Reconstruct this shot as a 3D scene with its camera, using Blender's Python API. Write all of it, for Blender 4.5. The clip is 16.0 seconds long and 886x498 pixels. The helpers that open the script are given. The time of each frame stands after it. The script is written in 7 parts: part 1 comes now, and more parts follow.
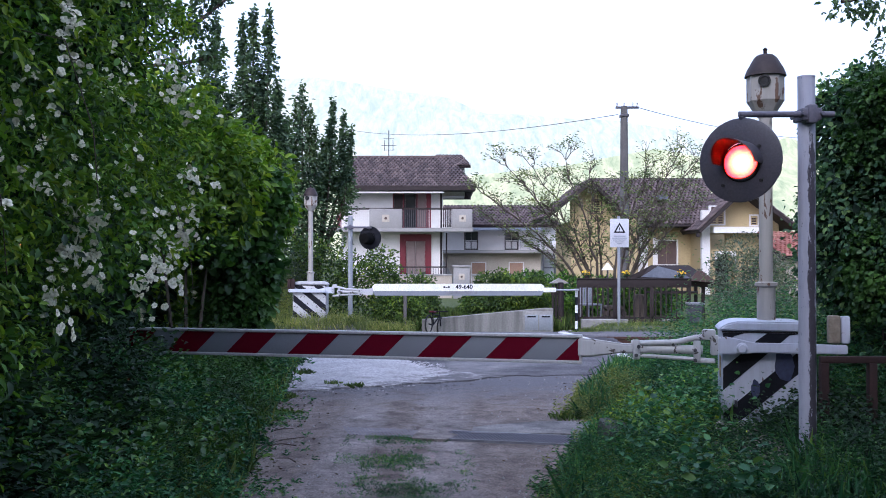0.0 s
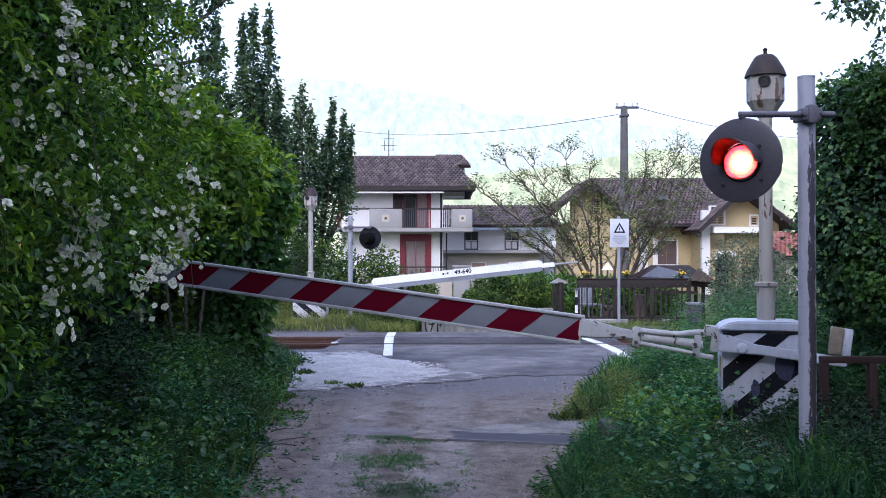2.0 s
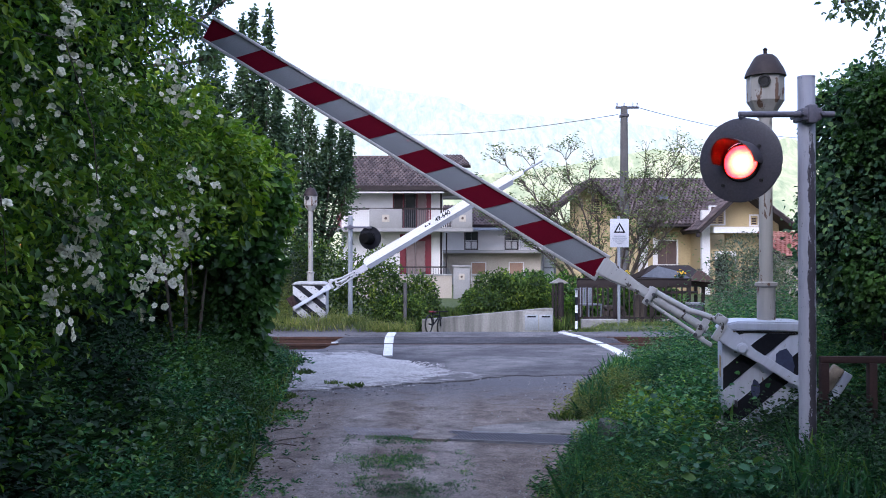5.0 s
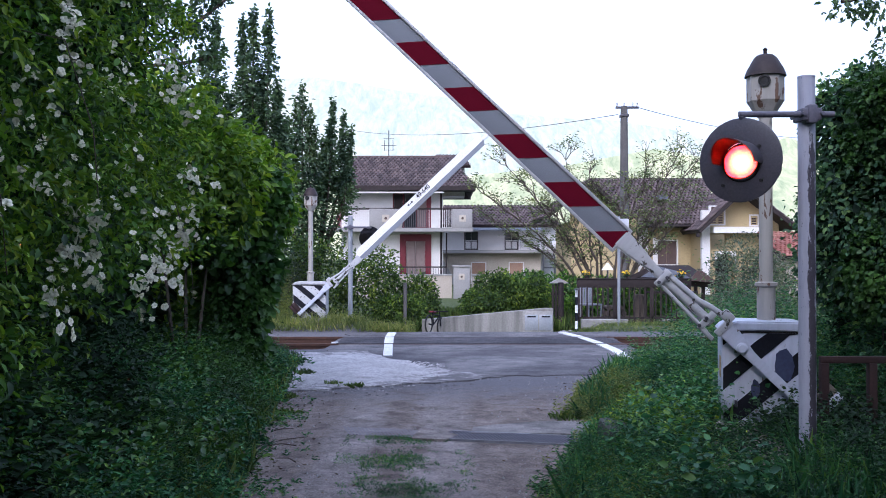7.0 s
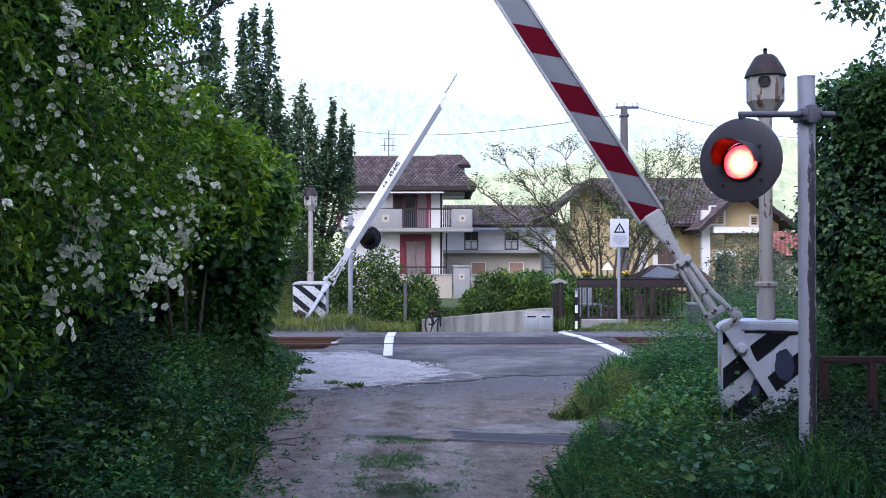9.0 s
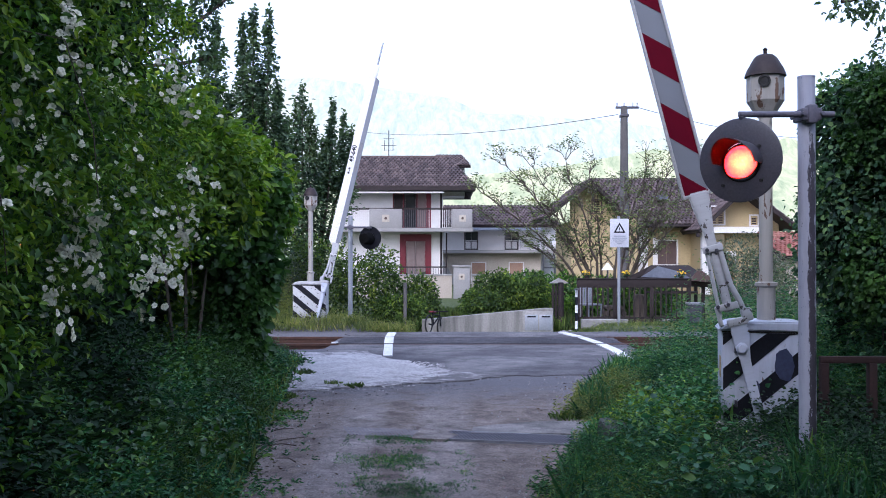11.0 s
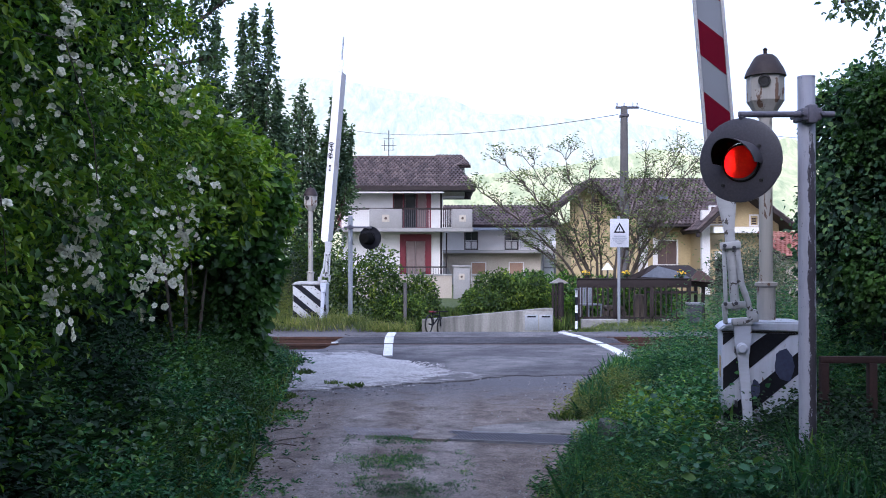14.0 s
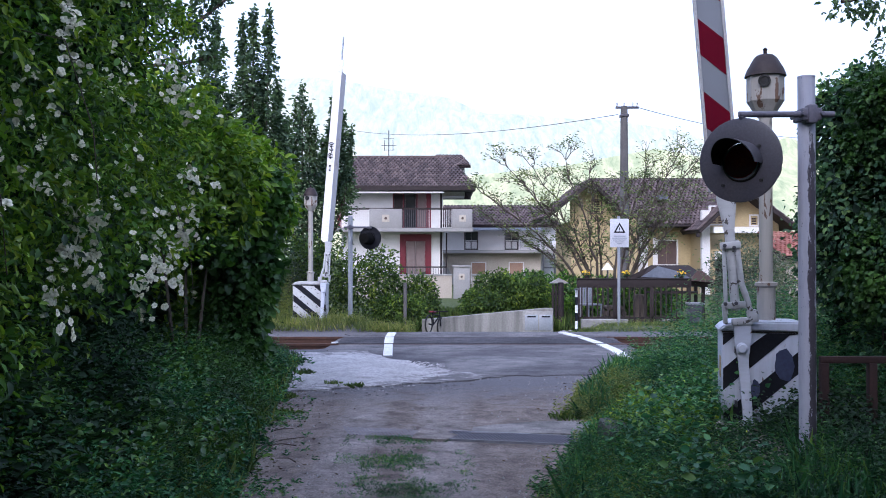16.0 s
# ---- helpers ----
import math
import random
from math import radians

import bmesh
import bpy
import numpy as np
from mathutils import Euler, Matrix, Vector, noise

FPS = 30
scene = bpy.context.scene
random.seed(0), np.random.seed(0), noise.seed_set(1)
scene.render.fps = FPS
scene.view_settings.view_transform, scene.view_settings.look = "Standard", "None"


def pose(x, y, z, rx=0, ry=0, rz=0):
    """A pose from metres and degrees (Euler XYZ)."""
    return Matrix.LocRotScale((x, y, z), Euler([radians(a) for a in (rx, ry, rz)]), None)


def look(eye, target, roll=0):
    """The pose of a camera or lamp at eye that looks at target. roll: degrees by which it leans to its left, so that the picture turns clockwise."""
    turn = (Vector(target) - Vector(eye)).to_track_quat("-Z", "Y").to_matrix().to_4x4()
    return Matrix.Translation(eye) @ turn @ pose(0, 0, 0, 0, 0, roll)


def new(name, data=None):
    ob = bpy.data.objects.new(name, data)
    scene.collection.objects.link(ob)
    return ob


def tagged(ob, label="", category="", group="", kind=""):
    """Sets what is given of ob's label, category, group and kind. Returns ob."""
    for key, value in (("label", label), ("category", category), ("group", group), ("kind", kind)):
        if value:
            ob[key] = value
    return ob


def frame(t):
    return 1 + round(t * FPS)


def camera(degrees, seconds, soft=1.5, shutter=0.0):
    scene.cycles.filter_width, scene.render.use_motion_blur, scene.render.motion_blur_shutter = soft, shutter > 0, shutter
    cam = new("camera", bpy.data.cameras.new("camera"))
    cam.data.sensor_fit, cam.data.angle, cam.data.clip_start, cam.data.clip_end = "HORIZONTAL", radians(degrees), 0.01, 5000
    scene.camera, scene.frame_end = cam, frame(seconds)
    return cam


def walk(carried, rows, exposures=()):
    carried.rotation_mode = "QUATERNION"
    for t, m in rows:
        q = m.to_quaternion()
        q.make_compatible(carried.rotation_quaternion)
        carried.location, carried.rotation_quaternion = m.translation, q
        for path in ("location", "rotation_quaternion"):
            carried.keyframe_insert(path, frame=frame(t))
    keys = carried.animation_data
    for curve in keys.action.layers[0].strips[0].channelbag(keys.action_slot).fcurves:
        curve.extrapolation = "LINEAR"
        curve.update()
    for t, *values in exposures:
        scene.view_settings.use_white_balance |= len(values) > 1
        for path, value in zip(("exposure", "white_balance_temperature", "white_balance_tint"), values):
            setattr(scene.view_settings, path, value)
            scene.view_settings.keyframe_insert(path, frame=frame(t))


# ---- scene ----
# The camera stands still on the lane in front of the level crossing.
cam = camera(52.2, 16.0, soft=0.95)
EYE = (0.0, 0.0, 1.55)
CAM_POSE = look(EYE, (0.0, 100.0, 1.55 + 1.125))
walk(cam, [(0.0, CAM_POSE), (16.0, CAM_POSE)], [(0.0, 1.0, 5400, 18), (16.0, 1.0, 5400, 18)])

# ---- world and light: open shade under a bright evening sky ----
world = bpy.data.worlds.new("world")
scene.world = world
world.use_nodes = True
wn, wl = world.node_tree.nodes, world.node_tree.links
wn.clear()
w_out = wn.new("ShaderNodeOutputWorld")
w_bg = wn.new("ShaderNodeBackground")
w_sky = wn.new("ShaderNodeTexSky")
w_sky.sky_type = "NISHITA"
w_sky.sun_disc = False
w_sky.sun_elevation = radians(34)
w_sky.sun_rotation = radians(199)
w_sky.air_density = 1.0
w_sky.dust_density = 4.0
w_bg.inputs["Strength"].default_value = 0.15
# a thin veil of high cloud whitens the whole sky evenly
w_veil = wn.new("ShaderNodeMix")
w_veil.data_type = "RGBA"
w_veil.inputs[0].default_value = 0.6
w_veil.inputs[7].default_value = (5.6, 5.9, 6.8, 1)
wl.new(w_sky.outputs[0], w_veil.inputs[6])
wl.new(w_veil.outputs[2], w_bg.inputs["Color"])
wl.new(w_bg.outputs[0], w_out.inputs["Surface"])
sun_data = bpy.data.lights.new("sun", "SUN")
sun_data.energy = 0.8
sun_data.angle = radians(25)
sun_data.color = (1.0, 0.95, 0.88)
sun = new("sun", sun_data)
sun.matrix_world = look((-14, -27, 30), (0, 14, 0))


# ---- materials ----
def mat(name, rough=0.7, metal=0.0, spec=0.4):
    m = bpy.data.materials.new(name)
    m.use_nodes = True
    b = m.node_tree.nodes["Principled BSDF"]
    b.inputs["Roughness"].default_value = rough
    b.inputs["Metallic"].default_value = metal
    b.inputs["Specular IOR Level"].default_value = spec
    return m, m.node_tree.nodes, m.node_tree.links, b


def ramp(nodes, links, src, stops):
    r = nodes.new("ShaderNodeValToRGB")
    el = r.color_ramp.elements
    while len(el) < len(stops):
        el.new(0.5)
    for e, (p, c) in zip(el, stops):
        e.position, e.color = p, (*c, 1) if len(c) == 3 else c
    links.new(src, r.inputs[0])
    return r.outputs[0]


def coords(nodes):
    return nodes.new("ShaderNodeTexCoord").outputs["Object"]


def noise_tex(nodes, links, scale, detail=4.0, rough=0.55, vec=None, stretch=None, distort=0.0):
    n = nodes.new("ShaderNodeTexNoise")
    n.inputs["Scale"].default_value, n.inputs["Detail"].default_value = scale, detail
    n.inputs["Roughness"].default_value, n.inputs["Distortion"].default_value = rough, distort
    vec = vec or coords(nodes)
    if stretch:
        mp = nodes.new("ShaderNodeMapping")
        mp.inputs["Scale"].default_value = stretch
        links.new(vec, mp.inputs[0])
        vec = mp.outputs[0]
    links.new(vec, n.inputs["Vector"])
    return n.outputs["Fac"]


def mixc(nodes, links, fac, a, b, kind="MIX"):
    x = nodes.new("ShaderNodeMix")
    x.data_type, x.blend_type = "RGBA", kind
    for sock, v in ((x.inputs[0], fac), (x.inputs[6], a), (x.inputs[7], b)):
        if isinstance(v, (int, float)):
            sock.default_value = v
        elif isinstance(v, tuple):
            sock.default_value = (*v, 1)
        else:
            links.new(v, sock)
    return x.outputs[2]


def bump(nodes, links, b, height, strength=0.3, dist=0.01):
    n = nodes.new("ShaderNodeBump")
    n.inputs["Strength"].default_value, n.inputs["Distance"].default_value = strength, dist
    links.new(height, n.inputs["Height"])
    links.new(n.outputs[0], b.inputs["Normal"])


def weathered(name, base, stain, grain=60.0, patch=6.0, amount=0.5, rough=0.7, metal=0.0, relief=0.25, stretch=None, dist=0.004, spec=0.35):
    """A surface of one base colour with stains at a large and grain at a small scale."""
    m, n, l, b = mat(name, rough, metal, spec)
    big = noise_tex(n, l, patch, 5, 0.6, stretch=stretch)
    small = noise_tex(n, l, grain, 3, 0.6)
    fac = ramp(n, l, big, [(0.35, (0, 0, 0)), (0.72, (amount, amount, amount))])
    c = mixc(n, l, fac, base, stain)
    g = ramp(n, l, small, [(0.3, (0.78, 0.78, 0.78)), (0.7, (1.12, 1.12, 1.12))])
    l.new(mixc(n, l, 1.0, c, g, "MULTIPLY"), b.inputs["Base Color"])
    bump(n, l, b, small, relief, dist)
    return m


def chipped(name, paint, under, scale=9.0, threshold=0.56, rough=0.5, stretch=(1, 1, 0.45)):
    """Old paint that flakes off and shows rust or primer beneath."""
    m, n, l, b = mat(name, rough, 0.0, 0.4)
    big = noise_tex(n, l, scale, 7, 0.62, stretch=stretch, distort=0.4)
    fac = ramp(n, l, big, [(threshold, (0, 0, 0)), (threshold + 0.015, (1, 1, 1))])
    streak = noise_tex(n, l, 30, 3, 0.6, stretch=(1, 1, 0.15))
    p = mixc(n, l, ramp(n, l, streak, [(0.4, (0, 0, 0)), (0.75, (0.35, 0.35, 0.35))]), paint, tuple(0.55 * v + 0.03 for v in paint))
    u = mixc(n, l, noise_tex(n, l, 80, 3), under, tuple(0.45 * v for v in under))
    l.new(mixc(n, l, fac, p, u), b.inputs["Base Color"])
    bump(n, l, b, big, 0.25, 0.003)
    return m


def leaf_mat(name, dark, light, gloss=0.5, through_light=0.35, tip=None, tint=(1.1, 1.25, 0.5)):
    m, n, l, b = mat(name, gloss, 0.0, 0.35)
    geo = n.new("ShaderNodeNewGeometry")
    stops = [(0.0, dark), (0.75, light)]
    if tip:
        stops.append((0.97, tip))
    c = ramp(n, l, geo.outputs["Random Per Island"], stops)
    big = noise_tex(n, l, 1.9, 4)
    c = mixc(n, l, 1.0, c, ramp(n, l, big, [(0.34, (0.5, 0.58, 0.66)), (0.5, (0.95, 0.96, 0.95)), (0.66, (1.42, 1.32, 1.02))]), "MULTIPLY")
    l.new(c, b.inputs["Base Color"])
    tr = n.new("ShaderNodeBsdfTranslucent")
    l.new(mixc(n, l, 1.0, c, tint, "MULTIPLY"), tr.inputs["Color"])
    mx = n.new("ShaderNodeMixShader")
    mx.inputs[0].default_value = through_light
    l.new(b.outputs[0], mx.inputs[1])
    l.new(tr.outputs[0], mx.inputs[2])
    l.new(mx.outputs[0], n["Material Output"].inputs["Surface"])
    return m


def rough_ground(name, dark, mid, light, patch=0.8, blotch=4.0, grain=70.0, relief=0.7):
    """Road surfaces: broad patches, blotches and grit, with a stony relief."""
    m, n, l, b = mat(name, 0.92, 0.0, 0.25)
    big = noise_tex(n, l, patch, 6, 0.6, distort=0.6)
    med = noise_tex(n, l, blotch, 6, 0.65, distort=0.3)
    small = noise_tex(n, l, grain, 4, 0.7)
    c = ramp(n, l, big, [(0.36, dark), (0.5, mid), (0.64, light)])
    c = mixc(n, l, 1.0, c, ramp(n, l, med, [(0.32, (0.62, 0.62, 0.64)), (0.5, (1.0, 1.0, 1.0)), (0.68, (1.3, 1.28, 1.25))]), "MULTIPLY")
    c = mixc(n, l, 1.0, c, ramp(n, l, small, [(0.3, (0.55, 0.55, 0.55)), (0.7, (1.35, 1.35, 1.35))]), "MULTIPLY")
    l.new(c, b.inputs["Base Color"])
    bump(n, l, b, small, relief, 0.012)
    return m


M = {}
M["white_old"] = chipped("old_white_paint", (0.47, 0.5, 0.6), (0.15, 0.1, 0.085), 15, 0.66)
def flaking_post():
    """White paint that has come off most in one long strip down the weather side of a thin post, least near its top."""
    m, n, l, b = mat("flaking_white_paint", 0.5, 0.0, 0.4)
    co = coords(n)
    sep = n.new("ShaderNodeSeparateXYZ")
    l.new(co, sep.inputs[0])
    flake = noise_tex(n, l, 26, 9, 0.78, co, stretch=(1.5, 1.5, 0.42), distort=0.3)
    across = n.new("ShaderNodeMapRange")
    across.inputs["From Min"].default_value, across.inputs["From Max"].default_value = -0.055, 0.055
    l.new(sep.outputs[0], across.inputs["Value"])
    strip = ramp(n, l, across.outputs[0], [(0.3, (0, 0, 0)), (0.46, (0.75, 0.75, 0.75)), (0.7, (1, 1, 1)), (0.93, (0.4, 0.4, 0.4))])
    low = n.new("ShaderNodeMapRange")
    low.inputs["From Min"].default_value, low.inputs["From Max"].default_value = 2.5, 2.15
    low.inputs["To Min"].default_value, low.inputs["To Max"].default_value = 0.0, 0.275
    l.new(sep.outputs[2], low.inputs["Value"])
    add = n.new("ShaderNodeMath")
    add.operation = "MULTIPLY_ADD"
    l.new(strip, add.inputs[0])
    l.new(low.outputs[0], add.inputs[1])
    l.new(flake, add.inputs[2])
    bare = ramp(n, l, add.outputs[0], [(0.63, (0, 0, 0)), (0.64, (1, 1, 1))])
    streak = noise_tex(n, l, 30, 3, 0.6, co, stretch=(1, 1, 0.15))
    paint = mixc(n, l, ramp(n, l, streak, [(0.4, (0, 0, 0)), (0.75, (0.4, 0.4, 0.4))]), (0.37, 0.38, 0.46), (0.22, 0.22, 0.27))
    under = mixc(n, l, noise_tex(n, l, 70, 3, 0.6, co), (0.07, 0.065, 0.085), (0.035, 0.03, 0.04))
    l.new(mixc(n, l, bare, paint, under), b.inputs["Base Color"])
    bump(n, l, b, flake, 0.3, 0.003)
    return m


M["pole_paint"] = flaking_post()
M["cream_rusty"] = chipped("rust_stained_cream_paint", (0.33, 0.315, 0.295), (0.16, 0.095, 0.065), 13, 0.6, 0.6, (1, 1, 0.4))
M["white_panel"] = weathered("white_enamel", (0.78, 0.78, 0.8), (0.55, 0.55, 0.57), 40, 3, 0.5, 0.4, relief=0.05)
M["black_paint"] = weathered("black_paint", (0.008, 0.009, 0.014), (0.018, 0.018, 0.024), 50, 5, 0.6, 0.6, relief=0.06, spec=0.12)
M["arm_grey"] = weathered("dull_reflective_grey", (0.205, 0.222, 0.26), (0.18, 0.19, 0.22), 240, 3, 0.5, 0.7, relief=0.0, spec=0.12)
M["arm_red"] = weathered("dull_reflective_red", (0.1, 0.002, 0.012), (0.07, 0.002, 0.011), 120, 4, 0.5, 0.75, relief=0.05, spec=0.06)
M["arm_rim"] = weathered("white_aluminium_rim", (0.42, 0.42, 0.44), (0.3, 0.3, 0.32), 60, 5, 0.6, 0.45, relief=0.05)
M["steel_grey"] = weathered("grey_painted_steel", (0.2, 0.21, 0.24), (0.11, 0.1, 0.11), 60, 7, 0.7, 0.5, relief=0.12)
M["bracket_steel"] = weathered("lilac_grey_steel", (0.13, 0.125, 0.165), (0.08, 0.075, 0.095), 60, 7, 0.7, 0.55, relief=0.15)
M["dark_steel"] = weathered("dark_grey_steel", (0.056, 0.055, 0.074), (0.08, 0.075, 0.08), 70, 5, 0.5, 0.45, relief=0.08)
M["rust"] = weathered("rusty_brown_steel", (0.036, 0.018, 0.018), (0.02, 0.012, 0.013), 60, 9, 0.8, 0.85, relief=0.35)
M["rail_rust"] = weathered("rail_rust", (0.075, 0.036, 0.025), (0.045, 0.024, 0.02), 50, 6, 0.7, 0.8, relief=0.2)
M["wall_concrete"] = weathered("streaked_concrete", (0.28, 0.27, 0.255), (0.11, 0.105, 0.1), 30, 2.2, 0.95, 0.92, relief=0.4, stretch=(2.2, 2.2, 0.22))
M["white_grimy"] = chipped("grimy_white_paint", (0.42, 0.425, 0.45), (0.09, 0.08, 0.075), 16, 0.6, 0.55, (1, 1, 1))
M["graffiti"] = weathered("dark_blue_spray_paint", (0.03, 0.04, 0.09), (0.05, 0.06, 0.11), 40, 9, 0.6, 0.6, relief=0.02)
# the headwall's shade is put into this dark tone, shared with stones and sleepers
M["dark_concrete"] = weathered("dark_tone_concrete", (0.075, 0.076, 0.074), (0.035, 0.042, 0.034), 35, 5, 0.8, 0.95, relief=0.5)
M["cream_block"] = weathered("weathered_cream_casting", (0.3, 0.27, 0.22), (0.16, 0.12, 0.09), 40, 8, 0.8, 0.8, relief=0.3)
M["concrete"] = weathered("rough_concrete", (0.33, 0.32, 0.31), (0.19, 0.18, 0.18), 35, 2.5, 0.8, 0.9, relief=0.4)
M["dark_wood"] = weathered("dark_stained_wood", (0.024, 0.015, 0.015), (0.014, 0.01, 0.011), 50, 6, 0.7, 0.7, relief=0.3, stretch=(1, 1, 6))
M["asphalt"] = rough_ground("worn_asphalt", (0.075, 0.072, 0.083), (0.115, 0.11, 0.12), (0.19, 0.182, 0.19), 0.6, 2.6, 90)
M["asphalt_dark"] = rough_ground("dark_asphalt", (0.036, 0.035, 0.043), (0.05, 0.048, 0.058), (0.075, 0.072, 0.083), 0.9, 4, 90)
M["pale_apron"] = rough_ground("pale_crushed_concrete", (0.38, 0.365, 0.37), (0.43, 0.415, 0.425), (0.48, 0.465, 0.475), 2.4, 22, 150)
def worn_apron():
    """The bleached patch wears away to bare asphalt towards its rim."""
    m = M["pale_apron"]
    n, l = m.node_tree.nodes, m.node_tree.links
    b = n["Principled BSDF"]
    pale = b.inputs["Base Color"].links[0].from_socket
    place = n.new("ShaderNodeMapping")
    place.inputs["Location"].default_value = (0.86, -5.55, 0)
    place.inputs["Scale"].default_value = (0.56, 0.43, 0)
    l.new(coords(n), place.inputs["Vector"])
    far = n.new("ShaderNodeVectorMath")
    far.operation = "LENGTH"
    l.new(place.outputs["Vector"], far.inputs[0])
    add = n.new("ShaderNodeMath")
    add.operation = "MULTIPLY_ADD"
    add.inputs[1].default_value = 2.4
    l.new(noise_tex(n, l, 3.6, 10, 0.74, distort=0.4), add.inputs[0])
    l.new(far.outputs["Value"], add.inputs[2])
    worn = ramp(n, l, add.outputs[0], [(0.0, (0, 0, 0)), (0.78, (0, 0, 0)), (0.92, (1, 1, 1))])
    half = n.new("ShaderNodeMath")
    half.operation = "MULTIPLY"
    half.inputs[1].default_value = 0.4
    l.new(add.outputs[0], half.inputs[0])
    l.new(half.outputs[0], worn.node.inputs["Fac"])
    l.new(mixc(n, l, worn, pale, (0.125, 0.118, 0.125)), b.inputs["Base Color"])


worn_apron()
M["lane_concrete"] = rough_ground("worn_lane_concrete", (0.14, 0.132, 0.13), (0.19, 0.18, 0.178), (0.25, 0.235, 0.23), 1.4, 6, 60)
M["line_white"] = weathered("road_paint", (0.75, 0.75, 0.76), (0.4, 0.4, 0.42), 60, 7, 0.6, 0.8, relief=0.2)
M["plaster_white"] = weathered("white_plaster", (0.72, 0.7, 0.7), (0.55, 0.52, 0.5), 25, 0.7, 0.6, 0.9, relief=0.15)
M["plaster_yellow"] = weathered("yellow_plaster", (0.43, 0.34, 0.19), (0.36, 0.28, 0.16), 25, 0.6, 0.6, 0.9, relief=0.15)
M["plaster_beige"] = weathered("beige_plaster", (0.45, 0.4, 0.34), (0.35, 0.3, 0.26), 25, 0.6, 0.6, 0.9, relief=0.15)
M["balcony_grey"] = weathered("grey_balcony_concrete", (0.29, 0.28, 0.28), (0.22, 0.21, 0.205), 25, 1.2, 0.6, 0.9, relief=0.15)
M["roof_tile"] = weathered("brown_clay_tile", (0.1, 0.068, 0.062), (0.16, 0.115, 0.1), 20, 1.5, 0.8, 0.85, relief=0.2)
M["roof_red"] = weathered("red_clay_tile", (0.26, 0.1, 0.08), (0.17, 0.09, 0.075), 20, 1.5, 0.8, 0.85, relief=0.2)
M["eave_wood"] = weathered("dark_brown_eaves", (0.018, 0.012, 0.013), (0.034, 0.023, 0.022), 30, 3, 0.6, 0.7, relief=0.2)
M["shutter"] = weathered("brown_shutter", (0.1, 0.065, 0.06), (0.07, 0.045, 0.042), 30, 4, 0.6, 0.6, relief=0.2)
M["shutter_pale"] = weathered("faded_brown_shutter", (0.21, 0.16, 0.155), (0.15, 0.11, 0.105), 30, 4, 0.6, 0.6, relief=0.2)
M["shutter_salmon"] = weathered("salmon_shutter", (0.4, 0.25, 0.18), (0.32, 0.2, 0.15), 30, 4, 0.6, 0.6, relief=0.2)
M["shutter_dark"] = weathered("dark_brown_shutter", (0.028, 0.018, 0.019), (0.018, 0.012, 0.013), 30, 4, 0.6, 0.6, relief=0.2)
M["frame_red"] = weathered("dark_red_frame", (0.14, 0.009, 0.021), (0.1, 0.009, 0.017), 30, 4, 0.5, 0.5, relief=0.1)
M["glass"] = weathered("dark_window_glass", (0.02, 0.022, 0.028), (0.03, 0.032, 0.036), 4, 0.6, 0.6, 0.06, relief=0.0, spec=0.6)
M["zinc"] = weathered("blue_grey_sheet", (0.15, 0.165, 0.21), (0.1, 0.11, 0.14), 20, 2, 0.6, 0.5, relief=0.1)
M["bark"] = weathered("grey_brown_bark", (0.1, 0.08, 0.065), (0.05, 0.04, 0.035), 40, 5, 0.8, 0.95, relief=0.6, dist=0.02)
M["pole_concrete"] = weathered("grey_pole_concrete", (0.11, 0.105, 0.105), (0.07, 0.066, 0.068), 30, 3, 0.7, 0.9, relief=0.2)
M["leaf_rose"] = leaf_mat("rose_leaf", (0.012, 0.04, 0.012), (0.09, 0.205, 0.03), tip=(0.2, 0.34, 0.036))
M["leaf_hedge"] = leaf_mat("garden_bush_leaf", (0.022, 0.048, 0.014), (0.085, 0.15, 0.03), tip=(0.2, 0.27, 0.04))
M["leaf_climber"] = leaf_mat("climber_leaf", (0.016, 0.05, 0.015), (0.075, 0.165, 0.038), 0.45, 0.25)
M["leaf_bright"] = leaf_mat("bright_hedge_leaf", (0.045, 0.1, 0.01), (0.15, 0.26, 0.026), tip=(0.27, 0.35, 0.032))
M["leaf_hedge_ivy"] = leaf_mat("hedge_ivy_leaf", (0.025, 0.06, 0.042), (0.08, 0.17, 0.083), 0.7, 0.3, tip=(0.17, 0.27, 0.09), tint=(1.0, 1.2, 0.7))
# dark leaf whose colour carries the shade in hedge hollows and corners
M["leaf_shade"] = leaf_mat("shaded_leaf", (0.006, 0.019, 0.012), (0.024, 0.058, 0.025), 0.75, 0.2)
M["leaf_poplar"] = leaf_mat("tree_leaf", (0.035, 0.065, 0.042), (0.095, 0.15, 0.085), 0.5, 0.35)
M["leaf_weed"] = leaf_mat("weed_leaf", (0.008, 0.03, 0.016), (0.03, 0.095, 0.038), 0.6, 0.3, tip=(0.09, 0.19, 0.05), tint=(1.0, 1.2, 0.7))
M["leaf_bramble"] = leaf_mat("bramble_leaf", (0.02, 0.078, 0.042), (0.07, 0.215, 0.088), 0.5, 0.3, tip=(0.17, 0.29, 0.06), tint=(1.0, 1.2, 0.7))
M["leaf_grass"] = leaf_mat("grass_blade", (0.05, 0.09, 0.028), (0.13, 0.2, 0.055), 0.6, 0.35, tip=(0.22, 0.23, 0.08))
M["leaf_straw"] = leaf_mat("pale_grass_blade", (0.1, 0.14, 0.04), (0.24, 0.28, 0.09), 0.6, 0.35, tip=(0.36, 0.34, 0.16))
M["leaf_sparse"] = leaf_mat("sparse_leaf", (0.07, 0.1, 0.045), (0.17, 0.21, 0.09), 0.6, 0.35)
M["leaf_dry"] = leaf_mat("dry_leaf", (0.05, 0.035, 0.025), (0.14, 0.1, 0.07), 0.8, 0.1)
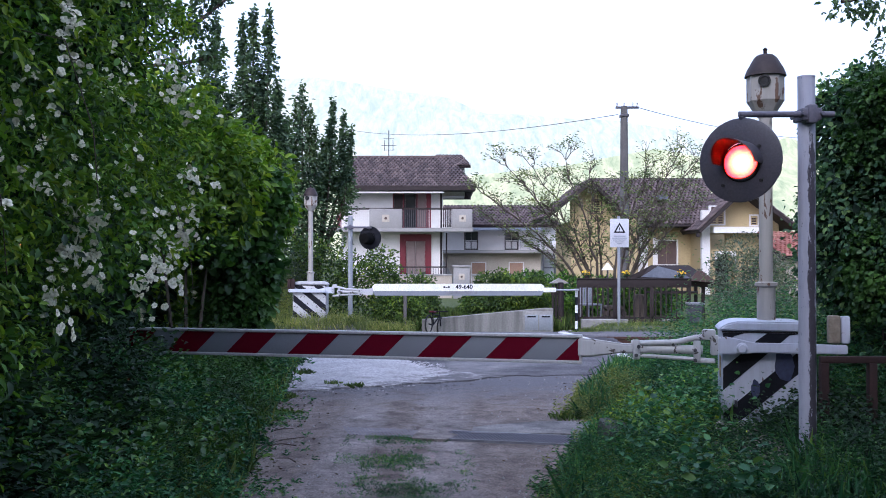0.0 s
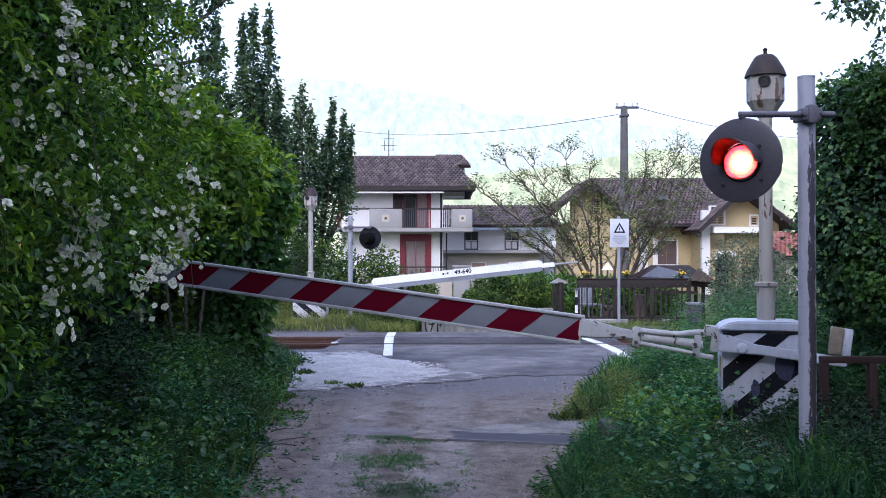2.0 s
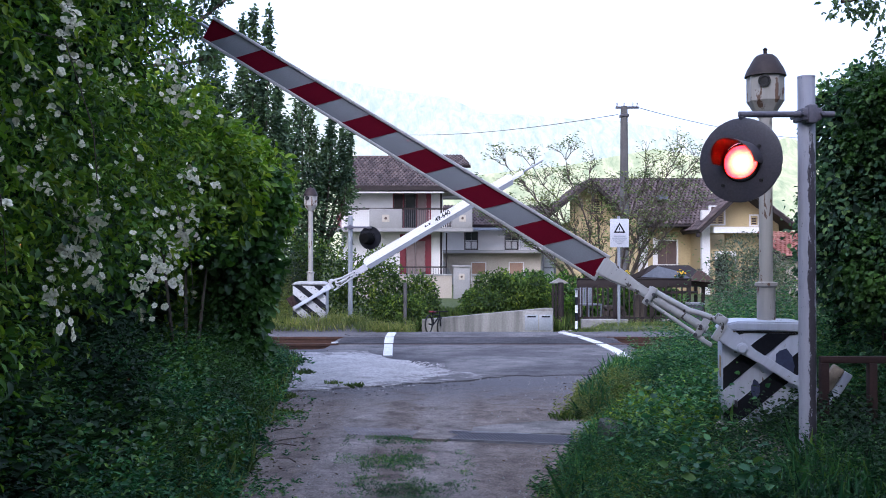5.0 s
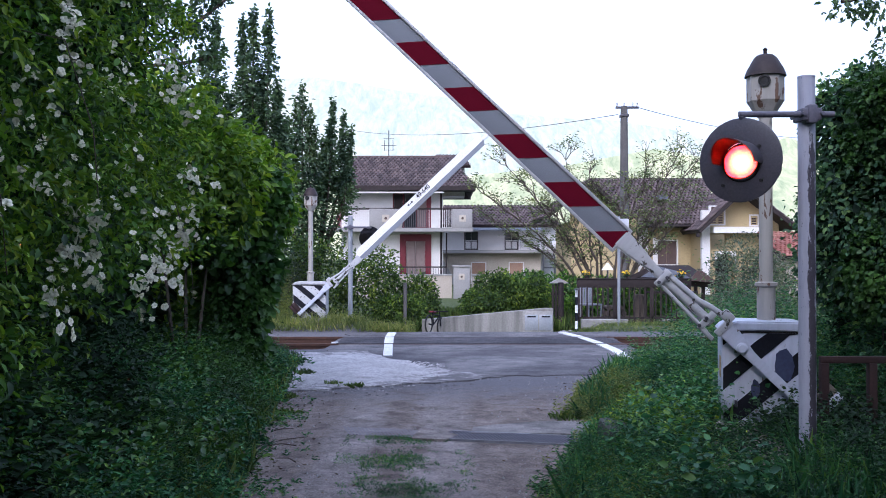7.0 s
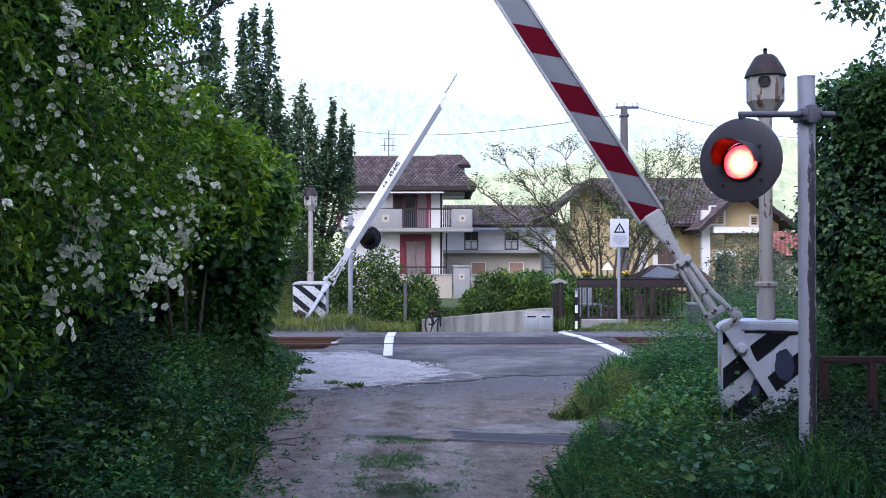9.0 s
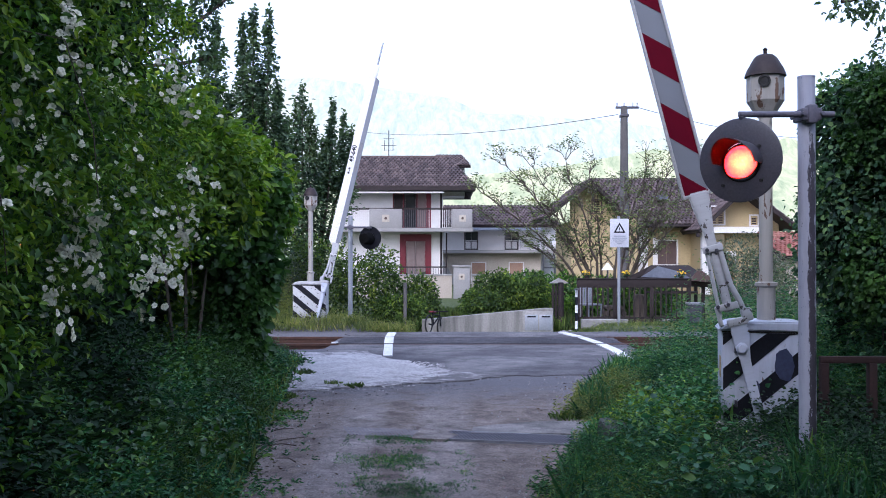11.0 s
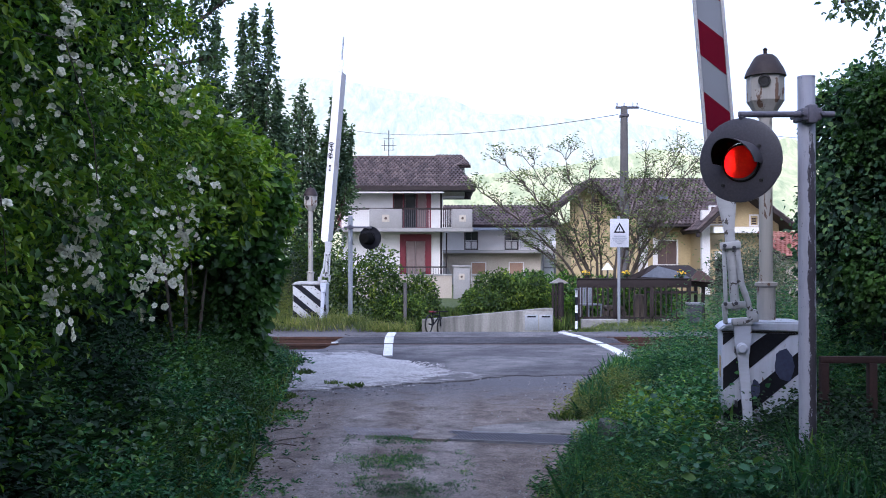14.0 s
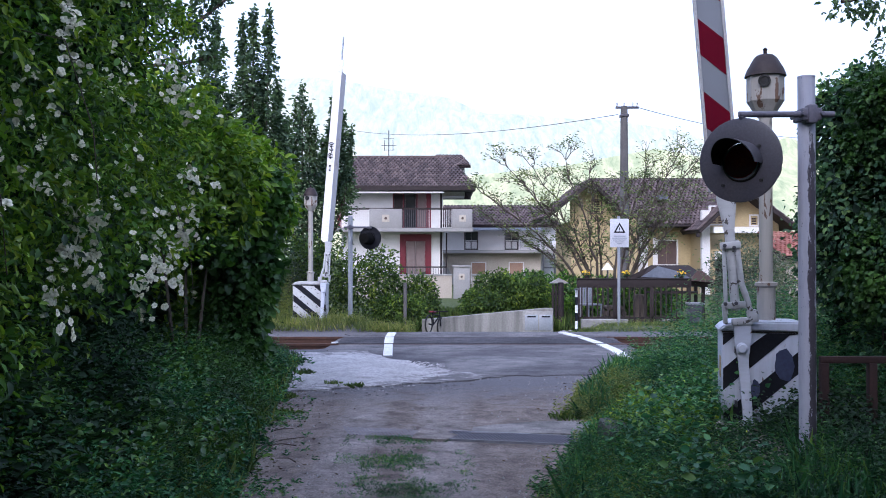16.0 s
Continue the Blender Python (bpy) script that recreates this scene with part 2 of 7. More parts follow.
M["leaf_olive"] = leaf_mat("silver_leaf", (0.06, 0.08, 0.06), (0.16, 0.19, 0.15), 0.6, 0.25)
M["petal_white"] = weathered("white_petals", (0.88, 0.86, 0.7), (0.78, 0.76, 0.56), 60, 9, 0.5, 0.8, relief=0.02)
M["petal_yellow"] = weathered("yellow_petals", (0.75, 0.5, 0.02), (0.6, 0.36, 0.01), 40, 8, 0.5, 0.7, relief=0.1)
M["sign_white"] = weathered("white_sign_plate", (0.47, 0.48, 0.53), (0.4, 0.41, 0.46), 40, 3, 0.4, 0.4, relief=0.03)
M["sign_grey"] = weathered("pale_grey_print", (0.25, 0.26, 0.3), (0.22, 0.23, 0.27), 40, 3, 0.3, 0.5, relief=0.03)
M["galvanised"] = weathered("galvanised_steel", (0.33, 0.35, 0.39), (0.24, 0.25, 0.28), 60, 5, 0.5, 0.45, 0.3, relief=0.05)
M["black_rubber"] = weathered("black_rubber", (0.015, 0.015, 0.017), (0.03, 0.03, 0.03), 50, 5, 0.5, 0.7, relief=0.1)


def ground_material():
    m, n, l, b = mat("dirt_and_grass_ground", 0.95, 0.0, 0.2)
    co = coords(n)
    sep = n.new("ShaderNodeSeparateXYZ")
    l.new(co, sep.inputs[0])
    fine = noise_tex(n, l, 55, 5, 0.7, co)
    mid = noise_tex(n, l, 3.2, 6, 0.62, co, distort=0.5)
    big = noise_tex(n, l, 0.7, 5, 0.6, co)
    dirt = ramp(n, l, mid, [(0.3, (0.125, 0.108, 0.105)), (0.48, (0.23, 0.205, 0.2)), (0.68, (0.34, 0.31, 0.305))])
    dirt = mixc(n, l, ramp(n, l, big, [(0.42, (0, 0, 0)), (0.6, (0.55, 0.55, 0.55))]), dirt, (0.25, 0.225, 0.21))
    # wheel tracks: pale and packed, with an earthy crown between them and earthy edges
    off = n.new("ShaderNodeMath")
    off.operation = "ADD"
    l.new(sep.outputs[0], off.inputs[0])
    off.inputs[1].default_value = 0.38
    dist = n.new("ShaderNodeMath")
    dist.operation = "ABSOLUTE"
    l.new(off.outputs[0], dist.inputs[0])
    warp = n.new("ShaderNodeMath")
    warp.operation = "MULTIPLY_ADD"
    l.new(mid, warp.inputs[0])
    warp.inputs[1].default_value = 0.7
    l.new(dist.outputs[0], warp.inputs[2])
    track = ramp(n, l, warp.outputs[0], [(0.42, (0.2, 0.2, 0.2)), (0.62, (0.85, 0.85, 0.85)), (0.95, (0.8, 0.8, 0.8)), (1.0, (0.25, 0.25, 0.25))])
    earthy = ramp(n, l, mid, [(0.32, (0.085, 0.067, 0.058)), (0.5, (0.16, 0.13, 0.115)), (0.68, (0.23, 0.195, 0.178))])
    dirt = mixc(n, l, track, earthy, dirt)
    dirt = mixc(n, l, 1.0, dirt, ramp(n, l, fine, [(0.3, (0.5, 0.5, 0.5)), (0.68, (1.35, 1.35, 1.35))]), "MULTIPLY")
    blot = noise_tex(n, l, 8.5, 6, 0.68, co, distort=0.8)
    dirt = mixc(n, l, 1.0, dirt, ramp(n, l, blot, [(0.34, (0.72, 0.7, 0.7)), (0.5, (1.0, 1.0, 1.0)), (0.66, (1.2, 1.17, 1.14))]), "MULTIPLY")
    # worn tarmac shows through towards the track
    shift = n.new("ShaderNodeMath")
    shift.operation = "MULTIPLY_ADD"
    l.new(mid, shift.inputs[0])
    shift.inputs[1].default_value = 3.2
    l.new(sep.outputs[1], shift.inputs[2])
    tar = n.new("ShaderNodeMapRange")
    tar.inputs["From Min"].default_value, tar.inputs["From Max"].default_value = 11.2, 12.8
    l.new(shift.outputs[0], tar.inputs["Value"])
    grit = ramp(n, l, fine, [(0.3, (0.085, 0.082, 0.095)), (0.7, (0.165, 0.16, 0.175))])
    dirt = mixc(n, l, tar.outputs[0], dirt, grit)
    green = ramp(n, l, mid, [(0.3, (0.04, 0.06, 0.02)), (0.7, (0.09, 0.11, 0.04))])
    far = n.new("ShaderNodeMapRange")
    far.inputs["From Min"].default_value, far.inputs["From Max"].default_value = 19.3, 21.0
    l.new(sep.outputs[1], far.inputs["Value"])
    l.new(mixc(n, l, far.outputs[0], dirt, green), b.inputs["Base Color"])
    bump(n, l, b, fine, 0.7, 0.015)
    return m


M["ground"] = ground_material()


# ---- mesh helpers ----
def link_mesh(name, bm, material, parent=None, smooth=False):
    me = bpy.data.meshes.new(name)
    bm.to_mesh(me)
    bm.free()
    if smooth:
        me.polygons.foreach_set("use_smooth", [True] * len(me.polygons))
        me.set_sharp_from_angle(angle=radians(38))
    me.materials.append(material)
    ob = new(name, me)
    if parent:
        ob.parent = parent
    return ob


def part(name, bm, material, parent, label="", smooth=True):
    ob = link_mesh(name, bm, material, parent, smooth)
    if label:
        tagged(ob, label)
    return ob


def share(name, me, parent, m):
    ob = new(name, me)
    ob.parent = parent
    ob.matrix_basis = m
    return ob


def thing(name, at, label, category, group=""):
    e = new(name)
    e.empty_display_size = 0.2
    e.matrix_basis = at if isinstance(at, Matrix) else Matrix.Translation(at)
    return tagged(e, label, category, group)


def box(bm, x0, x1, y0, y1, z0, z1, bevel=0.0, m=None):
    g = bmesh.ops.create_cube(bm, size=1.0)
    bmesh.ops.transform(bm, verts=g["verts"], matrix=Matrix.Translation(((x0 + x1) / 2, (y0 + y1) / 2, (z0 + z1) / 2)) @ Matrix.Diagonal((abs(x1 - x0), abs(y1 - y0), abs(z1 - z0), 1)))
    vs = g["verts"]
    if bevel:
        es = list({e for v in vs for e in v.link_edges})
        r = bmesh.ops.bevel(bm, geom=es, offset=bevel, segments=2, affect="EDGES", profile=0.5)
        vs = list({v for f in r["faces"] for v in f.verts} | {v for v in vs if v.is_valid})
    if m is not None:
        bmesh.ops.transform(bm, verts=vs, matrix=m)
    return bm


def tube(bm, p0, p1, r0, r1=None, seg=14, caps=True):
    p0, p1 = Vector(p0), Vector(p1)
    d = p1 - p0
    m = Matrix.Translation((p0 + p1) / 2) @ d.to_track_quat("Z", "Y").to_matrix().to_4x4()
    bmesh.ops.create_cone(bm, cap_ends=caps, segments=seg, radius1=r0, radius2=r0 if r1 is None else r1, depth=d.length, matrix=m)
    return bm


def lathe(bm, profile, seg=24, m=None):
    """Turns rows of (radius, height) round the z axis."""
    rings = []
    for r, z in profile:
        rings.append([bm.verts.new((r * math.cos(2 * math.pi * i / seg), r * math.sin(2 * math.pi * i / seg), z)) for i in range(seg)])
    for a, b in zip(rings, rings[1:]):
        for i in range(seg):
            bm.faces.new((a[i], a[(i + 1) % seg], b[(i + 1) % seg], b[i]))
    for ring, flip in ((rings[0], True), (rings[-1], False)):
        bm.faces.new(ring[::-1] if flip else ring)
    if m is not None:
        bmesh.ops.transform(bm, verts=[v for r in rings for v in r], matrix=m)
    return bm


def slab(bm, outline, y0, y1, m=None):
    """A plate: an outline of (x, z) pairs with thickness along y."""
    a = [bm.verts.new((x, y0, z)) for x, z in outline]
    b = [bm.verts.new((x, y1, z)) for x, z in outline]
    k = len(a)
    bm.faces.new(a)
    bm.faces.new(b[::-1])
    for i in range(k):
        bm.faces.new((a[i], b[i], b[(i + 1) % k], a[(i + 1) % k]))
    bmesh.ops.recalc_face_normals(bm, faces=list({f for v in a + b for f in v.link_faces}))
    if m is not None:
        bmesh.ops.transform(bm, verts=a + b, matrix=m)
    return bm


def lay(bm, outline, z0, z1):
    """A flat piece: an outline of (x, y) pairs with thickness along z."""
    a = [bm.verts.new((x, y, z1)) for x, y in outline]
    b = [bm.verts.new((x, y, z0)) for x, y in outline]
    k = len(a)
    bm.faces.new(a)
    bm.faces.new(b[::-1])
    for i in range(k):
        bm.faces.new((a[i], b[i], b[(i + 1) % k], a[(i + 1) % k]))
    bmesh.ops.recalc_face_normals(bm, faces=list(bm.faces))
    return bm


def bm_new():
    return bmesh.new()


def unit(a):
    return a / np.maximum(np.linalg.norm(a, axis=1, keepdims=True), 1e-9)


def leaf_object(name, pos, aim, size, material, parent=None, width=0.5, fold=0.25, facing=None, simple=False):
    """Many folded leaves in one mesh: each has a midrib from base to tip and two halves."""
    rng = np.random.default_rng(len(pos))
    n = len(pos)
    aim = unit(aim)
    up = rng.normal(size=(n, 3)) * 0.6 + (facing if facing is not None else np.array([0, 0, 1.0]))
    side = unit(np.cross(aim, up))
    nor = np.cross(side, aim)
    size = np.asarray(size).reshape(-1, 1)
    w = size * width * 0.5
    base, tip = pos, pos + aim * size - nor * size * 0.12
    if simple:
        v = np.stack([base, pos + aim * size * 0.45 + side * w + nor * size * fold * 0.4, tip, pos + aim * size * 0.45 - side * w + nor * size * fold * 0.4], 1)
        faces = np.array([[0, 1, 2], [0, 2, 3]])
    else:
        a1, a2 = pos + aim * size * 0.28, pos + aim * size * 0.66
        lift = nor * size * fold * 0.4
        v = np.stack([base, a1 + side * w * 0.95 + lift, a2 + side * w * 0.8 + lift, tip, a2 - side * w * 0.8 + lift, a1 - side * w * 0.95 + lift], 1)
        faces = np.array([[0, 1, 2, 3], [0, 3, 4, 5]])
    k, fv = v.shape[1], faces.shape[1]
    loops = (faces[None] + (np.arange(n) * k)[:, None, None]).reshape(-1)
    me = bpy.data.meshes.new(name)
    me.vertices.add(n * k)
    me.vertices.foreach_set("co", v.reshape(-1).astype(np.float32))
    me.loops.add(len(loops))
    me.loops.foreach_set("vertex_index", loops.astype(np.int32))
    count = len(loops) // fv
    me.polygons.add(count)
    me.polygons.foreach_set("loop_start", (np.arange(count) * fv).astype(np.int32))
    me.polygons.foreach_set("loop_total", np.full(count, fv, np.int32))
    me.update()
    me.materials.append(material)
    ob = new(name, me)
    if parent:
        ob.parent = parent
    return ob


def cloud(rng, blobs, count, shell=0.45):
    """Points in a heap of ellipsoids (x, y, z, rx, ry, rz), most of them near the skin; also the way outwards."""
    b = np.array(blobs, float)
    area = (b[:, 3] * b[:, 4] + b[:, 4] * b[:, 5] + b[:, 3] * b[:, 5])
    pick = rng.choice(len(b), count, p=area / area.sum())
    d = unit(rng.normal(size=(count, 3)))
    r = 1.0 - shell * rng.random((count, 1)) ** 1.6
    lump = np.array([noise.noise(Vector(q) * 3.1 + Vector((i, 0, 0))) for q, i in zip(d, pick)])[:, None]
    p = b[pick, :3] + d * b[pick, 3:] * r * (1 + 0.3 * lump)
    return p, unit(d / b[pick, 3:])


def foliage(name, blobs, count, size, material, parent, seed, droop=0.3, shell=0.45, width=0.5, floor=0.02, keep=None, simple=False):
    rng = np.random.default_rng(seed)
    p, out = cloud(rng, blobs, count, shell)
    sel = p[:, 2] > floor
    if keep is not None:
        sel &= keep(p)
    # fewer but larger leaves behind the viewer
    if not simple:
        sel &= (p[:, 1] > 3.2) | (rng.random(len(p)) < 0.3)
    p, out = p[sel], out[sel]
    aim = out * 0.7 + rng.normal(size=p.shape) * 0.6 - np.array([0, 0, droop])
    s = size * (0.6 + 0.8 * rng.random(len(p)))
    if not simple:
        s *= np.where(p[:, 1] > 3.2, 1.0, 1.95)
    return leaf_object(name, p, aim, s, material, parent, width, facing=out + np.array([0, 0, 0.6]), simple=simple)


# ---- the ground ----
EDGE_Y, EDGE_X = (4.5, 5.9, 7.3, 8.4, 9.0, 10.5, 13.0, 15.0, 16.0), (0.5, 0.72, 1.12, 1.6, 1.3, 1.65, 2.4, 3.2, 3.5)


def left_edge(y):
    return -1.47 - 0.105 * (y - 5.9) + 0.1 * noise.noise(Vector((3.0, y * 1.3, 0)))


def right_edge(y):
    return float(np.interp(y, EDGE_Y, EDGE_X)) + 0.1 * noise.noise(Vector((7.0, y * 1.5, 0)))


def smooth(a):
    a = max(0.0, min(1.0, a))
    return a * a * (3 - 2 * a)


def ground_height(x, y):
    """The lane lies level; low banks rise beside it up to the track, and behind the track the ground dips a little."""
    bank = 0.0
    fade = smooth((16.0 - y) / 3.0) * smooth((y + 12) / 6.0)
    if x < left_edge(y):
        bank = 0.3 * smooth((left_edge(y) - x) / 1.1)
    elif x > right_edge(y):
        bank = 0.22 * smooth((x - right_edge(y)) / 1.4)
    z = bank * fade
    if y > 19.2:
        z -= 0.2 * smooth((y - 19.2) / 2.2)
    if 19.0 < y < 30 and x < -1.3:
        z += 0.22 * smooth((-1.3 - x) / 0.8) * smooth((y - 19.0) / 1.2)
    if 19.6 < y < 40 and x > 3.2:
        z += 0.2 * smooth((x - 3.2) / 0.6) * smooth((y - 19.6) / 1.2)
    calm = 0.2 + 0.8 * smooth((11.2 - y) / 1.5) if y < 20 else 1.0
    rut = (noise.noise(Vector((x * 1.7, y * 0.8, 0))) * 0.014 + noise.noise(Vector((x * 6, y * 6, 3))) * 0.006) * calm
    if 15.6 < y < 18.7 and (x < -2.0 or x > 3.3):
        z -= 0.13 * smooth((y - 15.6) / 0.5) * smooth((18.7 - y) / 0.5) * smooth(max(-2.0 - x, x - 3.3) / 0.3)
    return z + (rut if abs(x) < 30 and -5 < y < 40 else 0.0) - 0.004 - 0.014 * calm


def axis(fine_lo, fine_hi, step, far_lo, far_hi):
    out = list(np.arange(fine_lo, fine_hi + 1e-6, step))
    s, v = step, fine_hi
    while v < far_hi:
        s *= 1.35
        v = min(v + s, far_hi)
        out.append(v)
    s, v = step, fine_lo
    while v > far_lo:
        s *= 1.35
        v = max(v - s, far_lo)
        out.insert(0, v)
    return out


def build_ground():
    xs, ys = axis(-6, 8, 0.12, -2500, 2500), axis(2, 24, 0.12, -2500, 3000)
    verts = [(x, y, ground_height(x, y)) for y in ys for x in xs]
    k = len(xs)
    faces = [(j * k + i, j * k + i + 1, (j + 1) * k + i + 1, (j + 1) * k + i) for j in range(len(ys) - 1) for i in range(k - 1)]
    me = bpy.data.meshes.new("ground")
    me.from_pydata(verts, [], faces)
    me.polygons.foreach_set("use_smooth", [True] * len(me.polygons))
    me.materials.append(M["ground"])
    return tagged(new("ground", me), "bare earth lane and grassy ground reaching the hills", "ground", kind="structure")


build_ground()


def ragged(corners, seed, amount=0.12, step=0.18):
    """Walks round an outline and frays it."""
    out = []
    for i, a in enumerate(corners):
        b = corners[(i + 1) % len(corners)]
        n = max(1, int(math.dist(a, b) / step))
        for j in range(n):
            t = j / n
            x, y = a[0] + (b[0] - a[0]) * t, a[1] + (b[1] - a[1]) * t
            out.append((x + amount * noise.noise(Vector((x * 2.2, y * 2.2, seed))), y + amount * 1.6 * noise.noise(Vector((x * 1.7, y * 1.7, seed + 9)))))
    return out


GAUGE_NEAR, GAUGE_FAR = 16.42, 17.86
tagged(link_mesh("road", lay(bm_new(), ragged([(-1.9, 12.6), (0.2, 11.9), (1.9, 12.2), (2.6, 14.0), (3.35, 16.0), (3.3, 19.0), (-1.95, 19.0), (-1.9, 14.6)], 1, 0.22, 0.1), -0.05, 0.006), M["asphalt"]), "worn grey asphalt of the crossing with ragged edges", "road", kind="structure")
tagged(link_mesh("road_between_rails", lay(bm_new(), [(-1.95, GAUGE_NEAR + 0.07), (3.3, GAUGE_NEAR + 0.07), (3.2, GAUGE_FAR - 0.07), (-1.95, GAUGE_FAR - 0.07)], -0.05, 0.016), M["asphalt_dark"]), "dark asphalt strip between the rails", "road", kind="structure")
tagged(link_mesh("concrete_apron", lay(bm_new(), ragged([(-2.6, 14.9), (-1.3, 15.3), (-0.75, 14.0), (0.1, 12.4), (0.9, 11.9), (0.2, 11.6), (-0.9, 11.0), (-1.9, 10.6), (-2.5, 12.2)], 4, 0.22), -0.05, 0.012), M["pale_apron"]), "pale bleached concrete patch beside the asphalt", "pavement", kind="structure")
for xa, ya, xb, yb, w in ((-0.88, 14.4, -0.98, 16.3, 0.15), (-0.99, 16.5, -1.05, 17.75, 0.17), (-1.06, 17.95, -1.06, 18.9, 0.17)):
    tagged(link_mesh("road_line", lay(bm_new(), [(xa - w / 2, ya), (xa + w / 2, ya), (xb + w / 2, yb), (xb - w / 2, yb)], 0.0, 0.022), M["line_white"]), "white painted edge line across the crossing", "road marking", "edge lines", "structure")
for xa, ya, xb, yb in ((2.86, 14.0, 2.9, 15.3), (2.9, 15.3, 2.86, 16.35), (2.85, 16.5, 2.72, 17.7), (2.7, 17.9, 2.5, 18.9)):
    tagged(link_mesh("road_line", lay(bm_new(), [(xa - 0.09, ya), (xa + 0.09, ya), (xb + 0.09, yb), (xb - 0.09, yb)], 0.0, 0.0225), M["line_white"]), "white painted edge line across the crossing", "road marking", "edge lines", "structure")


def rail(y):
    r = thing("rail", (0, y, 0), "rusty brown steel railway rail sunk in the crossing", "rail", "rails of the track")
    bm = bm_new()
    for x0, x1, top in ((-60, -1.95, 0.02), (-1.95, 3.0, 0.012), (3.0, 60, 0.02)):
        slab(bm, [(x0, -0.022), (x1, -0.022), (x1, top), (x0, top)], -0.035, 0.035)
    part("rail_head", bm, M["rail_rust"], r, smooth=False)
    part("rail_web", slab(bm_new(), [(-60, -0.125), (60, -0.125), (60, -0.022), (-60, -0.022)], -0.009, 0.009), M["rail_rust"], r, smooth=False)
    part("rail_foot", slab(bm_new(), [(-60, -0.14), (60, -0.14), (60, -0.125), (-60, -0.125)], -0.065, 0.065), M["rail_rust"], r, smooth=False)


rail(GAUGE_NEAR)
rail(GAUGE_FAR)


# ---- crossing equipment ----
ARM_YAW = 180 - 12.9
ARM_ROWS = [(0.0, -0.1), (0.4, 0.1), (0.5, 0.3), (1.0, 2.0), (1.5, 4.4), (2.0, 7.2), (2.5, 10.5), (3.0, 14.5), (3.5, 18.6), (4.0, 23.0), (5.2, 33.2),
            (6.3, 40.7), (7.0, 44.0), (7.5, 46.7), (8.0, 50.0), (8.5, 53.6), (9.0, 58.0), (10.2, 69.4), (11.3, 78.1), (11.5, 79.4), (12.0, 82.3), (12.5, 84.4), (13.0, 85.5), (13.4, 85.6), (16.0, 85.6)]
FAR_ROWS = [(0.0, 0.0), (0.7, 0.0), (1.0, 1.2), (1.5, 3.5), (2.0, 6.3), (2.5, 9.5), (3.0, 13.2), (3.5, 17.1), (4.0, 21.6), (5.2, 32.3),
            (6.3, 40.3), (7.0, 43.5), (7.5, 46.3), (8.0, 49.6), (8.5, 53.7), (9.0, 58.3), (9.2, 60.1), (10.2, 69.8), (11.3, 78.5), (11.5, 79.8), (12.0, 82.6), (12.5, 84.5), (13.0, 85.3), (13.4, 85.4), (16.0, 85.4)]


